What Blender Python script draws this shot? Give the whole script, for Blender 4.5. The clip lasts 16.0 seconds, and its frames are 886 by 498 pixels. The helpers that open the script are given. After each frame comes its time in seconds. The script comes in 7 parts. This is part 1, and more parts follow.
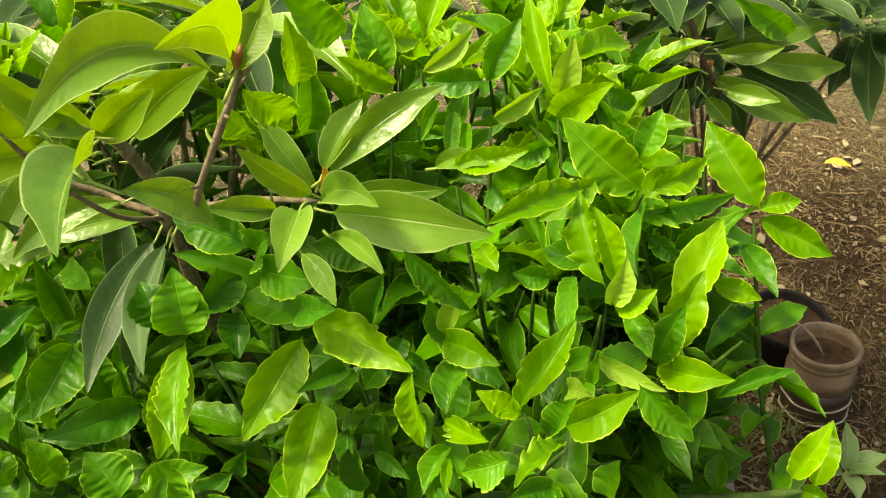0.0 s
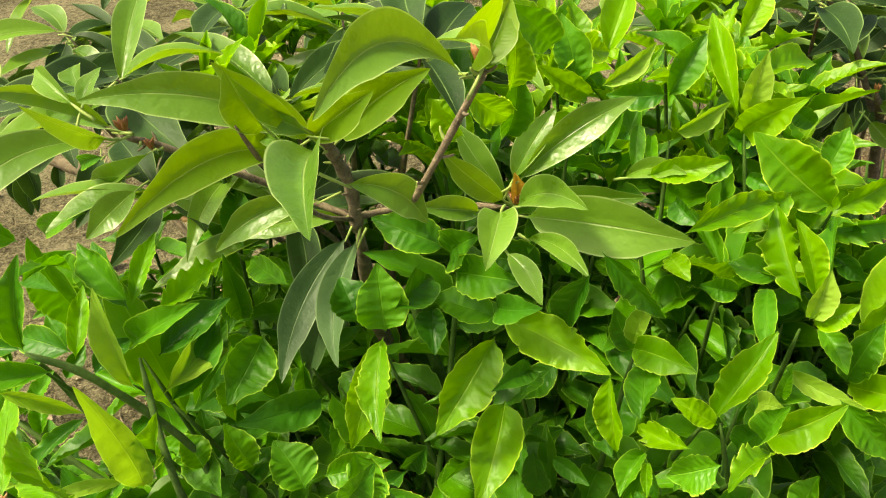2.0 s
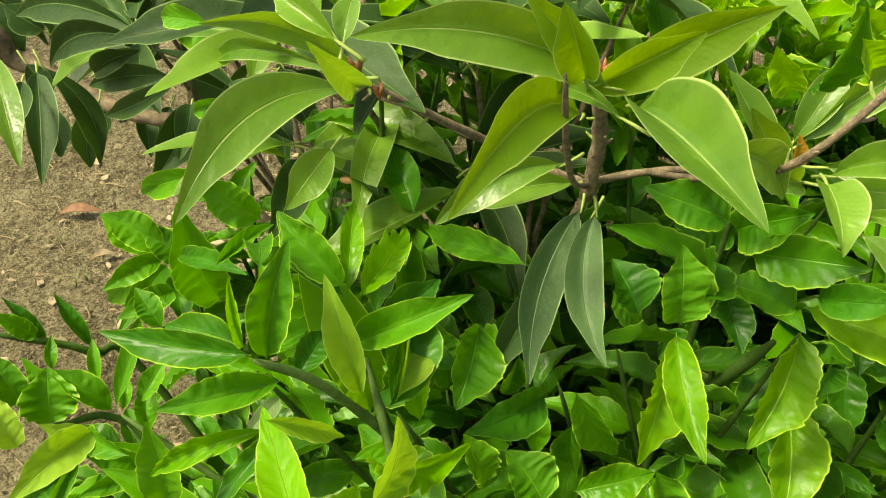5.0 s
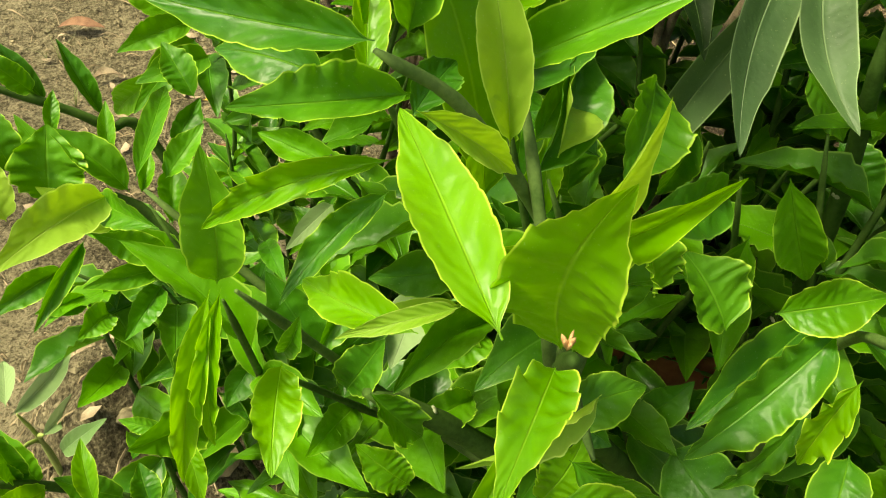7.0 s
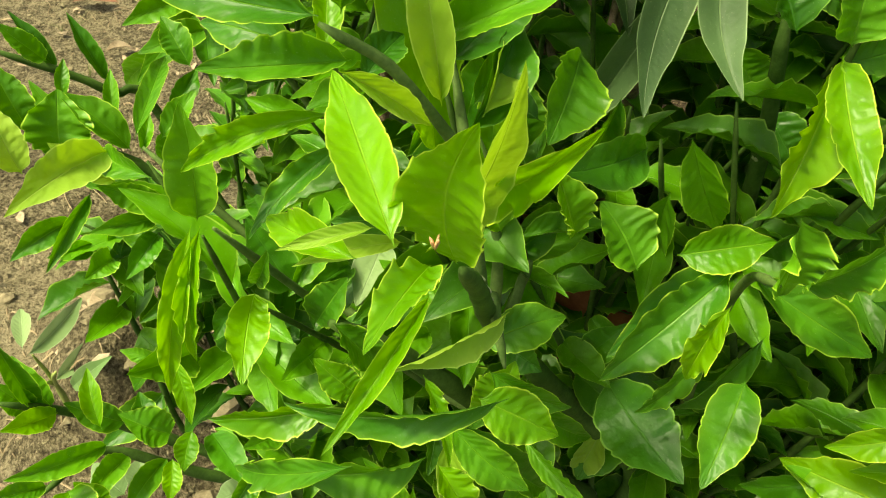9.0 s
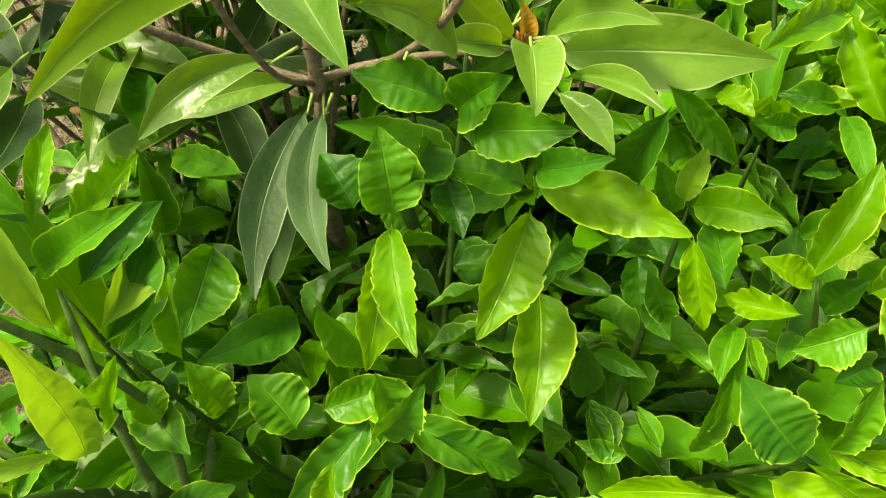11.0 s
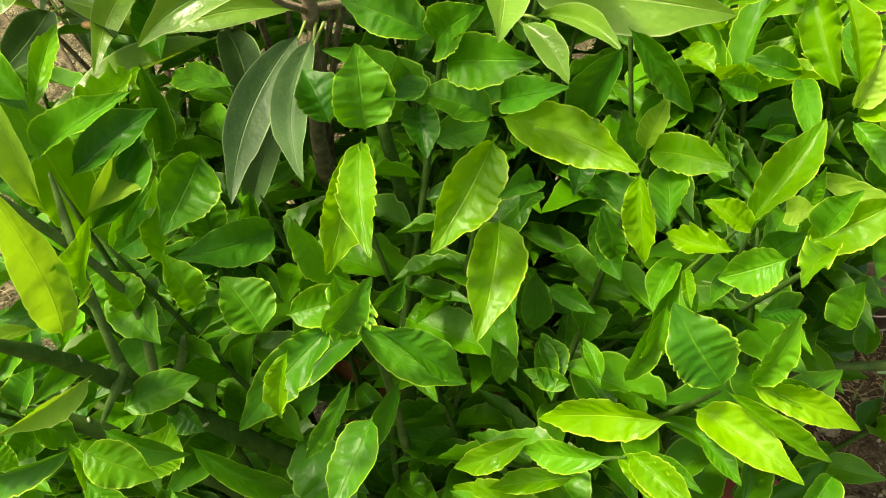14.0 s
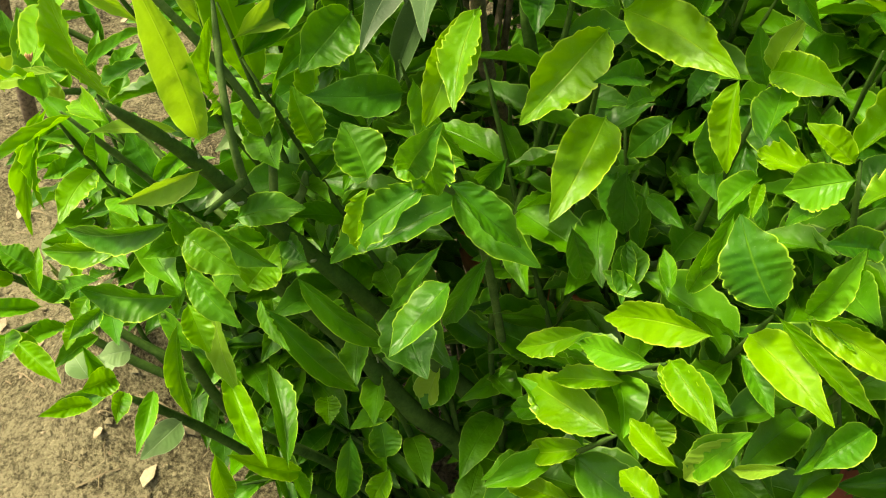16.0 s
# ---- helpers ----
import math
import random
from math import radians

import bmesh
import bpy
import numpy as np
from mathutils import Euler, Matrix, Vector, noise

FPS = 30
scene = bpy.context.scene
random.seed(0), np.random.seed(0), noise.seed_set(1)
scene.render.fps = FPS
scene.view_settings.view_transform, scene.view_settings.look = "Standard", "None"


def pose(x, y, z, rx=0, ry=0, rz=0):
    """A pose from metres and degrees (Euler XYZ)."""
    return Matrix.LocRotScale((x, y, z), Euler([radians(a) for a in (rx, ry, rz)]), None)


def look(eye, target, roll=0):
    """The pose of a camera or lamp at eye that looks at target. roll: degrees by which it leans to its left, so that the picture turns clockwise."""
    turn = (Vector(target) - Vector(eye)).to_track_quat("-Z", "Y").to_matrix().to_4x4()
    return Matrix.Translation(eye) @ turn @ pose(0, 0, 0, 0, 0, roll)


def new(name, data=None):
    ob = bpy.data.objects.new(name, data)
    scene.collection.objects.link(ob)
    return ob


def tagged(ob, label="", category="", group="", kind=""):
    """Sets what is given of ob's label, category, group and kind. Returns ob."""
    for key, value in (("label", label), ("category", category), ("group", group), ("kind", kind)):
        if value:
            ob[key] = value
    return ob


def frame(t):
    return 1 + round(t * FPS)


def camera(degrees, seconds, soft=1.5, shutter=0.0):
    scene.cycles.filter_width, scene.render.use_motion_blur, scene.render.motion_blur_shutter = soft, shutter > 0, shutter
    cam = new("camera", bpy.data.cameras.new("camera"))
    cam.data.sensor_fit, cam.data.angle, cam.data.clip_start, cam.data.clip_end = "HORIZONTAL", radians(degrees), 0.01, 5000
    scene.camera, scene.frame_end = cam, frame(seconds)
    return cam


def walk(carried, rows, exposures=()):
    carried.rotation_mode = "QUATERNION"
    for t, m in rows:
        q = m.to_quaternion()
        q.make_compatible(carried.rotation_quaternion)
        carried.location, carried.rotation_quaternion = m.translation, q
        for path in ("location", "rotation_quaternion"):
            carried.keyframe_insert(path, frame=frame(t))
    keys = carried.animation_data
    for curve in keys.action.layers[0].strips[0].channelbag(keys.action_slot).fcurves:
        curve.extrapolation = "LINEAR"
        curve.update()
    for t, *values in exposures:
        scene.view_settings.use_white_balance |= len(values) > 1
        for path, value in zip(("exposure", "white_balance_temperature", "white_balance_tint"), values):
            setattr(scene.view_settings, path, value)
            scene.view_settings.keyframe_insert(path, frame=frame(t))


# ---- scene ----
cam = camera(52.9, 16.0, 1.1)
PATH = [
    (0, (0.0183, 0.0100, 1.4062), (-0.0141, 1.5725, 0.1582), -2.09),
    (0.5, (0.0171, 0.0132, 1.4150), (-0.0627, 1.6193, 0.2258), -2.80),
    (1, (0.0103, 0.0038, 1.4167), (-0.1324, 1.6226, 0.2509), -2.40),
    (1.5, (-0.0107, -0.0157, 1.4054), (-0.2071, 1.5958, 0.2373), -2.98),
    (2, (-0.0633, -0.0158, 1.4015), (-0.2780, 1.5807, 0.2163), -3.83),
    (2.5, (-0.1580, -0.0223, 1.3961), (-0.2587, 1.5715, 0.1921), -3.84),
    (3, (-0.2468, -0.0647, 1.3944), (-0.1953, 1.5189, 0.1739), -0.37),
    (3.2, (-0.2725, -0.0769, 1.4008), (-0.1908, 1.5053, 0.1802), 1.12),
    (5.3, (-0.3433, 0.1227, 1.3402), (-0.3369, 1.6420, 0.0395), 1.34),
    (5.5, (-0.3642, 0.1499, 1.3288), (-0.3543, 1.6664, 0.0249), 1.61),
    (6, (-0.3935, 0.1751, 1.2545), (-0.3828, 1.6530, -0.0929), 3.82),
    (6.5, (-0.3928, 0.1677, 1.1958), (-0.3738, 1.5589, -0.2410), 5.04),
    (7, (-0.3991, 0.1501, 1.1709), (-0.3616, 1.5097, -0.2954), 6.65),
    (7.5, (-0.3986, 0.1528, 1.1748), (-0.3580, 1.4540, -0.3435), 6.23),
    (8, (-0.3969, 0.1134, 1.1558), (-0.3745, 1.4284, -0.3510), 7.32),
    (8.2, (-0.3989, 0.1104, 1.1679), (-0.3630, 1.4017, -0.3589), 8.02),
    (10.3, (-0.2312, 0.0543, 1.2625), (-0.2137, 1.4844, -0.1355), -0.21),
    (10.5, (-0.2136, 0.0628, 1.2736), (-0.1674, 1.5073, -0.1090), -1.46),
    (11, (-0.1753, 0.0813, 1.2917), (-0.0678, 1.5544, -0.0567), -2.22),
    (11.5, (-0.1645, 0.0949, 1.3074), (-0.0269, 1.5878, -0.0165), -2.17),
    (12, (-0.1586, 0.1027, 1.3146), (-0.0171, 1.6342, 0.0361), -2.10),
    (12.5, (-0.1500, 0.1029, 1.3127), (0.0044, 1.6528, 0.0580), -1.48),
    (13, (-0.1427, 0.0932, 1.3027), (0.0190, 1.6350, 0.0390), -0.69),
    (13.5, (-0.1380, 0.0489, 1.3011), (0.0112, 1.5781, 0.0207), 0.06),
    (14, (-0.1449, 0.0198, 1.2783), (-0.0790, 1.4982, -0.0670), 1.69),
    (14.5, (-0.0841, 0.0374, 1.2641), (-0.2138, 1.4894, -0.1052), 1.22),
    (15, (-0.0179, 0.0193, 1.2762), (-0.3789, 1.4135, -0.1116), 0.24),
    (15.5, (-0.0318, -0.0023, 1.2743), (-0.4636, 1.3578, -0.1270), -0.32),
    (16, (-0.0436, -0.0265, 1.2525), (-0.4765, 1.3239, -0.1578), 0.09),
]
walk(cam, [(t, look(eye, target, roll)) for t, eye, target, roll in PATH], [(0.0, 0.63, 8700.0, 2.0), (1.5, 0.61, 8300.0, 2.0), (3.0, 0.54, 8000.0, 2.0), (5.5, 0.49, 8000.0, 2.0), (8.0, 0.60, 8000.0, 2.0), (10.5, 0.67, 7900.0, 2.0), (14.5, 0.74, 7900.0, 2.0), (16.0, 0.76, 8100.0, 2.0)])

# ---- world, sun, exposure ----
SUN_TO = Vector((-0.50, -0.08, 0.86)).normalized()
world = bpy.data.worlds.new("world")
scene.world = world
world.use_nodes = True
wn = world.node_tree.nodes
sky = wn.new("ShaderNodeTexSky")
sky.sky_type = "NISHITA"
sky.sun_disc = False
sky.sun_elevation = math.asin(SUN_TO.z)
sky.sun_rotation = math.atan2(SUN_TO.x, SUN_TO.y)
sky.dust_density = 6.0
sky.air_density = 0.6
wn["Background"].inputs["Strength"].default_value = 0.19
world.node_tree.links.new(sky.outputs["Color"], wn["Background"].inputs["Color"])
sun = new("sun", bpy.data.lights.new("sun", "SUN"))
sun.data.energy = 3.9
sun.data.angle = radians(8.0)
sun.data.color = (1.0, 0.94, 0.82)
sun.rotation_euler = SUN_TO.to_track_quat("Z", "Y").to_euler()
sun.location = SUN_TO * 6


# ---- materials ----
def nodes_of(name):
    m = bpy.data.materials.new(name)
    m.use_nodes = True
    return m, m.node_tree.nodes, m.node_tree.links, m.node_tree.nodes["Principled BSDF"]


def ramp(n, l, source, stops):
    r = n.new("ShaderNodeValToRGB")
    while len(r.color_ramp.elements) < len(stops):
        r.color_ramp.elements.new(0.5)
    for e, (p, c) in zip(r.color_ramp.elements, stops):
        e.position, e.color = p, (*c, 1)
    l.new(source, r.inputs["Fac"])
    return r.outputs["Color"]


def noise_of(n, l, scale, detail=4.0, coords=None, rough=0.55):
    t = n.new("ShaderNodeTexNoise")
    t.inputs["Scale"].default_value, t.inputs["Detail"].default_value, t.inputs["Roughness"].default_value = scale, detail, rough
    if coords is not None:
        l.new(coords, t.inputs["Vector"])
    return t.outputs["Fac"]


def math_node(n, l, op, a, b=0.0, c=0.0):
    m = n.new("ShaderNodeMath")
    m.operation = op
    for i, v in enumerate((a, b, c)):
        if isinstance(v, (int, float)):
            m.inputs[i].default_value = v
        else:
            l.new(v, m.inputs[i])
    return m.outputs[0]


def mixed(n, l, fac, a, b, kind="MIX"):
    m = n.new("ShaderNodeMix")
    m.data_type, m.blend_type = "RGBA", kind
    for key, v in ((0, fac), (6, a), (7, b)):
        if isinstance(v, (int, float)):
            m.inputs[key].default_value = v
        elif isinstance(v, tuple):
            m.inputs[key].default_value = (*v, 1)
        else:
            l.new(v, m.inputs[key])
    return m.outputs[2]


def leaf_material(name, dark, light, glow, rib, rim, rough, through_part, veins, quilting, joined=False):
    """A leaf blade: mottled green, a paler midrib and margin, light that shines through."""
    m, n, l, p = nodes_of(name)
    uv = n.new("ShaderNodeUVMap").outputs["UV"]
    sep = n.new("ShaderNodeSeparateXYZ")
    l.new(uv, sep.inputs[0])
    if joined:
        chance = n.new("ShaderNodeNewGeometry").outputs["Random Per Island"]
    else:
        chance = n.new("ShaderNodeObjectInfo").outputs["Random"]
    coords = n.new("ShaderNodeTexCoord").outputs["Object"]
    blotch = noise_of(n, l, 38.0, 3.0, coords)
    grain = noise_of(n, l, 420.0, 3.0, coords)
    tone = math_node(n, l, "MULTIPLY_ADD", blotch, 0.75, math_node(n, l, "MULTIPLY_ADD", chance, 0.75, -0.28))
    tone = math_node(n, l, "MULTIPLY_ADD", grain, 0.16, math_node(n, l, "SUBTRACT", tone, 0.08))
    base = ramp(n, l, tone, ((0.12, dark), (0.88, light)))
    across = math_node(n, l, "ABSOLUTE", math_node(n, l, "SUBTRACT", sep.outputs["X"], 0.5))
    rib_mask = math_node(n, l, "MAXIMUM", math_node(n, l, "SUBTRACT", 1.0, math_node(n, l, "MULTIPLY", across, 42.0)), 0.0)
    edge = math_node(n, l, "MULTIPLY", math_node(n, l, "MAXIMUM", math_node(n, l, "SUBTRACT", across, 0.467), 0.0), 50.0)
    warp = math_node(n, l, "MULTIPLY", noise_of(n, l, 60.0, 2.0, coords), 1.6)
    slant = math_node(n, l, "SUBTRACT", math_node(n, l, "MULTIPLY_ADD", sep.outputs["Y"], veins, warp), math_node(n, l, "MULTIPLY", across, 3.4))
    wave = math_node(n, l, "SINE", math_node(n, l, "MULTIPLY", slant, 6.2832))
    vein_mask = math_node(n, l, "POWER", math_node(n, l, "MAXIMUM", wave, 0.0), 22.0)
    base = mixed(n, l, math_node(n, l, "MULTIPLY", vein_mask, 0.035), base, rib)
    outer = math_node(n, l, "POWER", math_node(n, l, "MAXIMUM", math_node(n, l, "MULTIPLY_ADD", across, 3.6, -0.8), 0.0), 2.0)
    base = mixed(n, l, math_node(n, l, "MULTIPLY", outer, 0.10), base, rim)
    base = mixed(n, l, math_node(n, l, "MULTIPLY", rib_mask, 0.75 if veins > 10 else 0.48), base, rib)
    base = mixed(n, l, math_node(n, l, "MINIMUM", edge, 0.9), base, rim)
    spots = noise_of(n, l, 900.0, 2.0, coords)
    dust = math_node(n, l, "MULTIPLY", math_node(n, l, "MAXIMUM", math_node(n, l, "SUBTRACT", spots, 0.66), 0.0), 2.4)
    base = mixed(n, l, dust, base, (0.46, 0.52, 0.26))
    l.new(base, p.inputs["Base Color"])
    l.new(math_node(n, l, "MULTIPLY_ADD", blotch, 0.25, rough - 0.12), p.inputs["Roughness"])
    p.inputs["Specular IOR Level"].default_value = 0.40 if rough < 0.35 else 0.30
    bump = n.new("ShaderNodeBump")
    bump.inputs["Strength"].default_value, bump.inputs["Distance"].default_value = 0.6, 0.0016
    swell = noise_of(n, l, 95.0, 2.0, coords)
    quilt = math_node(n, l, "MULTIPLY", math_node(n, l, "MULTIPLY", wave, quilting), math_node(n, l, "MULTIPLY", math_node(n, l, "SUBTRACT", 0.5, across), math_node(n, l, "MULTIPLY", across, 4.0)))
    height = math_node(n, l, "ADD", quilt, math_node(n, l, "MULTIPLY", swell, 1.3))
    height = math_node(n, l, "ADD", height, math_node(n, l, "MULTIPLY", grain, 0.10))
    height = math_node(n, l, "SUBTRACT", height, math_node(n, l, "MULTIPLY", rib_mask, 0.5))
    l.new(height, bump.inputs["Height"])
    l.new(bump.outputs["Normal"], p.inputs["Normal"])
    thin = n.new("ShaderNodeBsdfTranslucent")
    l.new(mixed(n, l, 0.75, base, glow), thin.inputs["Color"])
    l.new(bump.outputs["Normal"], thin.inputs["Normal"])
    mix = n.new("ShaderNodeMixShader")
    mix.inputs["Fac"].default_value = through_part
    l.new(p.outputs["BSDF"], mix.inputs[1])
    l.new(thin.outputs["BSDF"], mix.inputs[2])
    l.new(mix.outputs["Shader"], n["Material Output"].inputs["Surface"])
    return m


YOUNG_LOOK = ((0.078, 0.245, 0.004), (0.188, 0.415, 0.006), (0.33, 0.66, 0.003), (0.46, 0.68, 0.06), (0.60, 0.82, 0.08), 0.38, 0.38, 8.0, 0.5)
MATURE_LOOK = ((0.026, 0.134, 0.005), (0.092, 0.300, 0.008), (0.16, 0.50, 0.003), (0.20, 0.45, 0.03), (0.42, 0.68, 0.06), 0.40, 0.28, 8.0, 0.5)
OLD_LOOK = ((0.018, 0.098, 0.004), (0.050, 0.215, 0.005), (0.11, 0.36, 0.004), (0.08, 0.24, 0.03), (0.19, 0.39, 0.05), 0.38, 0.20, 8.0, 0.4)
INNER_LOOK = ((0.024, 0.115, 0.004), (0.090, 0.300, 0.005), (0.15, 0.46, 0.004), (0.12, 0.32, 0.03), (0.28, 0.50, 0.06), 0.40, 0.20, 8.0, 0.4)
UNDER_LOOK = ((0.17, 0.35, 0.022), (0.28, 0.48, 0.045), (0.36, 0.62, 0.01), (0.42, 0.58, 0.14), (0.55, 0.74, 0.16), 0.55, 0.40, 8.0, 0.5)
SAPODILLA_LOOK = ((0.068, 0.170, 0.016), (0.168, 0.340, 0.034), (0.36, 0.58, 0.01), (0.38, 0.50, 0.16), (0.44, 0.58, 0.20), 0.30, 0.34, 16.0, 0.12)
# dark sapodilla green, with the shade of the crowns put into the colour
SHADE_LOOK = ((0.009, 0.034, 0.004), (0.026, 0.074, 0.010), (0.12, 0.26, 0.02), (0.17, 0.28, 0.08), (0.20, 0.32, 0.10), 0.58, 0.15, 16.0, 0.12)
PALE_LOOK = ((0.12, 0.24, 0.07), (0.23, 0.36, 0.14), (0.40, 0.55, 0.25), (0.40, 0.52, 0.30), (0.34, 0.48, 0.24), 0.50, 0.25, 9.0, 0.3)
ORANGE_LOOK = ((0.48, 0.22, 0.02), (0.66, 0.36, 0.04), (0.70, 0.40, 0.03), (0.60, 0.40, 0.12), (0.55, 0.34, 0.08), 0.55, 0.25, 9.0, 0.4)
mat_under = leaf_material("leaf_underside", *UNDER_LOOK)
FRESH_LOOK = ((0.062, 0.230, 0.004), (0.150, 0.400, 0.006), (0.27, 0.62, 0.003), (0.34, 0.60, 0.05), (0.56, 0.80, 0.08), 0.36, 0.40, 8.0, 0.5)
mat_fresh = leaf_material("fresh_leaf", *FRESH_LOOK)
mat_young = leaf_material("young_leaf", *YOUNG_LOOK)
mat_mature = leaf_material("mature_leaf", *MATURE_LOOK)
mat_old = leaf_material("old_leaf", *OLD_LOOK)
mat_sapodilla = leaf_material("sapodilla_leaf", *SAPODILLA_LOOK)
mat_shade = leaf_material("shaded_sapodilla_leaf", *SHADE_LOOK)
GREY_LOOK = ((0.028, 0.070, 0.020), (0.064, 0.130, 0.042), (0.12, 0.26, 0.03), (0.20, 0.30, 0.12), (0.26, 0.38, 0.16), 0.48, 0.15, 16.0, 0.12)
mat_grey = leaf_material("grey_green_leaf", *GREY_LOOK)
# backlit sapodilla leaf: the glow is put into a yellower, more translucent colour
GLOW_LOOK = ((0.100, 0.215, 0.008), (0.175, 0.335, 0.016), (0.36, 0.58, 0.006), (0.36, 0.50, 0.12), (0.44, 0.58, 0.16), 0.42, 0.46, 16.0, 0.12)
mat_glow = leaf_material("backlit_sapodilla_leaf", *GLOW_LOOK)
mat_pale = leaf_material("pale_leaf", *PALE_LOOK)
mat_orange = leaf_material("yellowing_leaf", *ORANGE_LOOK)
mat_inner = leaf_material("inner_foliage", *INNER_LOOK, joined=True)


def plain_material(name, dark, light, rough, scale, bump_depth, spec=0.4, fine=6.0):
    m, n, l, p = nodes_of(name)
    coords = n.new("ShaderNodeTexCoord").outputs["Object"]
    big, small = noise_of(n, l, scale, 5.0, coords), noise_of(n, l, scale * fine, 5.0, coords, 0.65)
    tone = math_node(n, l, "ADD", math_node(n, l, "MULTIPLY", big, 0.6), math_node(n, l, "MULTIPLY", small, 0.4))
    l.new(ramp(n, l, tone, ((0.34, dark), (0.66, light))), p.inputs["Base Color"])
    p.inputs["Roughness"].default_value = rough
    p.inputs["Specular IOR Level"].default_value = spec
    bump = n.new("ShaderNodeBump")
    bump.inputs["Strength"].default_value, bump.inputs["Distance"].default_value = 0.7, bump_depth
    l.new(tone, bump.inputs["Height"])
    l.new(bump.outputs["Normal"], p.inputs["Normal"])
    return m


mat_green_stem = plain_material("green_stem", (0.046, 0.100, 0.018), (0.120, 0.200, 0.050), 0.65, 60.0, 0.0009, 0.15)
mat_old_stem = plain_material("dark_green_stem", (0.026, 0.066, 0.010), (0.072, 0.145, 0.026), 0.68, 50.0, 0.0008, 0.1)
mat_scar = plain_material("leaf_scar", (0.22, 0.26, 0.14), (0.40, 0.44, 0.27), 0.8, 90.0, 0.0005, 0.2)
mat_bark = plain_material("brown_bark", (0.070, 0.052, 0.030), (0.30, 0.240, 0.150), 0.85, 130.0, 0.0035)
mat_bud = plain_material("rusty_bud", (0.20, 0.07, 0.02), (0.42, 0.20, 0.07), 0.6, 120.0, 0.0006)
mat_petiole = plain_material("petiole", (0.20, 0.30, 0.06), (0.36, 0.46, 0.12), 0.5, 60.0, 0.0004)
mat_terracotta = plain_material("terracotta", (0.20, 0.065, 0.030), (0.40, 0.15, 0.075), 0.85, 22.0, 0.002)
mat_black_plastic = plain_material("black_plastic", (0.006, 0.006, 0.006), (0.026, 0.022, 0.017), 0.55, 40.0, 0.0005, 0.25)
mat_jug_low = plain_material("wet_soil_behind_plastic", (0.014, 0.009, 0.005), (0.060, 0.038, 0.020), 0.4, 20.0, 0.0008, 0.5)
mat_jug = plain_material("dusty_brown_plastic", (0.13, 0.088, 0.048), (0.30, 0.225, 0.14), 0.38, 24.0, 0.0010, 0.5)
mat_rib = plain_material("scuffed_pale_plastic", (0.30, 0.25, 0.19), (0.52, 0.46, 0.38), 0.4, 40.0, 0.0004, 0.5)
mat_stone = plain_material("brown_stone", (0.11, 0.066, 0.032), (0.30, 0.205, 0.115), 0.9, 24.0, 0.004, 0.2)
mat_potting = plain_material("potting_soil", (0.020, 0.012, 0.007), (0.105, 0.066, 0.036), 0.95, 45.0, 0.004, 0.2)
mat_concrete = plain_material("grey_brick", (0.12, 0.10, 0.085), (0.25, 0.225, 0.195), 0.9, 30.0, 0.002)
mat_brick = plain_material("red_brick", (0.24, 0.055, 0.025), (0.46, 0.13, 0.055), 0.9, 30.0, 0.003)
mat_clod = plain_material("dry_clod", (0.080, 0.068, 0.036), (0.30, 0.270, 0.155), 0.95, 26.0, 0.004, 0.15)
mat_straw = plain_material("straw", (0.18, 0.145, 0.075), (0.46, 0.38, 0.22), 0.8, 30.0, 0.0005, 0.2)
mat_brown_straw = plain_material("weathered_straw", (0.10, 0.072, 0.034), (0.30, 0.22, 0.115), 0.85, 30.0, 0.0005, 0.2)
mat_dead = plain_material("dead_leaf", (0.12, 0.060, 0.030), (0.27, 0.150, 0.078), 0.75, 60.0, 0.001, 0.3)
mat_yellow = plain_material("fallen_yellow_leaf", (0.48, 0.32, 0.03), (0.66, 0.48, 0.06), 0.6, 60.0, 0.001, 0.3)
mat_litter = plain_material("pale_litter", (0.20, 0.16, 0.090), (0.46, 0.38, 0.24), 0.8, 60.0, 0.001, 0.2)
mat_grass = plain_material("thin_grass", (0.09, 0.12, 0.03), (0.22, 0.24, 0.08), 0.6, 40.0, 0.0005)
mat_twig = plain_material("dry_twig", (0.20, 0.13, 0.08), (0.44, 0.33, 0.22), 0.8, 80.0, 0.0008, 0.2)
mat_chip = plain_material("tan_chip", (0.30, 0.16, 0.06), (0.55, 0.33, 0.14), 0.6, 90.0, 0.0005)

# soil: pale crust, browner patch with shade painted in round the pots, crumbs
mat_soil, n, l, p = nodes_of("garden_soil")
co = n.new("ShaderNodeTexCoord").outputs["Object"]
patch, crumbs, dirt = noise_of(n, l, 2.3, 5.0, co), noise_of(n, l, 52.0, 6.0, co, 0.7), noise_of(n, l, 190.0, 4.0, co, 0.7)
tone = math_node(n, l, "ADD", math_node(n, l, "MULTIPLY", patch, 0.28), math_node(n, l, "ADD", math_node(n, l, "MULTIPLY", crumbs, 0.35), math_node(n, l, "MULTIPLY", dirt, 0.42)))
crust = ramp(n, l, tone, ((0.43, (0.046, 0.040, 0.019)), (0.50, (0.145, 0.128, 0.068)), (0.58, (0.350, 0.315, 0.180))))
shaded_brown = ramp(n, l, tone, ((0.40, (0.026, 0.017, 0.008)), (0.50, (0.074, 0.050, 0.022)), (0.62, (0.185, 0.128, 0.064))))
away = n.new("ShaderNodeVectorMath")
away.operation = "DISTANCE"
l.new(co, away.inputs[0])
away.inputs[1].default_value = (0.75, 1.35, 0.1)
# shade over the right-hand soil, put into the colour as a fading patch
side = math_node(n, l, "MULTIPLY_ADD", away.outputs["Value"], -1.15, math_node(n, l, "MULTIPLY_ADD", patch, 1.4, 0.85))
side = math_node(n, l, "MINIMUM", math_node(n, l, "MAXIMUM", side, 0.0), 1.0)
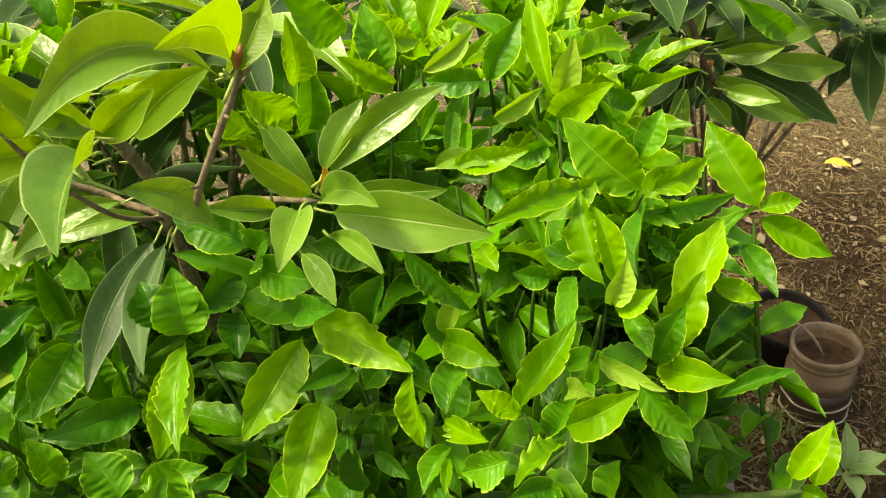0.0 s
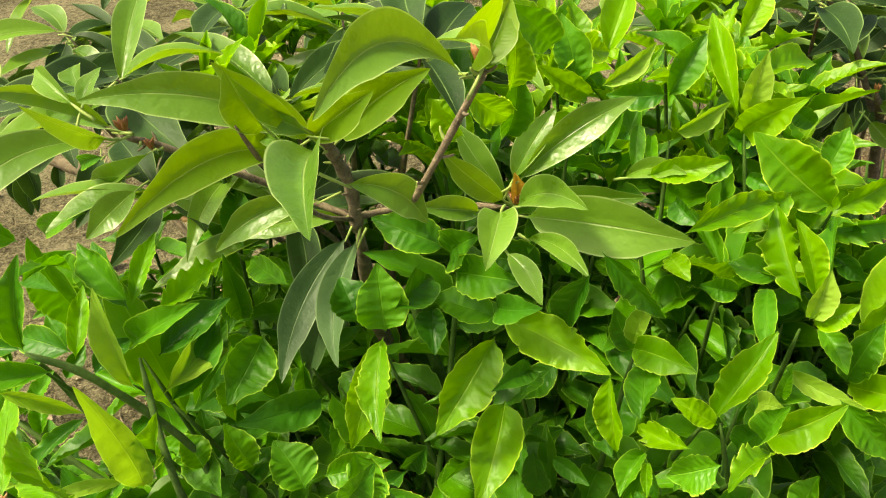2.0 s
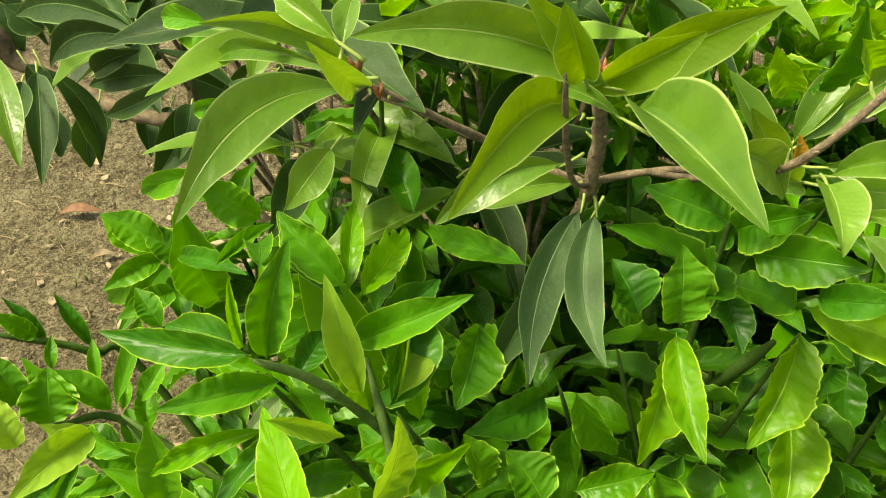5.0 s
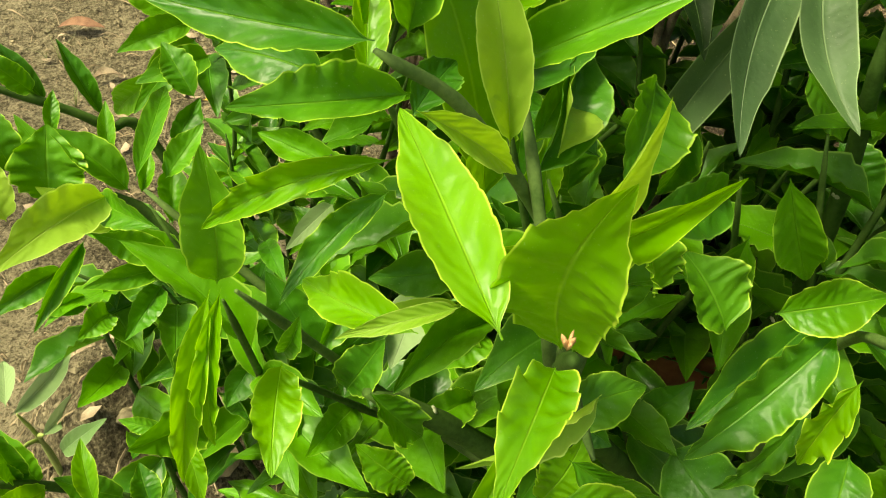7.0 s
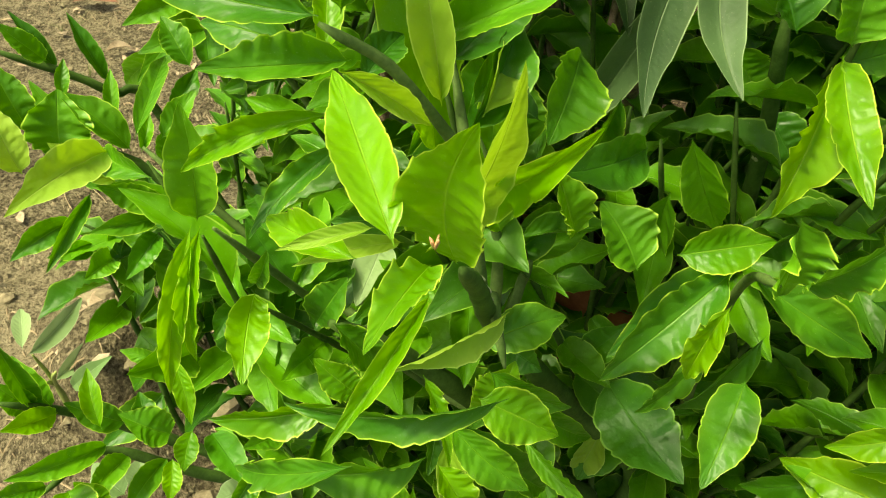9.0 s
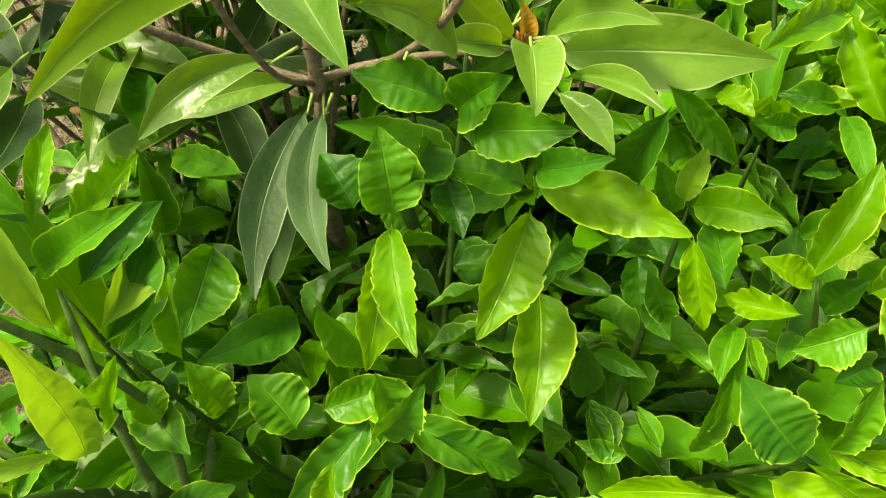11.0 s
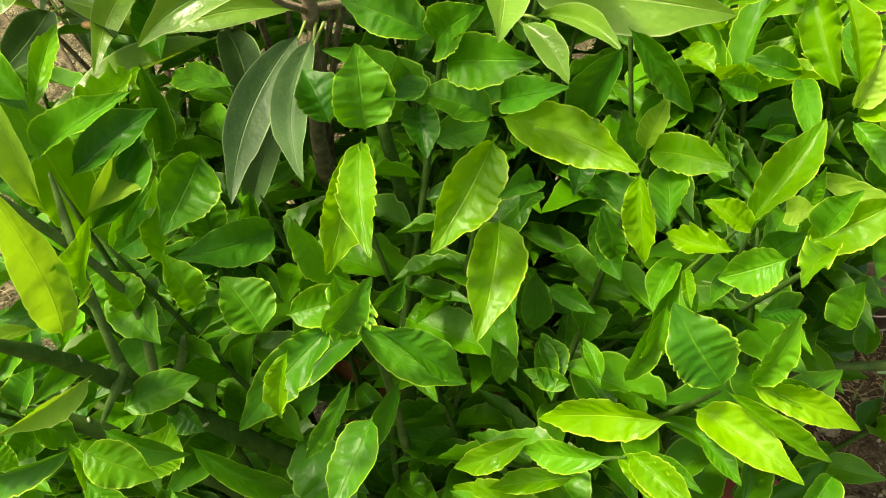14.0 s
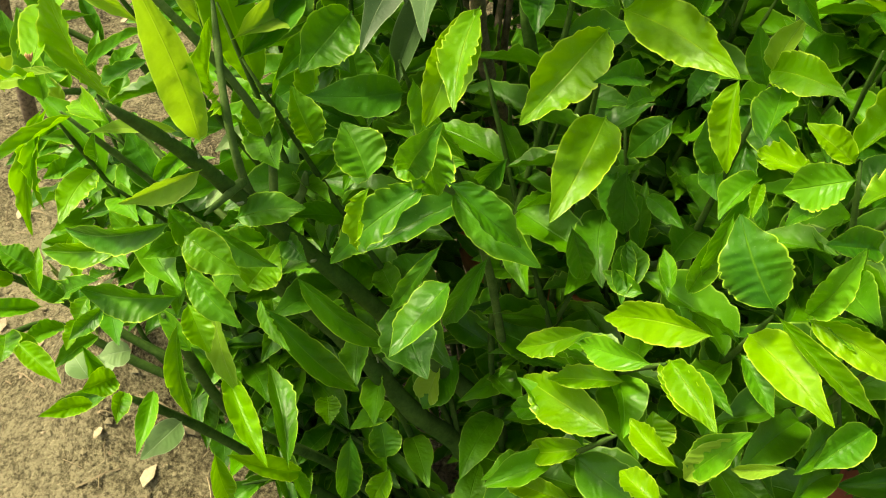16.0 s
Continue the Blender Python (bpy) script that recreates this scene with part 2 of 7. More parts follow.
l.new(mixed(n, l, side, crust, shaded_brown), p.inputs["Base Color"])
p.inputs["Roughness"].default_value, p.inputs["Specular IOR Level"].default_value = 0.95, 0.15
bump = n.new("ShaderNodeBump")
bump.inputs["Strength"].default_value, bump.inputs["Distance"].default_value = 1.0, 0.02
l.new(math_node(n, l, "ADD", crumbs, math_node(n, l, "MULTIPLY", dirt, 0.9)), bump.inputs["Height"])
l.new(bump.outputs["Normal"], p.inputs["Normal"])


# ---- mesh helpers ----
def mesh_object(name, verts, faces, material, parent=None, uvs=None, smooth=True):
    me = bpy.data.meshes.new(name)
    me.from_pydata(verts, [], faces)
    if uvs is not None:
        layer = me.uv_layers.new(name="UVMap")
        for loop in me.loops:
            layer.data[loop.index].uv = uvs[loop.vertex_index]
    if smooth:
        me.polygons.foreach_set("use_smooth", [True] * len(me.polygons))
    me.materials.append(material)
    ob = new(name, me)
    ob.parent = parent
    return ob


def thing(name, place, label, category, group="", kind=""):
    ob = new(name)
    ob.location = place
    ob.empty_display_size = 0.02
    return tagged(ob, label, category, group, kind)


def part(name, bm, material, parent, label=""):
    """Links a bmesh as one mesh object under a thing or a part, in world coordinates."""
    me = bpy.data.meshes.new(name)
    bm.to_mesh(me)
    bm.free()
    me.polygons.foreach_set("use_smooth", [True] * len(me.polygons))
    me.materials.append(material)
    ob = new(name, me)
    hang(ob, parent)
    return tagged(ob, label)


def hang(ob, parent):
    """Parents ob and keeps it where its world coordinates put it."""
    if parent is not None:
        root = parent
        shift = Vector((0, 0, 0))
        while root is not None:
            shift += root.location
            root = root.parent
        ob.parent = parent
        ob.location = ob.location - shift
    return ob


def smooth_path(points, steps):
    """A Catmull-Rom line through points."""
    pts = [Vector(p) for p in points]
    pts = [pts[0] * 2 - pts[1]] + pts + [pts[-1] * 2 - pts[-2]]
    line = []
    for i in range(1, len(pts) - 2):
        a, b, c, d = pts[i - 1:i + 3]
        for k in range(steps):
            s = k / steps
            line.append(0.5 * (2 * b + (c - a) * s + (2 * a - 5 * b + 4 * c - d) * s * s + (3 * b - a - 3 * c + d) * s ** 3))
    return line + [pts[-2]]


def tube_data(points, r0, r1, sides=8, steps=5, knots=0.0, rng=None):
    """Rings of a tapered tube along points; knots swells it at nodes."""
    line = smooth_path(points, steps)
    verts, faces = [], []
    side = Vector((1, 0.3, 0.1))
    for i, c in enumerate(line):
        along = (line[min(i + 1, len(line) - 1)] - line[max(i - 1, 0)]).normalized()
        side = (side - along * side.dot(along)).normalized()
        other = along.cross(side)
        r = r0 + (r1 - r0) * i / (len(line) - 1)
        if knots and i % 3 == 1:
            r *= 1 + knots
        if i >= len(line) - 2:
            r *= 0.85 if i == len(line) - 2 else 0.45
        for k in range(sides):
            a = 2 * math.pi * k / sides
            verts.append(c + side * (r * math.cos(a)) + other * (r * math.sin(a)))
    for i in range(len(line) - 1):
        for k in range(sides):
            a, b = i * sides + k, i * sides + (k + 1) % sides
            faces.append((a, b, b + sides, a + sides))
    faces.append(tuple(range(sides))[::-1])
    faces.append(tuple(range((len(line) - 1) * sides, len(line) * sides)))
    return [tuple(v) for v in verts], faces


def stem(parent, points, r0, r1, material, name="stem", knots=0.0, sides=8, label=""):
    v, f = tube_data(points, r0, r1, sides, 5, knots)
    return tagged(hang(mesh_object(name, v, f, material), parent), label)


# ---- leaves ----
# kind: material, where it is widest, bluntness of the tip, waves of the margin on each side, their height, slow sway
YOUNG = (mat_young, 0.44, 0.95, 8.0, 0.150, 0.17)
FRESH = (mat_fresh, 0.44, 0.95, 8.0, 0.150, 0.17)
FRESH_WAVY = (mat_fresh, 0.45, 0.92, 5.5, 0.36, 0.12)
MATURE = (mat_mature, 0.44, 0.95, 7.5, 0.100, 0.15)
WAVY = (mat_young, 0.45, 0.92, 5.5, 0.36, 0.12)
WAVY_MATURE = (mat_mature, 0.45, 0.92, 5.5, 0.28, 0.12)
OLD = (mat_old, 0.43, 0.98, 6.0, 0.060, 0.10)
UNDER = (mat_under, 0.43, 1.00, 6.0, 0.080, 0.10)
SAPODILLA = (mat_sapodilla, 0.52, 0.90, 2.0, 0.010, 0.05)
HEART = (mat_sapodilla, 0.36, 0.88, 2.0, 0.010, 0.04)
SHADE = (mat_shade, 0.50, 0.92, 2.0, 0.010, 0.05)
GREY = (mat_grey, 0.50, 0.92, 2.0, 0.010, 0.05)
GLOW = (mat_glow, 0.52, 0.90, 2.0, 0.010, 0.05)
PALE = (mat_pale, 0.45, 0.85, 2.5, 0.015, 0.05)
ORANGE = (mat_orange, 0.50, 0.85, 2.5, 0.03, 0.10)
dice = random.Random(11)


def blade(kind, length, width, fold, curl, bow, rows=44, cols=12):
    """A leaf along +x from its stalk to its tip, its upper face to +z, with a crimped margin."""
    material, widest, blunt, waves, ripple, sway = kind
    verts, uvs, faces = [], [], []
    widest += dice.uniform(-0.05, 0.05)
    rise = blunt * widest / (1 - widest)
    fine = [dice.uniform(0, 6.28) for _ in range(6)]
    slow = [dice.uniform(0, 6.28) for _ in range(2)]
    count = [waves * dice.uniform(0.8, 1.25) for _ in range(2)]
    lift = [dice.uniform(0.7, 1.3) for _ in range(2)]
    girth = [dice.uniform(0.9, 1.1) for _ in range(2)]
    twist = dice.uniform(-0.5, 0.5)
    droop = dice.uniform(-0.03, 0.07) * length
    vigour = dice.uniform(0.6, 1.4)
    scallop = vigour * (0.11 if ripple > 0.2 else 0.075 if ripple > 0.03 else 0.006)
    ripple *= vigour
    if material in (mat_sapodilla, mat_shade, mat_grey, mat_glow):
        fold += 8
    cup = 1.25 if ripple > 0.03 else 1.15
    if ripple > 0.03:
        fold = 1.2 * fold + 6
    lumps = 0.15 if ripple > 0.03 else 0.015
    half = 0.53 * width
    for i in range(rows + 1):
        u = i / rows
        w = (max(u, 1e-4) / widest) ** rise * (max(1 - u, 1e-4) / (1 - widest)) ** blunt
        w *= 1 - 0.22 * max(0.0, (u - 0.72) / 0.28) * max(0.0, (1 - u) / 0.28) * 4
        neck = min(1.0, max(0.0, (u - 0.015) / 0.10))
        w *= 0.10 + 0.90 * neck * neck * (3 - 2 * neck)
        h = half * max(w, 0.03 if u < 0.08 else 0.004)
        arch = 4 * u * (1 - u)
        cx, cy, cz = length * u, bow * length * arch, curl * length * arch - droop * u ** 3
        roll = twist * (u - 0.4)
        open_up = 1.25 - 0.5 * u
        for j in range(cols + 1):
            v = 2 * j / cols - 1
            # points lie closer together towards the margin
            v = math.copysign(abs(v) ** 0.75, v)
            k = 0 if v < 0 else 1
            phase = 2 * math.pi * count[k] * (u + 0.045 * math.sin(9 * u + fine[k]) + 0.02 * math.sin(23 * u + fine[4 + k]))
            crimp = (math.sin(phase + fine[2 + k]) + 0.35 * math.sin(2.3 * phase + fine[k])) * (0.65 + 0.35 * math.sin(7 * u + fine[4 + k]))
            rip = ripple * abs(v) ** 3.2 * crimp + sway * abs(v) ** 1.7 * math.sin(2 * math.pi * 1.7 * u + slow[k])
            rip += lumps * abs(v) * (1 - abs(v)) * math.sin(phase * 0.8 - 3.0 * abs(v))
            rag = girth[k] * (1 - scallop * abs(v) ** 4 * (1 - abs(math.sin(0.5 * phase + fine[4 + k]))) ** 1.3)
            a = radians(fold) * lift[k] * open_up
            y = v * h * math.cos(a) * rag
            z = h * (math.sin(a) * abs(v) ** cup + rip)
            y, z = y * math.cos(roll) - z * math.sin(roll), y * math.sin(roll) + z * math.cos(roll)
            verts.append((cx, cy + y, cz + z))
            uvs.append((0.5 + 0.5 * v, u))
    for i in range(rows):
        for j in range(cols):
            a = i * (cols + 1) + j
            faces.append((a, a + cols + 1, a + cols + 2, a + 1))
    return verts, faces, uvs


def placed(base, tip, roll):
    """The pose of a leaf from base to tip; roll turns its face about its length, 0 is face up."""
    x = (Vector(tip) - Vector(base)).normalized()
    s = x.cross(Vector((0, 0, 1))).normalized()
    up = s.cross(x)
    up = Matrix.Rotation(radians(roll), 3, x) @ up
    y = up.cross(x)
    return Matrix(((x.x, y.x, up.x, base[0]), (x.y, y.y, up.y, base[1]), (x.z, y.z, up.z, base[2]), (0, 0, 0, 1)))


def leaf(plant, kind, base, tip, width, roll, fold, curl, bow, rows=40, cols=12):
    """One leaf of a plant, at its own place, size and turn."""
    length = (Vector(tip) - Vector(base)).length
    v, f, uv = blade(kind, length, width, fold, curl, bow, rows, cols)
    ob = mesh_object("leaf", v, f, kind[0], None, uv)
    m = placed(base, tip, roll)
    ob.matrix_basis = Matrix.Translation(-plant.location) @ m
    ob.parent = plant
    if kind[0] in (mat_sapodilla, mat_shade, mat_grey, mat_glow):
        v, f = tube_data(((-0.016, 0, -0.006), (-0.006, 0, -0.0015), (0.006, 0, 0.0004)), 0.0012, 0.0010, 6, 3)
        mesh_object("petiole", v, f, mat_petiole, ob)
    return ob


# inner leaves share a few blades
def spare_blades(kind, length, width, count, rows=20, cols=6):
    out = []
    for _ in range(count):
        v, f, uv = blade(kind, length * dice.uniform(0.85, 1.15), width * dice.uniform(0.85, 1.15), dice.uniform(10, 28), dice.uniform(0.02, 0.09), dice.uniform(-0.06, 0.06), rows, cols)
        out.append((v, f, uv))
    return out


INNER_LEAVES = spare_blades(MATURE, 0.075, 0.036, 10)
inner_meshes = {}


def inner_leaf(plant, kind, m, index, scale):
    """A leaf deeper in a plant, on a shared mesh."""
    key = (kind[0].name, index)
    if key not in inner_meshes:
        v, f, uv = INNER_LEAVES[index]
        ob = mesh_object("leaf", v, f, kind[0], None, uv)
        inner_meshes[key] = ob.data
    else:
        ob = new("leaf", inner_meshes[key])
    ob.parent = plant
    ob.matrix_basis = Matrix.Translation(-plant.location) @ m @ Matrix.Scale(scale, 4)
    return ob


class Foliage:
    """Gathers the leaves past those that are parts of their own into one mesh."""

    def __init__(self):
        self.v, self.f, self.uv = [], [], []

    def add(self, m, index, scale):
        v, f, uv = INNER_LEAVES[index]
        k = len(self.v)
        self.v += [tuple(m @ (Vector(c) * scale)) for c in v]
        self.f += [tuple(i + k for i in q) for q in f]
        self.uv += uv

    def finish(self, plant):
        if self.v:
            ob = hang(mesh_object("inner_foliage", self.v, self.f, mat_inner, None, self.uv), plant)
            tagged(ob, "dense shaded inner leaves", "", "", "stuff")


def shoot(plant, root, top, foliage, singles, start=0.3, stop=0.9, gap=0.028, bare=False, radius=0.0026, sway=0.09):
    """A stem from the root to just under a tuft, with alternate leaves along it."""
    a, b = Vector(root), Vector(top)
    mid = a.lerp(b, 0.55) + Vector((dice.uniform(-sway, sway), dice.uniform(-sway, sway) + 0.03, 0))
    low = a.lerp(mid, 0.5) + Vector((dice.uniform(-0.04, 0.04), dice.uniform(-0.04, 0.04), 0))
    stem(plant, (a, low, mid, mid.lerp(b, 0.55), b), radius * 1.6, radius * 0.7, mat_old_stem, knots=0.22, sides=7)
    if bare:
        return
    line = smooth_path((a, low, mid, mid.lerp(b, 0.55), b), 12)
    total = (b - a).length
    count = int(total * (stop - start) / gap)
    turn = dice.uniform(0, 360)
    for k in range(count):
        s = start + (stop - start) * k / max(count, 1)
        i = min(int(s * (len(line) - 1)), len(line) - 2)
        at = line[i]
        along = (line[i + 1] - line[i]).normalized()
        turn += 180 + dice.uniform(-45, 45)
        # a gap in the leaves, through which the pot shows
        if (Vector(((at.x + 0.19) / 0.07, (at.y - 0.60) / 0.12, (at.z - 0.66) / 0.14))).length < 1:
            continue
        out = Vector((math.cos(radians(turn)), math.sin(radians(turn)), 0))
        way = (out + along * dice.uniform(0.1, 0.6) + Vector((0, 0, dice.uniform(-0.5, 0.2)))).normalized()
        m = placed(at, at + way, dice.uniform(-35, 35))
        index, scale = dice.randrange(len(INNER_LEAVES)), dice.uniform(0.75, 1.15)
        if singles > 0:
            singles -= 1
            inner_leaf(plant, MATURE if dice.random() < 0.6 else OLD, m, index, scale)
        else:
            foliage.add(m, index, scale)


# ---- ground ----
def ground_height(x, y):
    """Soil level: uneven, with a bank of dug earth beside the shrub."""
    h = 0.10 + 0.018 * noise.noise((x * 2.1, y * 2.1, 0.3)) + 0.009 * noise.noise((x * 9, y * 9, 1.7)) + 0.005 * noise.noise((x * 31, y * 31, 4.1)) + 0.003 * noise.noise((x * 67, y * 67, 9.3))
    h += (0.22 + 0.05 * noise.noise((x * 14, y * 14, 2.2))) * math.exp(-(((x + 0.74) / 0.13) ** 2 + ((y - 0.70) / 0.16) ** 2))
    h += 0.03 * math.exp(-(((x + 0.2) / 0.5) ** 2 + ((y - 0.6) / 0.35) ** 2))
    h -= 0.05 * math.exp(-(((x + 1.2) / 0.5) ** 2 + ((y - 1.75) / 0.5) ** 2))
    return h


def spread_out(k, count, middle, fine):
    """Grid lines that lie close together round the plants and reach to the horizon."""
    s = 2 * k / count - 1
    return middle + fine * s + 1500 * s ** 41


SIDE = 340
gv, gf = [], []
for i in range(SIDE + 1):
    for j in range(SIDE + 1):
        x, y = spread_out(i, SIDE, -0.1, 1.9), spread_out(j, SIDE, 0.9, 1.9)
        near = abs(x) < 6 and abs(y) < 6
        gv.append((x, y, ground_height(x, y) if near else 0.1))
for i in range(SIDE):
    for j in range(SIDE):
        a = i * (SIDE + 1) + j
        gf.append((a, a + SIDE + 1, a + SIDE + 2, a + 1))
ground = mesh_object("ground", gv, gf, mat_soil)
tagged(ground, "dry crumbly brown garden soil with litter and clods", "ground", "", "structure")

# ---- the plants ----
shrub = thing("shrub", (-0.10, 0.54, 0.13), "lime-green shrub with fleshy stems and wavy pale-edged leaves", "shrub")
shrub_front = thing("shrub", (-0.24, 0.50, 0.13), "leaning bright green shrub with long wavy leaves on thick stems", "shrub")
shrub_back = thing("shrub", (-0.02, 0.72, 0.12), "dense bright green shrub growing behind with wavy leaves", "shrub")
shrub_low = thing("shrub", (-0.52, 0.86, 0.12), "low green shrub with pointed leaves over bare soil", "shrub")
sapling = thing("sapodilla_sapling", (-0.185, 0.785, 0.48), "young sapodilla tree with long leathery grey-green leaves in whorls", "sapling")
sapling_back = thing("sapodilla_sapling", (0.40, 1.15, 0.10), "sapodilla branch with dark glossy leaves over the bare ground", "sapling")
sapling_side = thing("sapodilla_sapling", (-0.45, 1.10, 0.12), "sapodilla bough with drooping dark leaves in the shade", "sapling")
weed = thing("weed", (-0.80, 0.58, 0.22), "pale grey-green broadleaf weed rooted in the earth bank", "weed")

rosette = thing("weed", (0.661, 0.945, 0.10), "dull grey-green broadleaf weed growing from brown soil", "weed")

# ---- leaves: base, tip, width, turn of the face, fold, arch, sideways bow ----
leaf(sapling, HEART, (-0.091, 0.512, 1.043), (-0.099, 0.453, 1.038), 0.033, 3, 32, 0.05, 0.02)
leaf(sapling, SAPODILLA, (-0.075, 0.536, 1.023), (0.042, 0.488, 1.035), 0.041, 64, 12, 0.06, 0.03)
leaf(sapling, SAPODILLA, (-0.080, 0.534, 1.033), (-0.036, 0.474, 1.072), 0.025, 63, 25, 0.03, 0.12)
leaf(sapling, SAPODILLA, (-0.066, 0.571, 1.014), (0.013, 0.530, 1.045), 0.025, 69, 18, 0.05, -0.00)
leaf(sapling, SAPODILLA, (-0.073, 0.509, 1.022), (-0.032, 0.452, 1.033), 0.018, 46, 28, 0.03, 0.10)
leaf(sapling, SAPODILLA, (-0.085, 0.468, 1.040), (-0.061, 0.435, 1.022), 0.017, 28, 18, 0.05, 0.08)
leaf(sapling, SAPODILLA, (-0.082, 0.583, 1.023), (0.010, 0.607, 1.085), 0.030, 60, 25, 0.03, 0.06)
leaf(sapling, SAPODILLA, (-0.085, 0.586, 1.023), (-0.052, 0.614, 1.073), 0.025, 27, 25, 0.08, -0.00)
leaf(sapling, SAPODILLA, (-0.091, 0.572, 1.013), (-0.136, 0.545, 1.075), 0.023, -101, 18, 0.03, 0.02)
leaf(sapling, ORANGE, (-0.081, 0.586, 1.000), (-0.083, 0.582, 1.032), 0.016, -137, 35, 0.03, -0.02)
leaf(sapling, SAPODILLA, (-0.106, 0.515, 1.042), (-0.148, 0.482, 1.067), 0.022, -59, 25, 0.08, 0.01)
leaf(sapling, SAPODILLA, (0.001, 0.581, 1.029), (0.042, 0.542, 1.057), 0.017, 64, 28, 0.03, 0.10)
leaf(sapling, HEART, (-0.216, 0.500, 1.100), (-0.186, 0.364, 1.122), 0.052, 15, 33, 0.08, -0.01)
leaf(sapling, SAPODILLA, (-0.186, 0.450, 1.105), (-0.137, 0.465, 1.066), 0.025, 64, 20, 0.05, 0.15)
leaf(sapling, GLOW, (-0.236, 0.545, 1.065), (-0.314, 0.398, 1.101), 0.033, -56, 15, 0.08, -0.14)
leaf(sapling, SAPODILLA, (-0.224, 0.532, 1.093), (-0.369, 0.489, 1.144), 0.036, -65, 12, 0.03, -0.10)
leaf(sapling, GLOW, (-0.236, 0.537, 1.100), (-0.282, 0.516, 1.160), 0.026, -95, 23, 0.08, -0.01)
leaf(sapling, GLOW, (-0.216, 0.568, 1.070), (-0.137, 0.531, 1.146), 0.035, 81, 20, 0.03, 0.05)
leaf(sapling, GLOW, (-0.246, 0.499, 1.117), (-0.263, 0.486, 1.166), 0.032, -123, 40, 0.08, -0.01)
leaf(sapling, SAPODILLA, (-0.238, 0.575, 1.010), (-0.325, 0.542, 0.981), 0.028, -58, 28, 0.05, -0.12)
leaf(sapling, SAPODILLA, (-0.225, 0.588, 0.985), (-0.314, 0.557, 0.983), 0.023, -54, 18, 0.05, -0.06)
leaf(sapling, GREY, (-0.222, 0.575, 0.975), (-0.261, 0.463, 0.914), 0.029, -29, 18, -0.03, -0.08)
leaf(sapling, GREY, (-0.213, 0.570, 0.975), (-0.214, 0.463, 0.932), 0.029, 0, 23, -0.03, -0.10)
leaf(sapling, GREY, (-0.214, 0.575, 0.965), (-0.277, 0.563, 0.807), 0.031, -64, 23, 0.05, -0.03)
leaf(sapling, SAPODILLA, (-0.226, 0.481, 1.104), (-0.264, 0.529, 1.098), 0.013, -40, 23, 0.05, -0.04)
leaf(sapling, SAPODILLA, (-0.106, 0.442, 1.182), (-0.162, 0.338, 1.213), 0.033, -58, 18, 0.03, -0.22)
leaf(sapling, GLOW, (-0.104, 0.440, 1.185), (-0.101, 0.332, 1.253), 0.029, -109, 15, 0.05, -0.15)
leaf(sapling, GLOW, (-0.096, 0.434, 1.189), (-0.082, 0.461, 1.214), 0.022, 40, 22, 0.05, 0.01)
leaf(sapling, SAPODILLA, (-0.370, 0.520, 1.095), (-0.450, 0.414, 1.081), 0.030, -44, 12, 0.08, -0.16)
leaf(sapling, SAPODILLA, (-0.372, 0.530, 1.100), (-0.444, 0.488, 1.150), 0.018, -69, 23, 0.03, -0.12)
leaf(sapling, SAPODILLA, (-0.374, 0.535, 1.095), (-0.484, 0.621, 1.051), 0.018, -70, 28, 0.08, -0.10)
leaf(sapling, HEART, (-0.368, 0.510, 1.104), (-0.386, 0.453, 1.161), 0.019, -130, 30, 0.08, -0.01)
leaf(sapling, SAPODILLA, (-0.376, 0.497, 1.137), (-0.414, 0.525, 1.152), 0.022, -52, 28, 0.05, -0.03)
leaf(sapling, SAPODILLA, (-0.389, 0.533, 1.132), (-0.404, 0.556, 1.138), 0.022, -27, 28, 0.03, 0.02)
leaf(sapling, SAPODILLA, (-0.374, 0.502, 1.133), (-0.369, 0.533, 1.149), 0.015, 8, 18, 0.03, 0.04)
leaf(sapling, SAPODILLA, (-0.360, 0.743, 0.943), (-0.385, 0.611, 0.925), 0.030, -11, 18, 0.08, -0.06)
leaf(sapling, SAPODILLA, (-0.394, 0.576, 1.019), (-0.419, 0.524, 1.006), 0.028, -30, 18, 0.05, -0.01)
leaf(sapling, SAPODILLA, (-0.438, 0.701, 0.982), (-0.540, 0.744, 0.910), 0.033, -66, 28, 0.03, 0.04)
leaf(sapling, SAPODILLA, (-0.475, 0.709, 0.948), (-0.537, 0.741, 0.910), 0.021, -70, 23, 0.08, 0.02)

leaf(sapling_back, SAPODILLA, (0.311, 1.002, 0.910), (0.319, 1.084, 0.948), 0.031, -5, 23, 0.03, -0.02)
leaf(sapling_back, SAPODILLA, (0.331, 1.008, 0.917), (0.418, 1.067, 0.957), 0.038, 37, 23, 0.03, -0.03)
leaf(sapling_back, SAPODILLA, (0.346, 1.017, 0.911), (0.491, 1.043, 0.924), 0.042, 52, 18, 0.03, 0.02)
leaf(sapling_back, SAPODILLA, (0.333, 0.983, 0.917), (0.399, 0.951, 0.939), 0.028, 74, 28, 0.05, -0.03)
leaf(sapling_back, SAPODILLA, (0.366, 1.018, 0.896), (0.516, 1.028, 0.873), 0.034, 64, 18, 0.05, -0.04)
leaf(sapling_back, SAPODILLA, (0.322, 0.967, 0.898), (0.430, 0.906, 0.867), 0.038, 62, 23, 0.08, -0.03)
leaf(sapling_back, SAPODILLA, (0.334, 0.938, 0.893), (0.384, 0.894, 0.901), 0.025, 63, 23, 0.03, -0.00)
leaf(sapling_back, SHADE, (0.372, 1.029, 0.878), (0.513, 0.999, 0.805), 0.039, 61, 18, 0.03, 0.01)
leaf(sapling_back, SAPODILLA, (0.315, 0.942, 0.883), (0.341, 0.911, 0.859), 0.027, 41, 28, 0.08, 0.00)
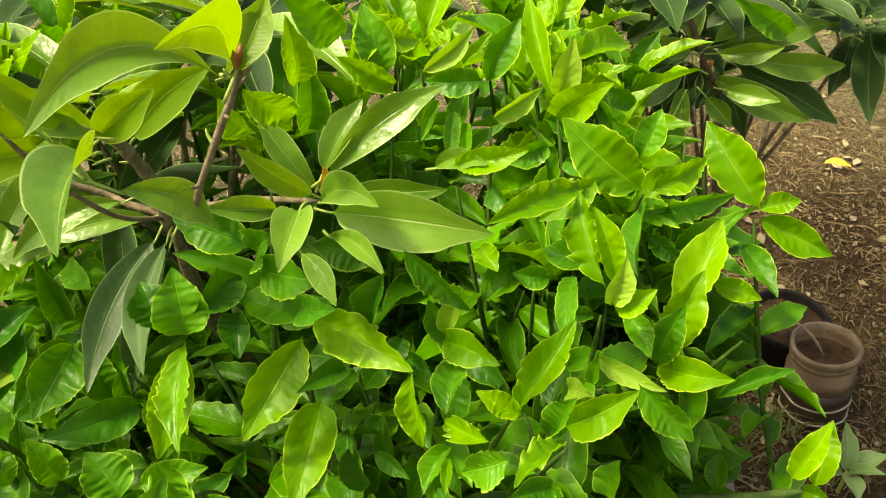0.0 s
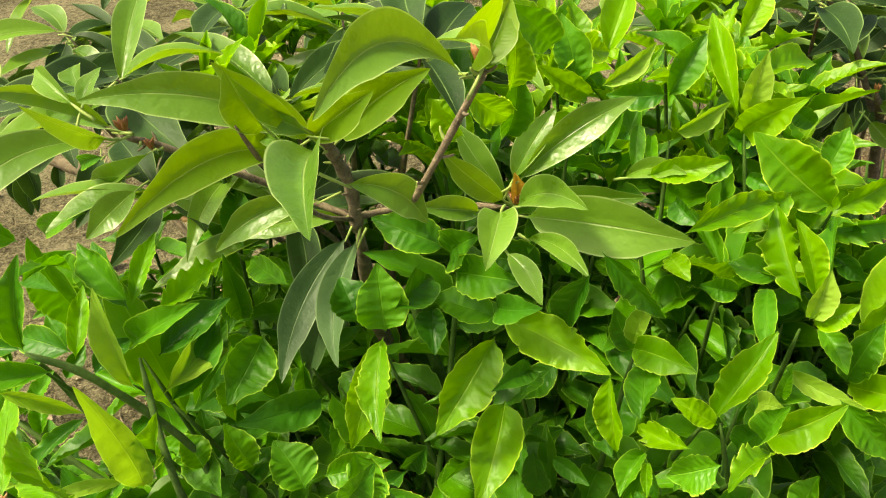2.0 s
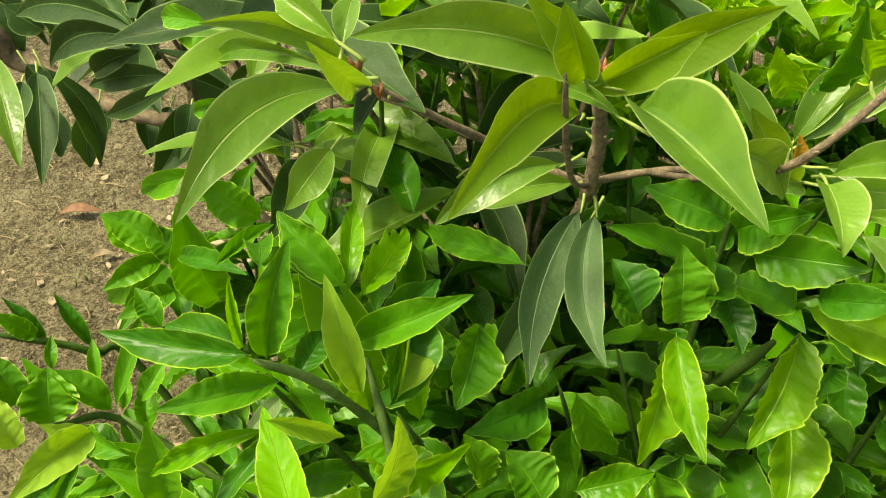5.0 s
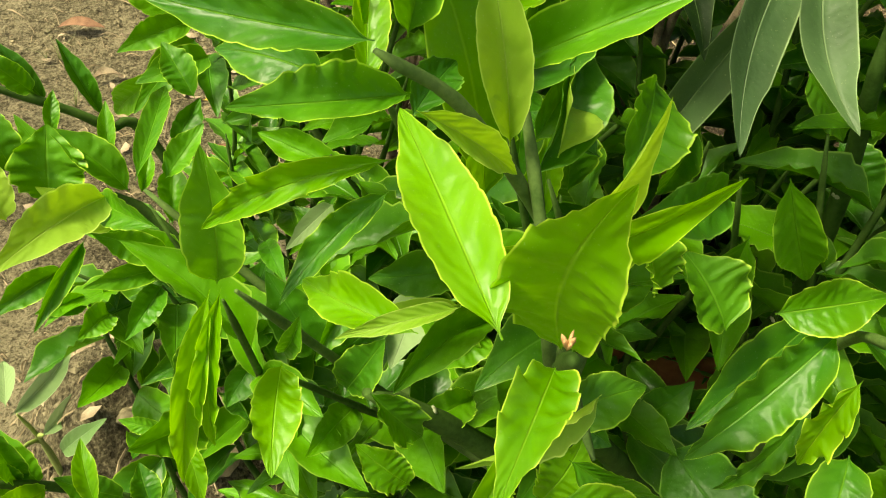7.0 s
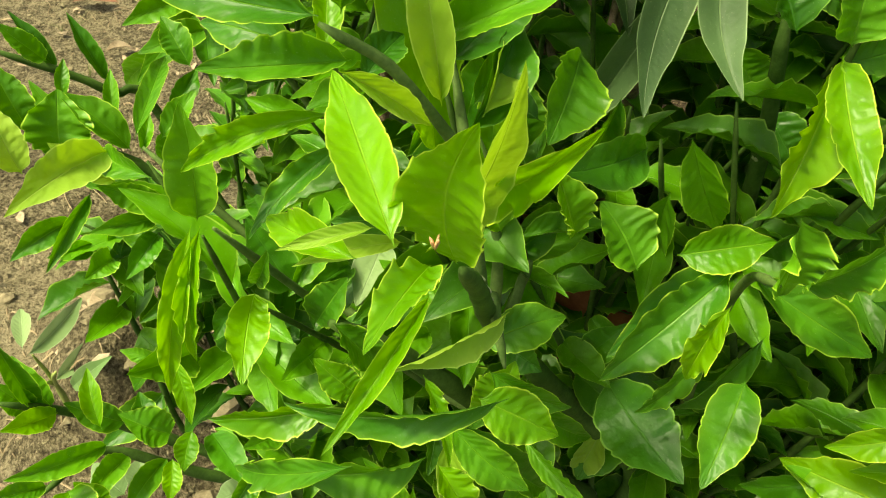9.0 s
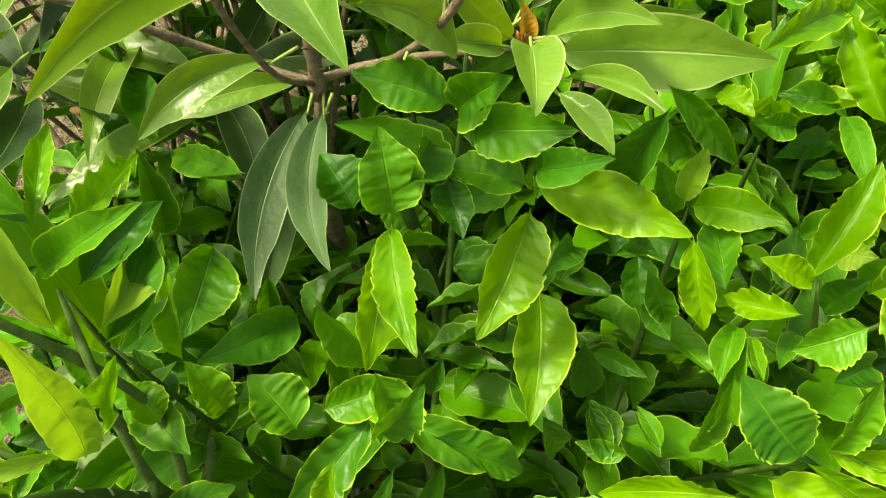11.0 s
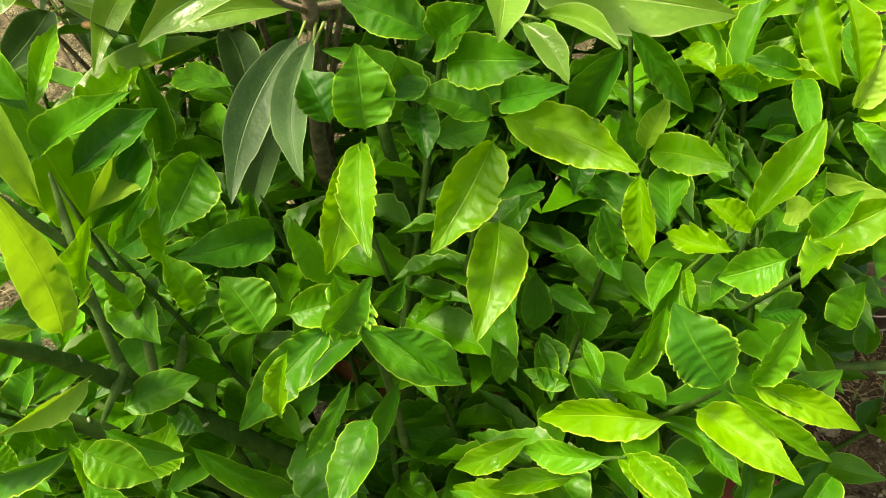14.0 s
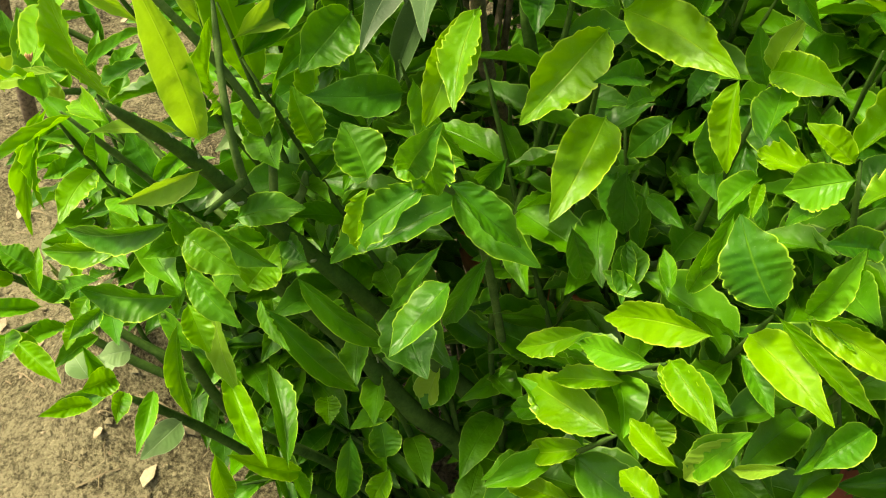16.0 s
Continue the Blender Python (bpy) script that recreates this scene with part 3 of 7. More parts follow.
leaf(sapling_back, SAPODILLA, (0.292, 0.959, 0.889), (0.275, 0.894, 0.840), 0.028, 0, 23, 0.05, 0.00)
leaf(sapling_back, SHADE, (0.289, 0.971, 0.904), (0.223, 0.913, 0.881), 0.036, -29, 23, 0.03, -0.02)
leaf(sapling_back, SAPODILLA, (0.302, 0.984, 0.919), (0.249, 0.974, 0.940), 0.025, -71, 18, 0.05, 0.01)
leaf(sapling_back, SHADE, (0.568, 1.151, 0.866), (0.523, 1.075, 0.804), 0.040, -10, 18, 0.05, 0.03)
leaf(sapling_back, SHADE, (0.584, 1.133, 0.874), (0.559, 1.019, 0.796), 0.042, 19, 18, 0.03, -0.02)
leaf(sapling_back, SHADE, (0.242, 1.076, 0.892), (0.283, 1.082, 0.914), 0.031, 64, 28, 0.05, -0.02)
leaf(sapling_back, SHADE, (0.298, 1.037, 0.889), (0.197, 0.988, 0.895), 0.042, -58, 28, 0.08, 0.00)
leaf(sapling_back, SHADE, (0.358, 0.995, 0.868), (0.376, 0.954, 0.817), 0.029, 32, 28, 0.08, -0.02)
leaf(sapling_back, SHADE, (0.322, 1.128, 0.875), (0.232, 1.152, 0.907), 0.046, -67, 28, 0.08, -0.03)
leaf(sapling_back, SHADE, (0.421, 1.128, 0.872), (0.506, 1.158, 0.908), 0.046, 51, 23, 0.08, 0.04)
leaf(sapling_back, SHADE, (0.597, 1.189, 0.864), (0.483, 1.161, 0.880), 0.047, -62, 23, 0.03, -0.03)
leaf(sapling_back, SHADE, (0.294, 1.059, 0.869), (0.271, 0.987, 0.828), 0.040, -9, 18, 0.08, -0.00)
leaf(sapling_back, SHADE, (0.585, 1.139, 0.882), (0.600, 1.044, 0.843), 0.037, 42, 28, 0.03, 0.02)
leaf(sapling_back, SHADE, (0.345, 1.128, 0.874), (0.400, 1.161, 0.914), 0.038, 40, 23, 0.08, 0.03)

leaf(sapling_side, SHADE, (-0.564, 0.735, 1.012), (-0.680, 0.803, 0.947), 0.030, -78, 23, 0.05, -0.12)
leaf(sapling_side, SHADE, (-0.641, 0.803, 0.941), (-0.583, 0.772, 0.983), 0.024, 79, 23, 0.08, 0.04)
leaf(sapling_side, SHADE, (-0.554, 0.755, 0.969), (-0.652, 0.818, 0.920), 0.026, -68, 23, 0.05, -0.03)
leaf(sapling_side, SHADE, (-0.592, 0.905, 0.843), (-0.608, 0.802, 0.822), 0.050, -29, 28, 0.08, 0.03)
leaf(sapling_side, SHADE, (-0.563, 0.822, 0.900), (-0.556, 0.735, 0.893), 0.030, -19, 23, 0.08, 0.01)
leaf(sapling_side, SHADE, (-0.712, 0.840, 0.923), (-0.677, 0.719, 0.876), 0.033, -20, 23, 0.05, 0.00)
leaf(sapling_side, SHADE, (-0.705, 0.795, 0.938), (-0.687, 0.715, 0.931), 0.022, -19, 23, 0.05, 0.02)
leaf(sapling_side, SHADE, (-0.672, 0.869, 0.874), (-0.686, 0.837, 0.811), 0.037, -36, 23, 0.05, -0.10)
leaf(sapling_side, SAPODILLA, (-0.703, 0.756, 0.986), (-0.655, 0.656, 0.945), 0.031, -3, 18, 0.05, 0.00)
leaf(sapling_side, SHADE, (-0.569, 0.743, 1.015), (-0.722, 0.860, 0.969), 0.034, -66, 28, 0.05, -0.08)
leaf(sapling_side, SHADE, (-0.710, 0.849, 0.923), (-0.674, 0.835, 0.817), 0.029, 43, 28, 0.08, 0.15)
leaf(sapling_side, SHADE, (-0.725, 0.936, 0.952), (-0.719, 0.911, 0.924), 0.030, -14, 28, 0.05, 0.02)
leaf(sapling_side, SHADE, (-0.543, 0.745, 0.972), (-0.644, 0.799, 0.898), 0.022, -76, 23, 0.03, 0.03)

leaf(shrub, MATURE, (-0.134, 0.529, 0.999), (-0.192, 0.539, 1.019), 0.038, -47, 17, 0.05, 0.00)
leaf(shrub, MATURE, (-0.131, 0.527, 0.994), (-0.107, 0.485, 1.040), 0.035, 95, 17, 0.03, 0.03)
leaf(shrub, MATURE, (-0.125, 0.508, 0.991), (-0.074, 0.462, 1.019), 0.033, 70, 15, 0.05, 0.02)
leaf(shrub, MATURE, (-0.174, 0.464, 0.970), (-0.178, 0.479, 1.020), 0.040, -1, 15, 0.03, 0.01)
leaf(shrub, MATURE, (-0.094, 0.487, 0.966), (-0.145, 0.495, 0.979), 0.029, -35, 19, 0.05, 0.01)
leaf(shrub, YOUNG, (-0.091, 0.487, 0.965), (-0.013, 0.429, 0.966), 0.034, 53, 17, 0.08, 0.04)
leaf(shrub, YOUNG, (-0.095, 0.473, 0.959), (-0.134, 0.410, 0.920), 0.042, -30, 21, 0.08, 0.01)
leaf(shrub, YOUNG, (-0.088, 0.470, 0.895), (-0.106, 0.391, 0.861), 0.043, -13, 23, 0.08, 0.02)
leaf(shrub, YOUNG, (-0.176, 0.463, 0.965), (-0.169, 0.385, 0.939), 0.027, 14, 22, 0.03, -0.04)
leaf(shrub, YOUNG, (-0.178, 0.457, 0.966), (-0.197, 0.408, 0.903), 0.033, -31, 17, 0.03, -0.00)
leaf(shrub, YOUNG, (-0.014, 0.427, 0.968), (-0.009, 0.399, 0.921), 0.028, 23, 33, 0.05, -0.01)
leaf(shrub, OLD, (-0.093, 0.474, 0.986), (-0.061, 0.434, 1.020), 0.024, 69, 20, 0.08, -0.02)
leaf(shrub, OLD, (-0.029, 0.452, 1.036), (-0.048, 0.473, 0.960), 0.030, -97, 28, 0.03, -0.01)
leaf(shrub, MATURE, (-0.020, 0.486, 1.028), (0.027, 0.474, 0.975), 0.026, 80, 33, 0.03, 0.02)
leaf(shrub, OLD, (-0.067, 0.473, 0.926), (-0.095, 0.429, 0.947), 0.021, -42, 28, 0.08, -0.02)
leaf(shrub, OLD, (-0.142, 0.485, 0.974), (-0.137, 0.452, 0.958), 0.028, 3, 24, 0.05, -0.01)
leaf(shrub, MATURE, (0.008, 0.419, 0.931), (0.015, 0.474, 0.939), 0.031, -13, 28, 0.05, -0.03)
leaf(shrub, WAVY, (0.037, 0.387, 0.942), (0.007, 0.418, 0.929), 0.024, -42, 33, 0.03, 0.04)
leaf(shrub, MATURE, (0.047, 0.349, 0.972), (0.017, 0.357, 0.950), 0.027, -51, 27, 0.05, 0.01)
leaf(shrub, WAVY, (0.085, 0.375, 0.954), (0.048, 0.331, 0.973), 0.022, 14, 33, 0.05, -0.01)
leaf(shrub, MATURE, (0.080, 0.380, 0.958), (0.088, 0.376, 0.995), 0.024, 57, 32, 0.05, 0.04)
leaf(shrub, WAVY, (0.036, 0.501, 1.033), (0.115, 0.563, 1.020), 0.026, 37, 22, 0.08, 0.01)
leaf(shrub, MATURE, (0.152, 0.514, 0.971), (0.171, 0.593, 0.985), 0.026, -36, 32, 0.03, 0.01)
leaf(shrub, YOUNG, (-0.119, 0.539, 1.090), (-0.137, 0.531, 1.123), 0.028, -106, 33, 0.08, 0.04)
leaf(shrub, MATURE, (-0.262, 0.524, 0.963), (-0.333, 0.639, 0.901), 0.024, -40, 20, 0.03, 0.02)
leaf(shrub, MATURE, (-0.355, 0.631, 0.831), (-0.349, 0.607, 0.929), 0.029, -177, 28, 0.08, -0.02)
leaf(shrub, UNDER, (-0.347, 0.441, 0.921), (-0.338, 0.561, 0.889), 0.037, 37, 33, 0.05, -0.01)
leaf(shrub, MATURE, (-0.342, 0.604, 0.836), (-0.354, 0.503, 0.846), 0.030, -22, 24, 0.03, -0.04)
leaf(shrub, MATURE, (-0.311, 0.577, 0.776), (-0.327, 0.590, 0.845), 0.034, -23, 20, 0.08, 0.00)
leaf(shrub, OLD, (-0.314, 0.594, 0.745), (-0.384, 0.556, 0.752), 0.050, -56, 33, 0.08, 0.01)
leaf(shrub, MATURE, (-0.281, 0.590, 0.744), (-0.255, 0.557, 0.726), 0.019, 21, 33, 0.05, -0.00)
leaf(shrub, OLD, (-0.196, 0.478, 0.965), (-0.213, 0.500, 0.991), 0.038, -17, 24, 0.05, -0.00)
leaf(shrub, OLD, (-0.165, 0.462, 0.993), (-0.144, 0.526, 0.975), 0.035, 37, 28, 0.03, 0.02)
leaf(shrub, MATURE, (0.102, 0.507, 0.982), (0.090, 0.441, 0.972), 0.019, 21, 28, 0.08, 0.02)
leaf(shrub, YOUNG, (0.284, 0.642, 0.928), (0.343, 0.608, 0.911), 0.040, 56, 33, 0.05, 0.00)
leaf(shrub, YOUNG, (0.281, 0.635, 0.942), (0.317, 0.637, 0.950), 0.022, 47, 20, 0.03, 0.02)
leaf(shrub, MATURE, (0.275, 0.640, 0.901), (0.289, 0.573, 0.894), 0.025, 20, 20, 0.08, -0.01)
leaf(shrub, MATURE, (0.216, 0.483, 0.871), (0.276, 0.485, 0.900), 0.024, 26, 32, 0.08, 0.01)
leaf(shrub, MATURE, (0.141, 0.431, 0.947), (0.180, 0.411, 0.909), 0.033, 54, 24, 0.03, -0.01)
leaf(shrub, MATURE, (-0.035, 0.624, 1.084), (-0.048, 0.639, 1.139), 0.030, -24, 20, 0.08, -0.00)
leaf(shrub, YOUNG, (-0.046, 0.636, 1.109), (-0.008, 0.665, 1.096), 0.033, 60, 33, 0.05, 0.03)
leaf(shrub, YOUNG, (-0.084, 0.529, 1.131), (-0.081, 0.512, 1.186), 0.025, -169, 28, 0.08, -0.02)
leaf(shrub, MATURE, (-0.090, 0.578, 1.068), (-0.081, 0.560, 1.136), 0.030, 165, 28, 0.08, -0.04)
leaf(shrub, YOUNG, (-0.110, 0.494, 1.147), (-0.085, 0.521, 1.115), 0.030, 101, 24, 0.08, -0.03)
leaf(shrub, MATURE, (-0.056, 0.552, 1.151), (-0.083, 0.522, 1.192), 0.028, -111, 20, 0.03, -0.03)
leaf(shrub, YOUNG, (-0.026, 0.621, 1.080), (-0.066, 0.600, 1.116), 0.029, -88, 33, 0.05, 0.01)
leaf(shrub, YOUNG, (-0.059, 0.615, 1.094), (-0.047, 0.669, 1.129), 0.030, 33, 33, 0.05, -0.00)
leaf(shrub, MATURE, (0.388, 0.916, 0.972), (0.310, 0.886, 1.026), 0.036, -101, 24, 0.08, -0.03)
leaf(shrub, YOUNG, (0.268, 0.430, 0.838), (0.293, 0.445, 0.887), 0.025, 15, 33, 0.05, -0.03)
leaf(shrub, WAVY_MATURE, (-0.197, 0.423, 0.845), (-0.262, 0.381, 0.785), 0.034, -26, 25, 0.08, -0.00)
leaf(shrub, WAVY_MATURE, (-0.172, 0.478, 0.799), (-0.253, 0.406, 0.775), 0.032, -20, 24, 0.03, -0.00)
leaf(shrub, WAVY, (-0.218, 0.366, 0.884), (-0.227, 0.356, 0.830), 0.020, -20, 24, 0.05, -0.03)
leaf(shrub, MATURE, (-0.218, 0.507, 0.821), (-0.213, 0.511, 0.745), 0.033, 164, 24, 0.05, -0.00)
leaf(shrub, MATURE, (-0.228, 0.476, 0.893), (-0.187, 0.484, 0.812), 0.031, 103, 20, 0.03, -0.01)
leaf(shrub, MATURE, (0.032, 0.338, 0.883), (0.002, 0.367, 0.921), 0.041, -35, 19, 0.05, 0.04)
leaf(shrub, MATURE, (0.050, 0.345, 0.877), (0.064, 0.346, 0.933), 0.022, 69, 22, 0.08, -0.03)
leaf(shrub, YOUNG, (0.024, 0.348, 0.849), (0.071, 0.292, 0.855), 0.029, 31, 22, 0.08, 0.02)
leaf(shrub, YOUNG, (0.033, 0.338, 0.880), (0.100, 0.313, 0.843), 0.020, 33, 37, 0.03, -0.04)
leaf(shrub, YOUNG, (0.050, 0.345, 0.875), (0.113, 0.323, 0.860), 0.023, 49, 25, 0.05, 0.04)
leaf(shrub, YOUNG, (0.005, 0.333, 0.856), (-0.060, 0.385, 0.792), 0.029, -66, 19, 0.03, -0.04)
leaf(shrub, MATURE, (-0.024, 0.337, 0.814), (-0.073, 0.369, 0.781), 0.024, -55, 28, 0.05, 0.02)
leaf(shrub, YOUNG, (-0.036, 0.354, 0.769), (-0.091, 0.376, 0.722), 0.020, -36, 24, 0.05, 0.00)
leaf(shrub, YOUNG, (-0.068, 0.370, 0.792), (-0.117, 0.376, 0.748), 0.023, -38, 24, 0.05, 0.04)
leaf(shrub, YOUNG, (-0.016, 0.328, 0.833), (0.016, 0.286, 0.831), 0.025, 26, 25, 0.03, 0.01)
leaf(shrub, YOUNG, (-0.036, 0.350, 0.711), (-0.117, 0.404, 0.683), 0.043, -34, 15, 0.08, 0.01)
leaf(shrub, YOUNG, (-0.050, 0.372, 0.658), (-0.106, 0.386, 0.603), 0.027, -47, 20, 0.08, 0.03)
leaf(shrub, YOUNG, (-0.008, 0.335, 0.731), (-0.015, 0.349, 0.751), 0.030, -10, 28, 0.03, 0.03)
leaf(shrub, MATURE, (-0.002, 0.334, 0.822), (0.026, 0.308, 0.820), 0.014, 21, 28, 0.05, 0.02)
leaf(shrub, MATURE, (0.022, 0.335, 0.845), (0.046, 0.306, 0.831), 0.016, 15, 24, 0.03, 0.01)
leaf(shrub, MATURE, (-0.049, 0.402, 0.804), (-0.055, 0.441, 0.817), 0.022, 3, 24, 0.08, -0.03)
leaf(shrub, MATURE, (-0.022, 0.391, 0.826), (-0.032, 0.417, 0.836), 0.014, -13, 33, 0.05, -0.02)
leaf(shrub, MATURE, (-0.013, 0.374, 0.843), (-0.001, 0.372, 0.915), 0.018, 88, 24, 0.05, -0.01)
leaf(shrub, MATURE, (-0.004, 0.373, 0.874), (0.008, 0.384, 0.928), 0.018, 22, 28, 0.03, -0.01)
leaf(shrub, MATURE, (0.014, 0.304, 0.758), (0.038, 0.303, 0.816), 0.027, 44, 28, 0.08, 0.00)
leaf(shrub, MATURE, (0.094, 0.303, 0.846), (0.066, 0.274, 0.838), 0.026, -13, 33, 0.03, -0.01)
leaf(shrub, OLD, (-0.164, 0.356, 0.910), (-0.115, 0.355, 0.871), 0.027, 31, 28, 0.08, -0.03)
leaf(shrub, WAVY_MATURE, (-0.188, 0.422, 0.790), (-0.226, 0.398, 0.724), 0.017, -37, 24, 0.08, 0.04)
leaf(shrub, OLD, (-0.154, 0.432, 0.778), (-0.191, 0.429, 0.682), 0.022, -82, 33, 0.08, -0.01)
leaf(shrub, OLD, (-0.197, 0.498, 0.563), (-0.221, 0.463, 0.509), 0.050, -26, 20, 0.03, -0.01)
leaf(shrub, WAVY_MATURE, (-0.192, 0.366, 0.903), (-0.167, 0.355, 0.952), 0.025, 112, 17, 0.08, 0.03)
leaf(shrub, WAVY_MATURE, (-0.192, 0.395, 0.919), (-0.181, 0.393, 0.861), 0.036, 51, 19, 0.05, -0.03)
leaf(shrub, YOUNG, (0.357, 0.537, 0.679), (0.377, 0.578, 0.730), 0.032, -2, 32, 0.03, -0.01)
leaf(shrub, YOUNG, (0.346, 0.535, 0.677), (0.365, 0.516, 0.685), 0.032, 45, 33, 0.08, 0.03)
leaf(shrub, MATURE, (0.270, 0.549, 0.664), (0.273, 0.572, 0.693), 0.028, -16, 28, 0.03, 0.03)
leaf(shrub, WAVY, (-0.021, 0.336, 0.819), (0.016, 0.289, 0.829), 0.024, 21, 33, 0.03, -0.01)
leaf(shrub, YOUNG, (0.007, 0.314, 0.746), (-0.029, 0.342, 0.747), 0.028, -44, 33, 0.08, 0.02)
leaf(shrub, YOUNG, (-0.053, 0.373, 0.568), (-0.128, 0.413, 0.514), 0.030, -30, 28, 0.03, 0.03)
leaf(shrub, YOUNG, (0.003, 0.301, 0.715), (-0.028, 0.326, 0.708), 0.027, -17, 33, 0.08, 0.03)
leaf(shrub, UNDER, (0.037, 0.303, 0.810), (0.012, 0.306, 0.747), 0.023, -56, 33, 0.08, -0.02)
leaf(shrub, UNDER, (0.057, 0.280, 0.823), (0.031, 0.293, 0.789), 0.012, -57, 28, 0.08, 0.01)
leaf(shrub, MATURE, (-0.038, 0.402, 0.806), (-0.069, 0.418, 0.803), 0.017, -52, 20, 0.08, 0.01)
leaf(shrub, MATURE, (-0.057, 0.435, 0.818), (-0.051, 0.395, 0.798), 0.019, 0, 24, 0.08, -0.02)
leaf(shrub, MATURE, (-0.033, 0.418, 0.830), (-0.023, 0.387, 0.821), 0.011, 0, 24, 0.08, -0.01)
leaf(shrub, MATURE, (-0.001, 0.370, 0.918), (-0.007, 0.372, 0.858), 0.018, -111, 20, 0.08, 0.00)
leaf(shrub, MATURE, (0.009, 0.384, 0.929), (0.017, 0.367, 0.908), 0.011, 38, 28, 0.08, 0.03)
leaf(shrub, MATURE, (0.059, 0.347, 0.878), (0.097, 0.340, 0.861), 0.019, 36, 24, 0.05, -0.04)
leaf(shrub, MATURE, (0.061, 0.352, 0.891), (0.066, 0.348, 0.932), 0.018, 100, 28, 0.05, -0.02)
leaf(shrub, OLD, (-0.070, 0.398, 0.682), (-0.125, 0.411, 0.624), 0.028, -50, 28, 0.08, 0.04)
leaf(shrub, UNDER, (-0.209, 0.483, 0.565), (-0.222, 0.467, 0.506), 0.034, -27, 20, 0.03, -0.00)
leaf(shrub, OLD, (-0.150, 0.456, 0.854), (-0.171, 0.460, 0.819), 0.025, -97, 28, 0.03, -0.03)
leaf(shrub, OLD, (-0.094, 0.411, 0.845), (-0.078, 0.420, 0.785), 0.023, 90, 24, 0.05, -0.01)
leaf(shrub, OLD, (-0.066, 0.433, 0.884), (-0.061, 0.436, 0.821), 0.023, 125, 20, 0.05, 0.01)
leaf(shrub, OLD, (0.163, 0.605, 0.888), (0.111, 0.588, 0.891), 0.026, -40, 20, 0.05, -0.02)
leaf(shrub, MATURE, (0.126, 0.532, 0.920), (0.093, 0.518, 0.930), 0.016, -59, 28, 0.03, -0.01)
leaf(shrub, UNDER, (0.098, 0.461, 0.909), (0.112, 0.444, 0.921), 0.021, 54, 20, 0.08, 0.04)
leaf(shrub, MATURE, (0.116, 0.470, 0.907), (0.119, 0.470, 0.939), 0.011, 58, 20, 0.08, -0.02)
leaf(shrub, OLD, (0.082, 0.434, 0.889), (0.101, 0.430, 0.918), 0.029, 38, 28, 0.05, 0.03)
leaf(shrub, MATURE, (-0.011, 0.449, 0.880), (-0.024, 0.455, 0.918), 0.025, -64, 28, 0.08, 0.00)
leaf(shrub, OLD, (-0.013, 0.478, 0.868), (-0.005, 0.446, 0.861), 0.022, 34, 33, 0.05, 0.01)
leaf(shrub, MATURE, (0.011, 0.402, 0.921), (-0.008, 0.370, 0.911), 0.024, 1, 33, 0.05, -0.03)
leaf(shrub, YOUNG, (0.010, 0.384, 0.931), (0.007, 0.356, 0.928), 0.011, 4, 28, 0.03, -0.02)
leaf(shrub, MATURE, (0.048, 0.402, 0.909), (0.028, 0.378, 0.909), 0.014, -8, 20, 0.03, -0.04)
leaf(shrub, MATURE, (0.078, 0.374, 0.910), (0.047, 0.358, 0.919), 0.027, -33, 28, 0.03, 0.01)
leaf(shrub, OLD, (-0.051, 0.460, 0.842), (-0.022, 0.433, 0.843), 0.017, 37, 20, 0.03, 0.03)
leaf(shrub, MATURE, (0.019, 0.660, 1.034), (0.013, 0.614, 1.008), 0.016, 3, 28, 0.05, -0.01)
leaf(shrub, MATURE, (0.029, 0.653, 1.026), (0.029, 0.615, 1.011), 0.018, 12, 33, 0.05, -0.02)
leaf(shrub, MATURE, (0.007, 0.676, 1.036), (-0.010, 0.637, 1.018), 0.017, -3, 33, 0.05, 0.01)
leaf(shrub, OLD, (0.110, 0.644, 0.993), (0.130, 0.618, 0.995), 0.017, 70, 24, 0.05, -0.00)
leaf(shrub, OLD, (0.132, 0.695, 0.995), (0.097, 0.685, 1.010), 0.031, -82, 28, 0.08, 0.04)
leaf(shrub, OLD, (0.048, 0.618, 0.985), (0.065, 0.587, 0.980), 0.023, 54, 33, 0.05, -0.02)
leaf(shrub, YOUNG, (0.036, 0.541, 0.984), (0.048, 0.512, 0.982), 0.021, 30, 24, 0.08, -0.01)
leaf(shrub, MATURE, (0.010, 0.511, 0.912), (-0.005, 0.519, 0.951), 0.025, -61, 20, 0.03, 0.02)
leaf(shrub, UNDER, (0.009, 0.500, 0.930), (0.020, 0.506, 0.970), 0.021, 28, 28, 0.05, 0.01)
leaf(shrub, OLD, (-0.026, 0.516, 0.913), (-0.037, 0.484, 0.905), 0.022, -11, 20, 0.03, -0.02)
leaf(shrub, OLD, (-0.024, 0.520, 0.887), (-0.003, 0.494, 0.890), 0.022, 27, 33, 0.08, -0.02)
leaf(shrub, OLD, (-0.076, 0.501, 0.825), (-0.072, 0.461, 0.808), 0.023, 22, 28, 0.05, -0.02)
leaf(shrub, MATURE, (-0.061, 0.487, 0.905), (-0.076, 0.464, 0.907), 0.021, -20, 20, 0.08, -0.03)
leaf(shrub, MATURE, (0.106, 0.520, 0.871), (0.133, 0.512, 0.896), 0.027, 39, 28, 0.03, -0.02)
leaf(shrub, OLD, (0.153, 0.490, 0.872), (0.166, 0.484, 0.898), 0.022, 47, 28, 0.05, -0.03)
leaf(shrub, MATURE, (0.107, 0.440, 0.900), (0.119, 0.436, 0.928), 0.024, 46, 33, 0.03, 0.02)
leaf(shrub, MATURE, (0.119, 0.392, 0.874), (0.126, 0.395, 0.910), 0.026, 19, 24, 0.03, 0.02)
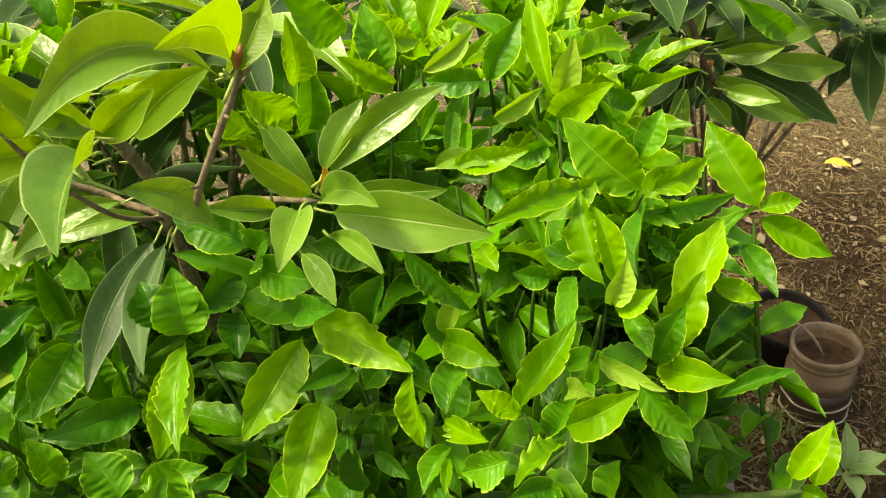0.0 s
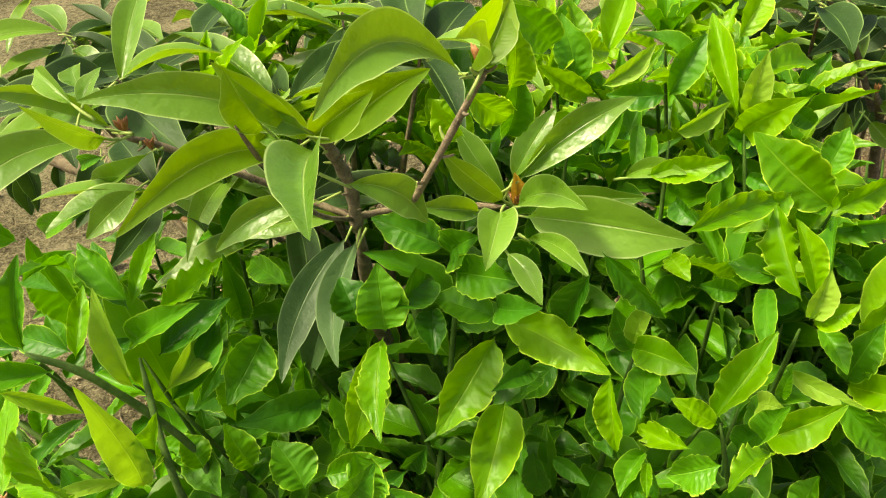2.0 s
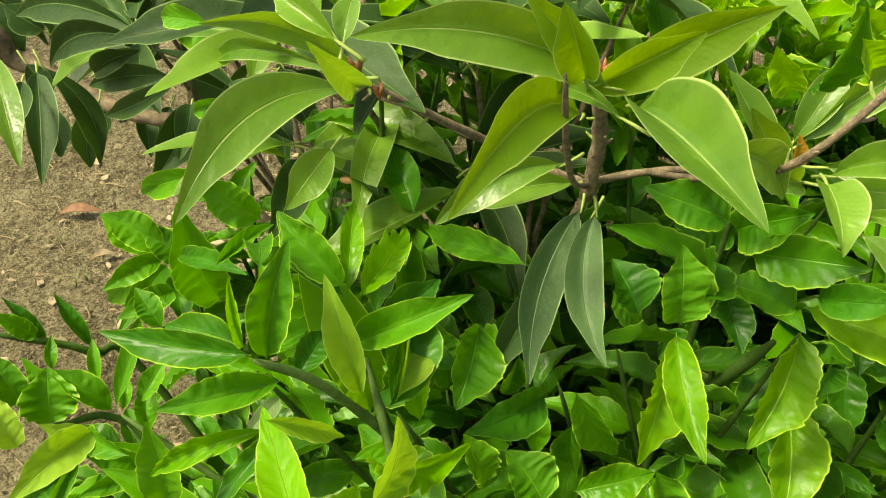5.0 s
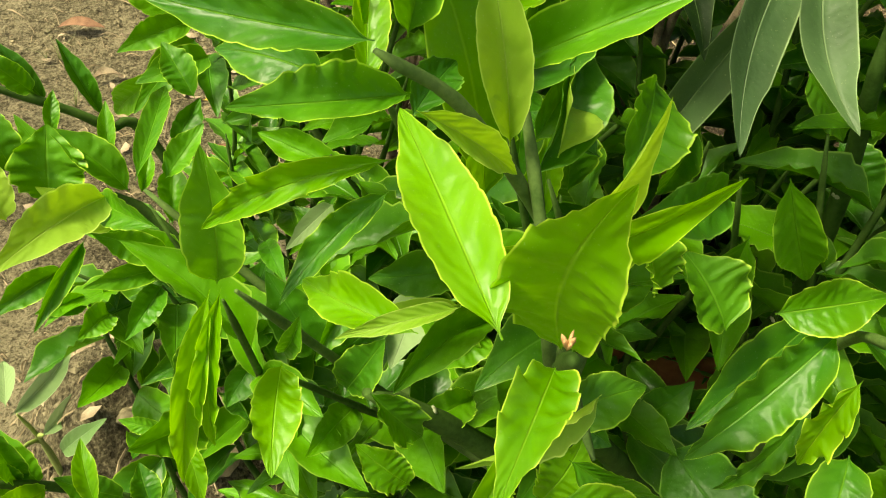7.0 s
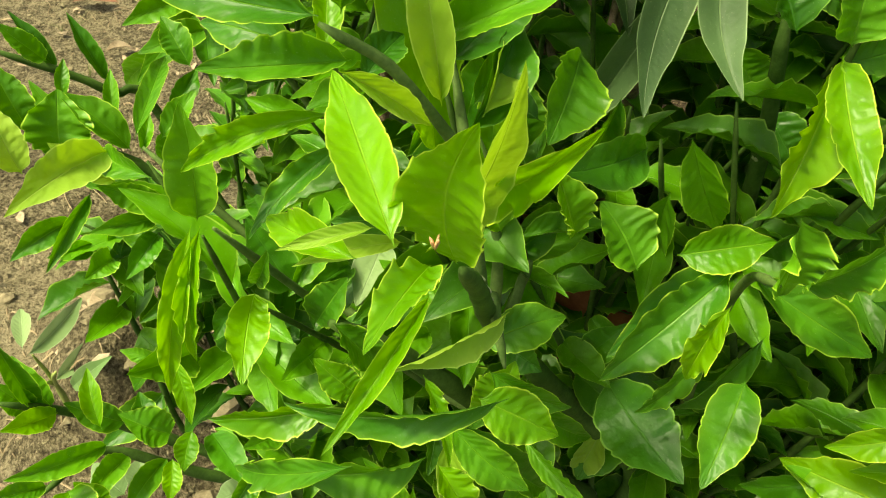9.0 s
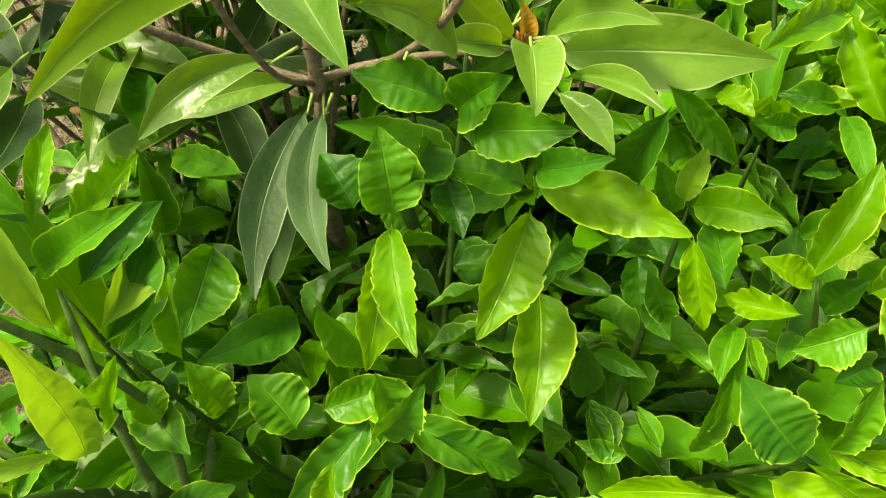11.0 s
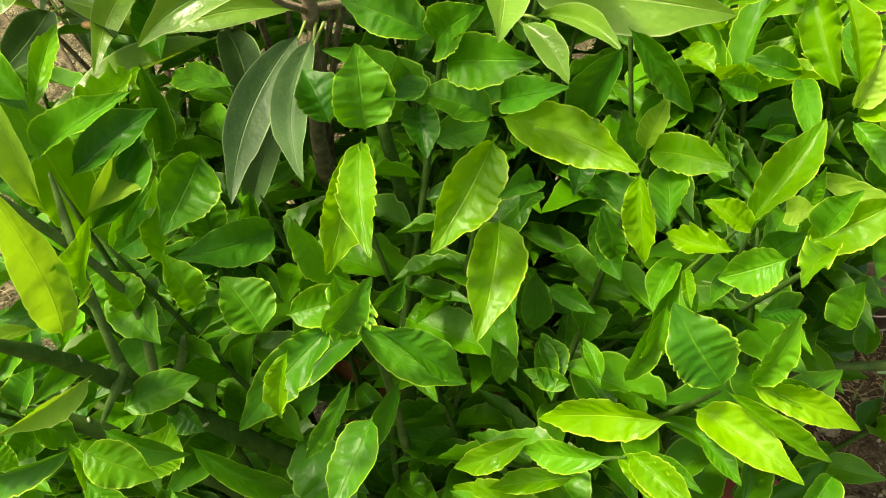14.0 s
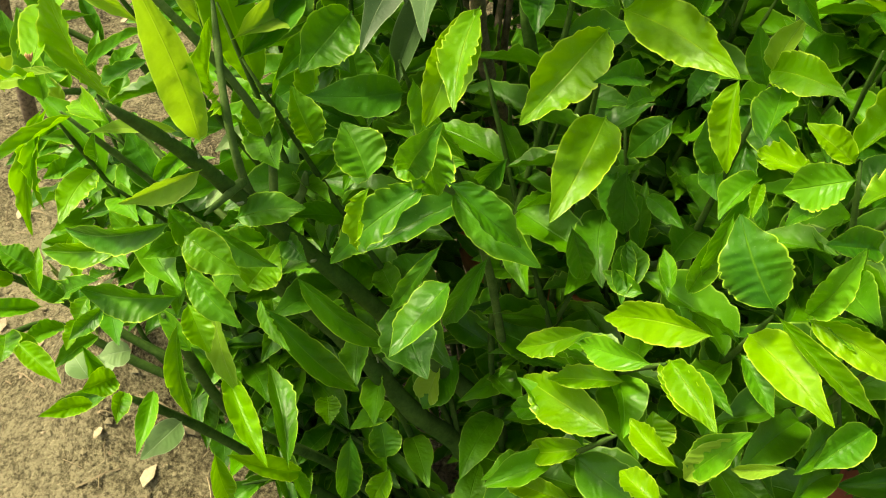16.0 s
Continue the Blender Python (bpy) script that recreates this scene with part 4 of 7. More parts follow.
leaf(shrub, OLD, (0.103, 0.606, 0.849), (0.129, 0.582, 0.855), 0.031, 58, 24, 0.05, 0.01)
leaf(shrub, OLD, (0.111, 0.573, 0.842), (0.076, 0.552, 0.843), 0.030, -41, 33, 0.03, 0.02)
leaf(shrub, MATURE, (0.098, 0.653, 1.003), (0.058, 0.630, 1.001), 0.024, -61, 24, 0.03, 0.02)
leaf(shrub, MATURE, (0.102, 0.697, 0.994), (0.125, 0.689, 1.019), 0.026, 80, 28, 0.05, -0.02)
leaf(shrub, MATURE, (0.182, 0.720, 1.000), (0.152, 0.716, 1.023), 0.022, -87, 20, 0.08, 0.02)
leaf(shrub, OLD, (0.017, 0.728, 0.989), (-0.011, 0.699, 0.982), 0.026, -47, 20, 0.08, 0.01)
leaf(shrub, OLD, (0.010, 0.709, 0.965), (-0.018, 0.708, 0.993), 0.026, -86, 20, 0.08, -0.02)

leaf(shrub_front, MATURE, (-0.424, 0.415, 0.989), (-0.514, 0.433, 0.987), 0.024, -43, 25, 0.03, 0.02)
leaf(shrub_front, WAVY_MATURE, (-0.412, 0.401, 1.001), (-0.395, 0.410, 1.076), 0.027, 62, 22, 0.05, 0.03)
leaf(shrub_front, FRESH, (-0.428, 0.416, 0.993), (-0.431, 0.421, 1.041), 0.016, -17, 42, 0.05, 0.04)
leaf(shrub_front, WAVY_MATURE, (-0.410, 0.417, 0.966), (-0.471, 0.384, 0.978), 0.028, -31, 25, 0.05, 0.03)
leaf(shrub_front, MATURE, (-0.380, 0.488, 0.973), (-0.422, 0.514, 1.010), 0.032, -45, 28, 0.05, -0.00)
leaf(shrub_front, FRESH_WAVY, (-0.376, 0.517, 0.936), (-0.346, 0.598, 0.930), 0.032, 12, 24, 0.03, -0.02)
leaf(shrub_front, UNDER, (-0.368, 0.440, 0.926), (-0.388, 0.464, 1.007), 0.028, -41, 37, 0.08, -0.03)
leaf(shrub_front, MATURE, (-0.372, 0.462, 0.951), (-0.301, 0.448, 1.007), 0.031, 46, 25, 0.08, -0.02)
leaf(shrub_front, OLD, (-0.411, 0.460, 0.920), (-0.393, 0.498, 0.927), 0.026, 20, 28, 0.03, 0.02)
leaf(shrub_front, MATURE, (-0.414, 0.420, 1.047), (-0.444, 0.528, 0.980), 0.018, -6, 24, 0.03, -0.03)
leaf(shrub_front, MATURE, (-0.414, 0.441, 1.064), (-0.443, 0.433, 1.096), 0.022, -70, 20, 0.08, 0.01)
leaf(shrub_front, OLD, (-0.342, 0.641, 0.913), (-0.368, 0.711, 0.938), 0.034, -12, 28, 0.03, -0.00)
leaf(shrub_front, MATURE, (-0.279, 0.614, 0.890), (-0.331, 0.648, 0.892), 0.031, -45, 33, 0.03, -0.04)
leaf(shrub_front, OLD, (-0.367, 0.485, 0.919), (-0.320, 0.539, 0.936), 0.037, 27, 28, 0.03, 0.02)
leaf(shrub_front, MATURE, (-0.458, 0.483, 0.993), (-0.425, 0.513, 1.003), 0.018, 32, 33, 0.03, 0.03)
leaf(shrub_front, FRESH_WAVY, (-0.413, 0.390, 0.957), (-0.489, 0.391, 0.909), 0.019, -46, 32, 0.08, -0.04)
leaf(shrub_front, FRESH, (-0.377, 0.292, 0.985), (-0.412, 0.379, 0.989), 0.025, -13, 22, 0.03, 0.00)
leaf(shrub_front, UNDER, (-0.406, 0.356, 1.007), (-0.370, 0.379, 0.965), 0.017, 65, 33, 0.03, 0.02)
leaf(shrub_front, FRESH, (-0.334, 0.517, 0.807), (-0.339, 0.560, 0.862), 0.029, -19, 33, 0.05, -0.03)
leaf(shrub_front, FRESH_WAVY, (-0.363, 0.297, 0.955), (-0.393, 0.231, 0.948), 0.014, -10, 32, 0.03, 0.02)
leaf(shrub_front, WAVY_MATURE, (-0.418, 0.441, 0.892), (-0.461, 0.392, 0.864), 0.019, -22, 24, 0.05, -0.04)
leaf(shrub_front, UNDER, (-0.381, 0.405, 0.860), (-0.433, 0.371, 0.872), 0.014, -30, 20, 0.08, -0.02)
leaf(shrub_front, MATURE, (-0.489, 0.399, 0.866), (-0.490, 0.408, 0.939), 0.029, 5, 17, 0.03, -0.03)
leaf(shrub_front, FRESH_WAVY, (-0.488, 0.400, 0.862), (-0.489, 0.359, 0.792), 0.021, -6, 32, 0.08, -0.04)
leaf(shrub_front, FRESH_WAVY, (-0.493, 0.400, 0.861), (-0.505, 0.351, 0.765), 0.019, -30, 24, 0.08, -0.04)
leaf(shrub_front, FRESH_WAVY, (-0.464, 0.401, 0.807), (-0.458, 0.342, 0.804), 0.023, -17, 17, 0.08, -0.04)
leaf(shrub_front, MATURE, (-0.437, 0.434, 0.738), (-0.416, 0.442, 0.781), 0.028, 45, 20, 0.05, 0.00)
leaf(shrub_front, WAVY_MATURE, (-0.422, 0.417, 0.764), (-0.390, 0.414, 0.728), 0.034, 35, 28, 0.03, -0.03)
leaf(shrub_front, MATURE, (-0.464, 0.404, 0.812), (-0.454, 0.400, 0.847), 0.015, 101, 28, 0.05, -0.04)
leaf(shrub_front, UNDER, (-0.580, 0.501, 0.810), (-0.607, 0.421, 0.830), 0.032, -43, 20, 0.03, -0.03)
leaf(shrub_front, MATURE, (-0.581, 0.542, 0.783), (-0.612, 0.699, 0.734), 0.021, 10, 24, 0.05, -0.01)
leaf(shrub_front, MATURE, (-0.540, 0.468, 0.823), (-0.592, 0.509, 0.801), 0.025, -41, 24, 0.08, 0.02)
leaf(shrub_front, WAVY_MATURE, (-0.393, 0.299, 0.809), (-0.464, 0.329, 0.737), 0.021, -49, 20, 0.08, 0.03)
leaf(shrub_front, MATURE, (-0.312, 0.414, 0.724), (-0.234, 0.430, 0.637), 0.027, 57, 33, 0.08, -0.04)
leaf(shrub_front, WAVY_MATURE, (-0.335, 0.394, 0.701), (-0.257, 0.403, 0.597), 0.033, 42, 33, 0.08, -0.04)
leaf(shrub_front, MATURE, (-0.324, 0.463, 0.779), (-0.386, 0.537, 0.780), 0.033, -21, 24, 0.05, -0.01)
leaf(shrub_front, MATURE, (-0.324, 0.468, 0.776), (-0.286, 0.480, 0.821), 0.027, 65, 20, 0.03, -0.01)
leaf(shrub_front, OLD, (-0.353, 0.455, 0.896), (-0.329, 0.531, 0.926), 0.039, 44, 33, 0.03, -0.03)
leaf(shrub_front, MATURE, (-0.392, 0.554, 0.782), (-0.356, 0.622, 0.812), 0.049, 47, 28, 0.03, 0.01)
leaf(shrub_front, FRESH_WAVY, (-0.367, 0.454, 0.851), (-0.301, 0.359, 0.995), 0.026, 116, 21, 0.08, -0.03)
leaf(shrub_front, UNDER, (-0.369, 0.409, 0.849), (-0.340, 0.340, 1.034), 0.029, -175, 23, 0.03, -0.03)
leaf(shrub_front, FRESH, (-0.370, 0.503, 0.832), (-0.417, 0.523, 0.988), 0.044, -41, 19, 0.08, -0.02)
leaf(shrub_front, MATURE, (-0.500, 0.608, 0.843), (-0.505, 0.572, 0.970), 0.044, -142, 24, 0.05, 0.03)
leaf(shrub_front, MATURE, (-0.453, 0.500, 0.906), (-0.516, 0.522, 0.902), 0.029, -42, 20, 0.08, -0.03)
leaf(shrub_front, FRESH, (-0.434, 0.477, 0.920), (-0.442, 0.532, 0.953), 0.021, 12, 20, 0.08, -0.01)
leaf(shrub_front, FRESH, (-0.379, 0.489, 0.967), (-0.380, 0.560, 0.987), 0.020, 10, 24, 0.05, 0.01)
leaf(shrub_front, MATURE, (-0.381, 0.488, 0.965), (-0.430, 0.548, 0.986), 0.030, -34, 28, 0.03, 0.00)
leaf(shrub_front, FRESH, (-0.399, 0.357, 0.899), (-0.449, 0.393, 0.881), 0.026, -31, 32, 0.08, 0.03)
leaf(shrub_front, FRESH, (-0.354, 0.319, 0.948), (-0.353, 0.300, 1.040), 0.037, 165, 6, 0.03, 0.08)
leaf(shrub_front, FRESH_WAVY, (-0.364, 0.282, 0.989), (-0.380, 0.235, 1.004), 0.017, 4, 16, 0.06, 0.01)
leaf(shrub_front, UNDER, (-0.387, 0.319, 0.964), (-0.424, 0.309, 0.957), 0.008, -22, 20, 0.05, 0.02)
leaf(shrub_front, MATURE, (-0.474, 0.594, 0.328), (-0.358, 0.451, 0.325), 0.050, 7, 20, 0.03, -0.04)
leaf(shrub_front, FRESH, (-0.320, 0.377, 0.477), (-0.361, 0.331, 0.555), 0.032, -41, 33, 0.03, 0.04)
leaf(shrub_front, MATURE, (-0.493, 0.345, 0.646), (-0.482, 0.338, 0.594), 0.028, -5, 33, 0.03, -0.02)
leaf(shrub_front, MATURE, (-0.629, 0.549, 0.716), (-0.648, 0.489, 0.688), 0.022, -41, 33, 0.03, -0.02)
leaf(shrub_front, MATURE, (-0.573, 0.567, 0.762), (-0.551, 0.595, 0.789), 0.023, 27, 20, 0.03, -0.01)
leaf(shrub_front, OLD, (-0.518, 0.596, 0.681), (-0.494, 0.548, 0.692), 0.018, 13, 20, 0.08, -0.01)
leaf(shrub_front, PALE, (-0.477, 0.661, 0.661), (-0.509, 0.618, 0.648), 0.018, -36, 20, 0.08, -0.02)
leaf(shrub_front, OLD, (-0.455, 0.455, 0.743), (-0.488, 0.476, 0.788), 0.036, -29, 20, 0.05, 0.01)
leaf(shrub_front, MATURE, (-0.435, 0.485, 0.772), (-0.455, 0.440, 0.756), 0.023, -26, 33, 0.05, -0.02)
leaf(shrub_front, OLD, (-0.498, 0.514, 0.687), (-0.521, 0.476, 0.706), 0.020, -48, 20, 0.08, -0.00)
leaf(shrub_front, OLD, (-0.450, 0.473, 0.678), (-0.467, 0.422, 0.685), 0.028, -24, 28, 0.05, -0.03)
leaf(shrub_front, MATURE, (-0.377, 0.502, 0.707), (-0.410, 0.459, 0.707), 0.025, -27, 33, 0.03, 0.01)
leaf(shrub_front, MATURE, (-0.357, 0.487, 0.735), (-0.384, 0.453, 0.743), 0.027, -33, 33, 0.03, -0.04)
leaf(shrub_front, OLD, (-0.528, 0.546, 0.689), (-0.467, 0.509, 0.683), 0.027, 23, 28, 0.05, 0.02)
leaf(shrub_front, MATURE, (-0.361, 0.459, 0.708), (-0.400, 0.425, 0.717), 0.029, -19, 28, 0.05, 0.03)
leaf(shrub_front, MATURE, (-0.654, 0.426, 0.602), (-0.663, 0.428, 0.683), 0.026, -28, 33, 0.03, 0.01)
leaf(shrub_front, MATURE, (-0.642, 0.427, 0.603), (-0.669, 0.443, 0.643), 0.023, -20, 28, 0.08, 0.03)
leaf(shrub_front, MATURE, (-0.593, 0.422, 0.546), (-0.603, 0.364, 0.575), 0.024, -28, 20, 0.08, -0.03)
leaf(shrub_front, OLD, (-0.515, 0.412, 0.618), (-0.474, 0.365, 0.631), 0.026, 6, 20, 0.05, 0.00)
leaf(shrub_front, MATURE, (-0.362, 0.328, 0.706), (-0.393, 0.339, 0.742), 0.015, -41, 20, 0.03, -0.01)
leaf(shrub_front, MATURE, (-0.310, 0.472, 0.780), (-0.265, 0.492, 0.798), 0.025, 34, 33, 0.08, -0.01)
leaf(shrub_front, OLD, (-0.245, 0.476, 0.678), (-0.221, 0.483, 0.711), 0.030, 32, 24, 0.08, -0.02)
leaf(shrub_front, OLD, (-0.422, 0.488, 0.739), (-0.450, 0.441, 0.751), 0.029, -20, 28, 0.05, 0.01)
leaf(shrub_front, PALE, (-0.402, 0.514, 0.735), (-0.413, 0.455, 0.737), 0.028, -6, 20, 0.08, 0.02)
leaf(shrub_front, MATURE, (-0.362, 0.473, 0.727), (-0.401, 0.478, 0.757), 0.028, -51, 20, 0.08, -0.02)
leaf(shrub_front, OLD, (-0.458, 0.468, 0.668), (-0.491, 0.431, 0.688), 0.022, -29, 24, 0.03, 0.02)
leaf(shrub_front, OLD, (-0.439, 0.473, 0.646), (-0.464, 0.433, 0.664), 0.027, -30, 24, 0.08, -0.01)
leaf(shrub_front, MATURE, (-0.456, 0.391, 0.667), (-0.475, 0.366, 0.685), 0.020, -25, 20, 0.05, 0.03)
leaf(shrub_front, MATURE, (-0.542, 0.477, 0.625), (-0.565, 0.411, 0.687), 0.038, -53, 24, 0.05, 0.01)
leaf(shrub_front, UNDER, (-0.439, 0.538, 0.408), (-0.351, 0.420, 0.432), 0.025, 8, 24, 0.03, 0.03)
leaf(shrub_front, MATURE, (-0.479, 0.352, 0.586), (-0.551, 0.322, 0.546), 0.024, -55, 20, 0.05, 0.00)
leaf(shrub_front, FRESH, (-0.364, 0.319, 0.577), (-0.360, 0.316, 0.497), 0.026, 11, 24, 0.03, -0.03)
leaf(shrub_front, MATURE, (-0.338, 0.379, 0.499), (-0.316, 0.375, 0.421), 0.026, 29, 33, 0.05, -0.00)
leaf(shrub_front, MATURE, (-0.286, 0.425, 0.488), (-0.291, 0.401, 0.391), 0.029, -30, 20, 0.08, 0.02)
leaf(shrub_front, FRESH, (-0.247, 0.429, 0.436), (-0.264, 0.409, 0.392), 0.030, -31, 24, 0.03, 0.01)
leaf(shrub_front, OLD, (-0.305, 0.541, 0.839), (-0.347, 0.568, 0.847), 0.024, -25, 20, 0.08, 0.03)
leaf(shrub_front, MATURE, (-0.319, 0.550, 0.841), (-0.388, 0.548, 0.788), 0.036, -68, 20, 0.03, -0.00)
leaf(shrub_front, MATURE, (-0.262, 0.522, 0.880), (-0.268, 0.531, 0.820), 0.020, -154, 24, 0.05, -0.02)
leaf(shrub_front, OLD, (-0.298, 0.538, 0.785), (-0.337, 0.534, 0.803), 0.027, -51, 33, 0.08, -0.03)

leaf(shrub_low, MATURE, (-0.497, 0.655, 0.941), (-0.586, 0.705, 0.878), 0.024, -82, 24, 0.08, -0.04)
leaf(shrub_low, MATURE, (-0.452, 0.536, 1.126), (-0.492, 0.571, 1.113), 0.017, -65, 20, 0.03, -0.02)
leaf(shrub_low, MATURE, (-0.488, 0.703, 0.975), (-0.535, 0.732, 0.945), 0.019, -76, 28, 0.08, -0.04)
leaf(shrub_low, MATURE, (-0.634, 0.821, 0.707), (-0.687, 0.831, 0.755), 0.033, -53, 24, 0.03, 0.02)
leaf(shrub_low, MATURE, (-0.744, 1.094, 0.450), (-0.867, 1.137, 0.322), 0.047, -74, 24, 0.08, -0.02)
leaf(shrub_low, MATURE, (-0.626, 0.827, 0.689), (-0.651, 0.722, 0.687), 0.035, -19, 20, 0.03, 0.00)
leaf(shrub_low, MATURE, (-0.602, 0.826, 0.687), (-0.662, 0.874, 0.702), 0.036, -14, 20, 0.08, -0.02)
leaf(shrub_low, OLD, (-0.503, 0.550, 0.944), (-0.444, 0.501, 0.971), 0.020, 27, 28, 0.05, -0.01)
leaf(shrub_low, OLD, (-0.613, 0.818, 0.680), (-0.587, 0.739, 0.675), 0.037, -10, 20, 0.08, -0.04)
leaf(shrub_low, MATURE, (-0.589, 0.808, 0.685), (-0.583, 0.847, 0.721), 0.028, 16, 24, 0.05, 0.01)

leaf(rosette, PALE, (0.662, 0.946, 0.160), (0.658, 0.981, 0.240), 0.036, 0, 30, 0.08, 0.02)
leaf(rosette, PALE, (0.666, 0.943, 0.158), (0.728, 0.948, 0.195), 0.036, 10, 24, 0.10, 0.02)
leaf(rosette, PALE, (0.657, 0.942, 0.158), (0.602, 0.930, 0.180), 0.030, -8, 26, 0.10, -0.02)
leaf(rosette, PALE, (0.662, 0.938, 0.158), (0.650, 0.870, 0.185), 0.034, 0, 24, 0.10, 0.02)
leaf(rosette, PALE, (0.664, 0.940, 0.162), (0.700, 0.905, 0.205), 0.024, 15, 26, 0.08, 0.02)
leaf(weed, PALE, (-0.748, 0.554, 0.468), (-0.727, 0.636, 0.458), 0.021, 47, 25, 0.08, -0.02)
leaf(weed, PALE, (-0.791, 0.627, 0.300), (-0.779, 0.712, 0.269), 0.024, 40, 25, 0.05, -0.00)
leaf(weed, PALE, (-0.684, 0.511, 0.490), (-0.638, 0.509, 0.550), 0.018, 54, 24, 0.05, 0.00)
leaf(weed, PALE, (-0.769, 0.576, 0.443), (-0.797, 0.633, 0.430), 0.021, 8, 24, 0.05, -0.01)
leaf(shrub, YOUNG, (0.102, 0.672, 1.034), (0.084, 0.748, 1.096), 0.032, -21, 36, 0.05, 0.01)
leaf(shrub, UNDER, (0.105, 0.660, 1.043), (0.114, 0.657, 1.099), 0.027, 109, 22, 0.05, 0.02)
leaf(shrub, YOUNG, (0.110, 0.694, 1.057), (0.181, 0.744, 1.050), 0.035, 34, 30, 0.05, 0.02)
leaf(shrub, YOUNG, (0.102, 0.657, 1.027), (0.139, 0.619, 1.076), 0.036, 100, 20, 0.05, 0.04)
leaf(shrub, MATURE, (0.046, 0.694, 1.041), (0.076, 0.714, 1.090), 0.033, 54, 30, 0.05, 0.02)
leaf(shrub, UNDER, (0.050, 0.662, 1.024), (0.092, 0.661, 1.053), 0.025, 93, 26, 0.05, 0.03)
leaf(shrub, UNDER, (-0.010, 0.718, 1.040), (0.038, 0.733, 1.074), 0.023, 79, 30, 0.05, -0.04)
leaf(shrub, YOUNG, (-0.008, 0.729, 1.062), (0.015, 0.780, 1.108), 0.039, 23, 30, 0.05, -0.00)
leaf(shrub, MATURE, (0.044, 0.696, 1.043), (-0.007, 0.697, 1.042), 0.028, -63, 25, 0.05, 0.04)
leaf(shrub, YOUNG, (0.111, 0.755, 1.067), (0.141, 0.786, 1.104), 0.030, 33, 30, 0.05, 0.01)
leaf(shrub, YOUNG, (0.168, 0.597, 0.993), (0.103, 0.617, 1.049), 0.050, -63, 18, 0.05, 0.03)
leaf(shrub, MATURE, (0.177, 0.661, 0.982), (0.196, 0.678, 1.020), 0.033, 28, 25, 0.05, -0.03)
leaf(shrub, YOUNG, (0.282, 0.635, 0.943), (0.239, 0.689, 1.001), 0.047, -48, 16, 0.05, -0.00)
leaf(shrub, YOUNG, (0.182, 0.627, 0.970), (0.234, 0.656, 0.984), 0.030, 62, 24, 0.05, -0.02)
leaf(shrub, WAVY_MATURE, (0.162, 0.605, 0.966), (0.254, 0.625, 0.967), 0.032, 77, 28, 0.05, 0.00)
leaf(shrub, WAVY, (0.125, 0.496, 0.979), (0.110, 0.549, 1.027), 0.038, -48, 34, 0.05, 0.01)
leaf(shrub, YOUNG, (0.131, 0.489, 0.988), (0.114, 0.513, 1.039), 0.028, -39, 32, 0.05, -0.04)
leaf(shrub, UNDER, (0.125, 0.476, 0.979), (0.135, 0.485, 1.017), 0.023, 44, 30, 0.05, -0.02)
leaf(shrub, YOUNG, (0.196, 0.536, 0.909), (0.238, 0.601, 0.961), 0.040, 0, 28, 0.05, -0.02)
leaf(shrub, WAVY, (0.175, 0.499, 0.907), (0.203, 0.519, 0.973), 0.039, 47, 28, 0.05, 0.03)
leaf(shrub, MATURE, (0.167, 0.488, 0.908), (0.184, 0.492, 0.964), 0.030, 47, 28, 0.05, 0.02)
leaf(shrub, YOUNG, (0.171, 0.493, 0.900), (0.210, 0.441, 0.938), 0.032, 58, 22, 0.05, -0.03)
leaf(shrub, YOUNG, (0.229, 0.569, 0.916), (0.266, 0.551, 0.913), 0.024, 52, 24, 0.05, 0.02)
leaf(shrub, YOUNG, (0.056, 0.422, 0.929), (0.097, 0.452, 0.989), 0.037, 15, 30, 0.05, -0.03)
leaf(shrub, YOUNG, (0.060, 0.421, 0.929), (0.029, 0.428, 0.946), 0.023, -46, 25, 0.05, 0.01)
leaf(shrub, YOUNG, (0.089, 0.412, 0.926), (0.135, 0.403, 0.972), 0.034, 51, 24, 0.05, -0.03)
leaf(shrub, UNDER, (0.119, 0.479, 0.927), (0.165, 0.438, 0.930), 0.016, 54, 24, 0.05, -0.04)
leaf(shrub, YOUNG, (0.006, 0.482, 0.942), (0.043, 0.437, 0.963), 0.028, 47, 24, 0.05, 0.03)
leaf(shrub, YOUNG, (0.016, 0.560, 1.045), (0.070, 0.545, 1.066), 0.026, 63, 26, 0.05, -0.02)
leaf(shrub, YOUNG, (0.129, 0.477, 0.973), (0.156, 0.474, 0.995), 0.023, 52, 26, 0.05, -0.02)
leaf(shrub, MATURE, (0.091, 0.537, 0.955), (0.060, 0.534, 0.962), 0.024, -53, 24, 0.05, 0.04)
leaf(shrub, YOUNG, (0.125, 0.568, 1.024), (0.079, 0.540, 1.007), 0.028, -42, 26, 0.05, 0.03)
leaf(shrub, MATURE, (0.119, 0.539, 0.965), (0.084, 0.559, 0.965), 0.026, -51, 24, 0.05, -0.02)
leaf(shrub, MATURE, (0.141, 0.498, 0.955), (0.156, 0.464, 0.938), 0.022, 30, 22, 0.05, 0.04)
leaf(shrub, OLD, (0.180, 0.605, 0.939), (0.206, 0.587, 0.926), 0.022, 51, 22, 0.05, 0.00)
leaf(shrub, MATURE, (0.183, 0.680, 0.976), (0.157, 0.690, 1.002), 0.026, -63, 26, 0.05, 0.01)
leaf(shrub_front, UNDER, (-0.326, 0.347, 0.885), (-0.380, 0.322, 0.861), 0.023, -94, 26, 0.05, -0.02)
leaf(shrub_front, MATURE, (-0.324, 0.304, 0.878), (-0.431, 0.319, 0.827), 0.024, -81, 26, 0.05, 0.04)
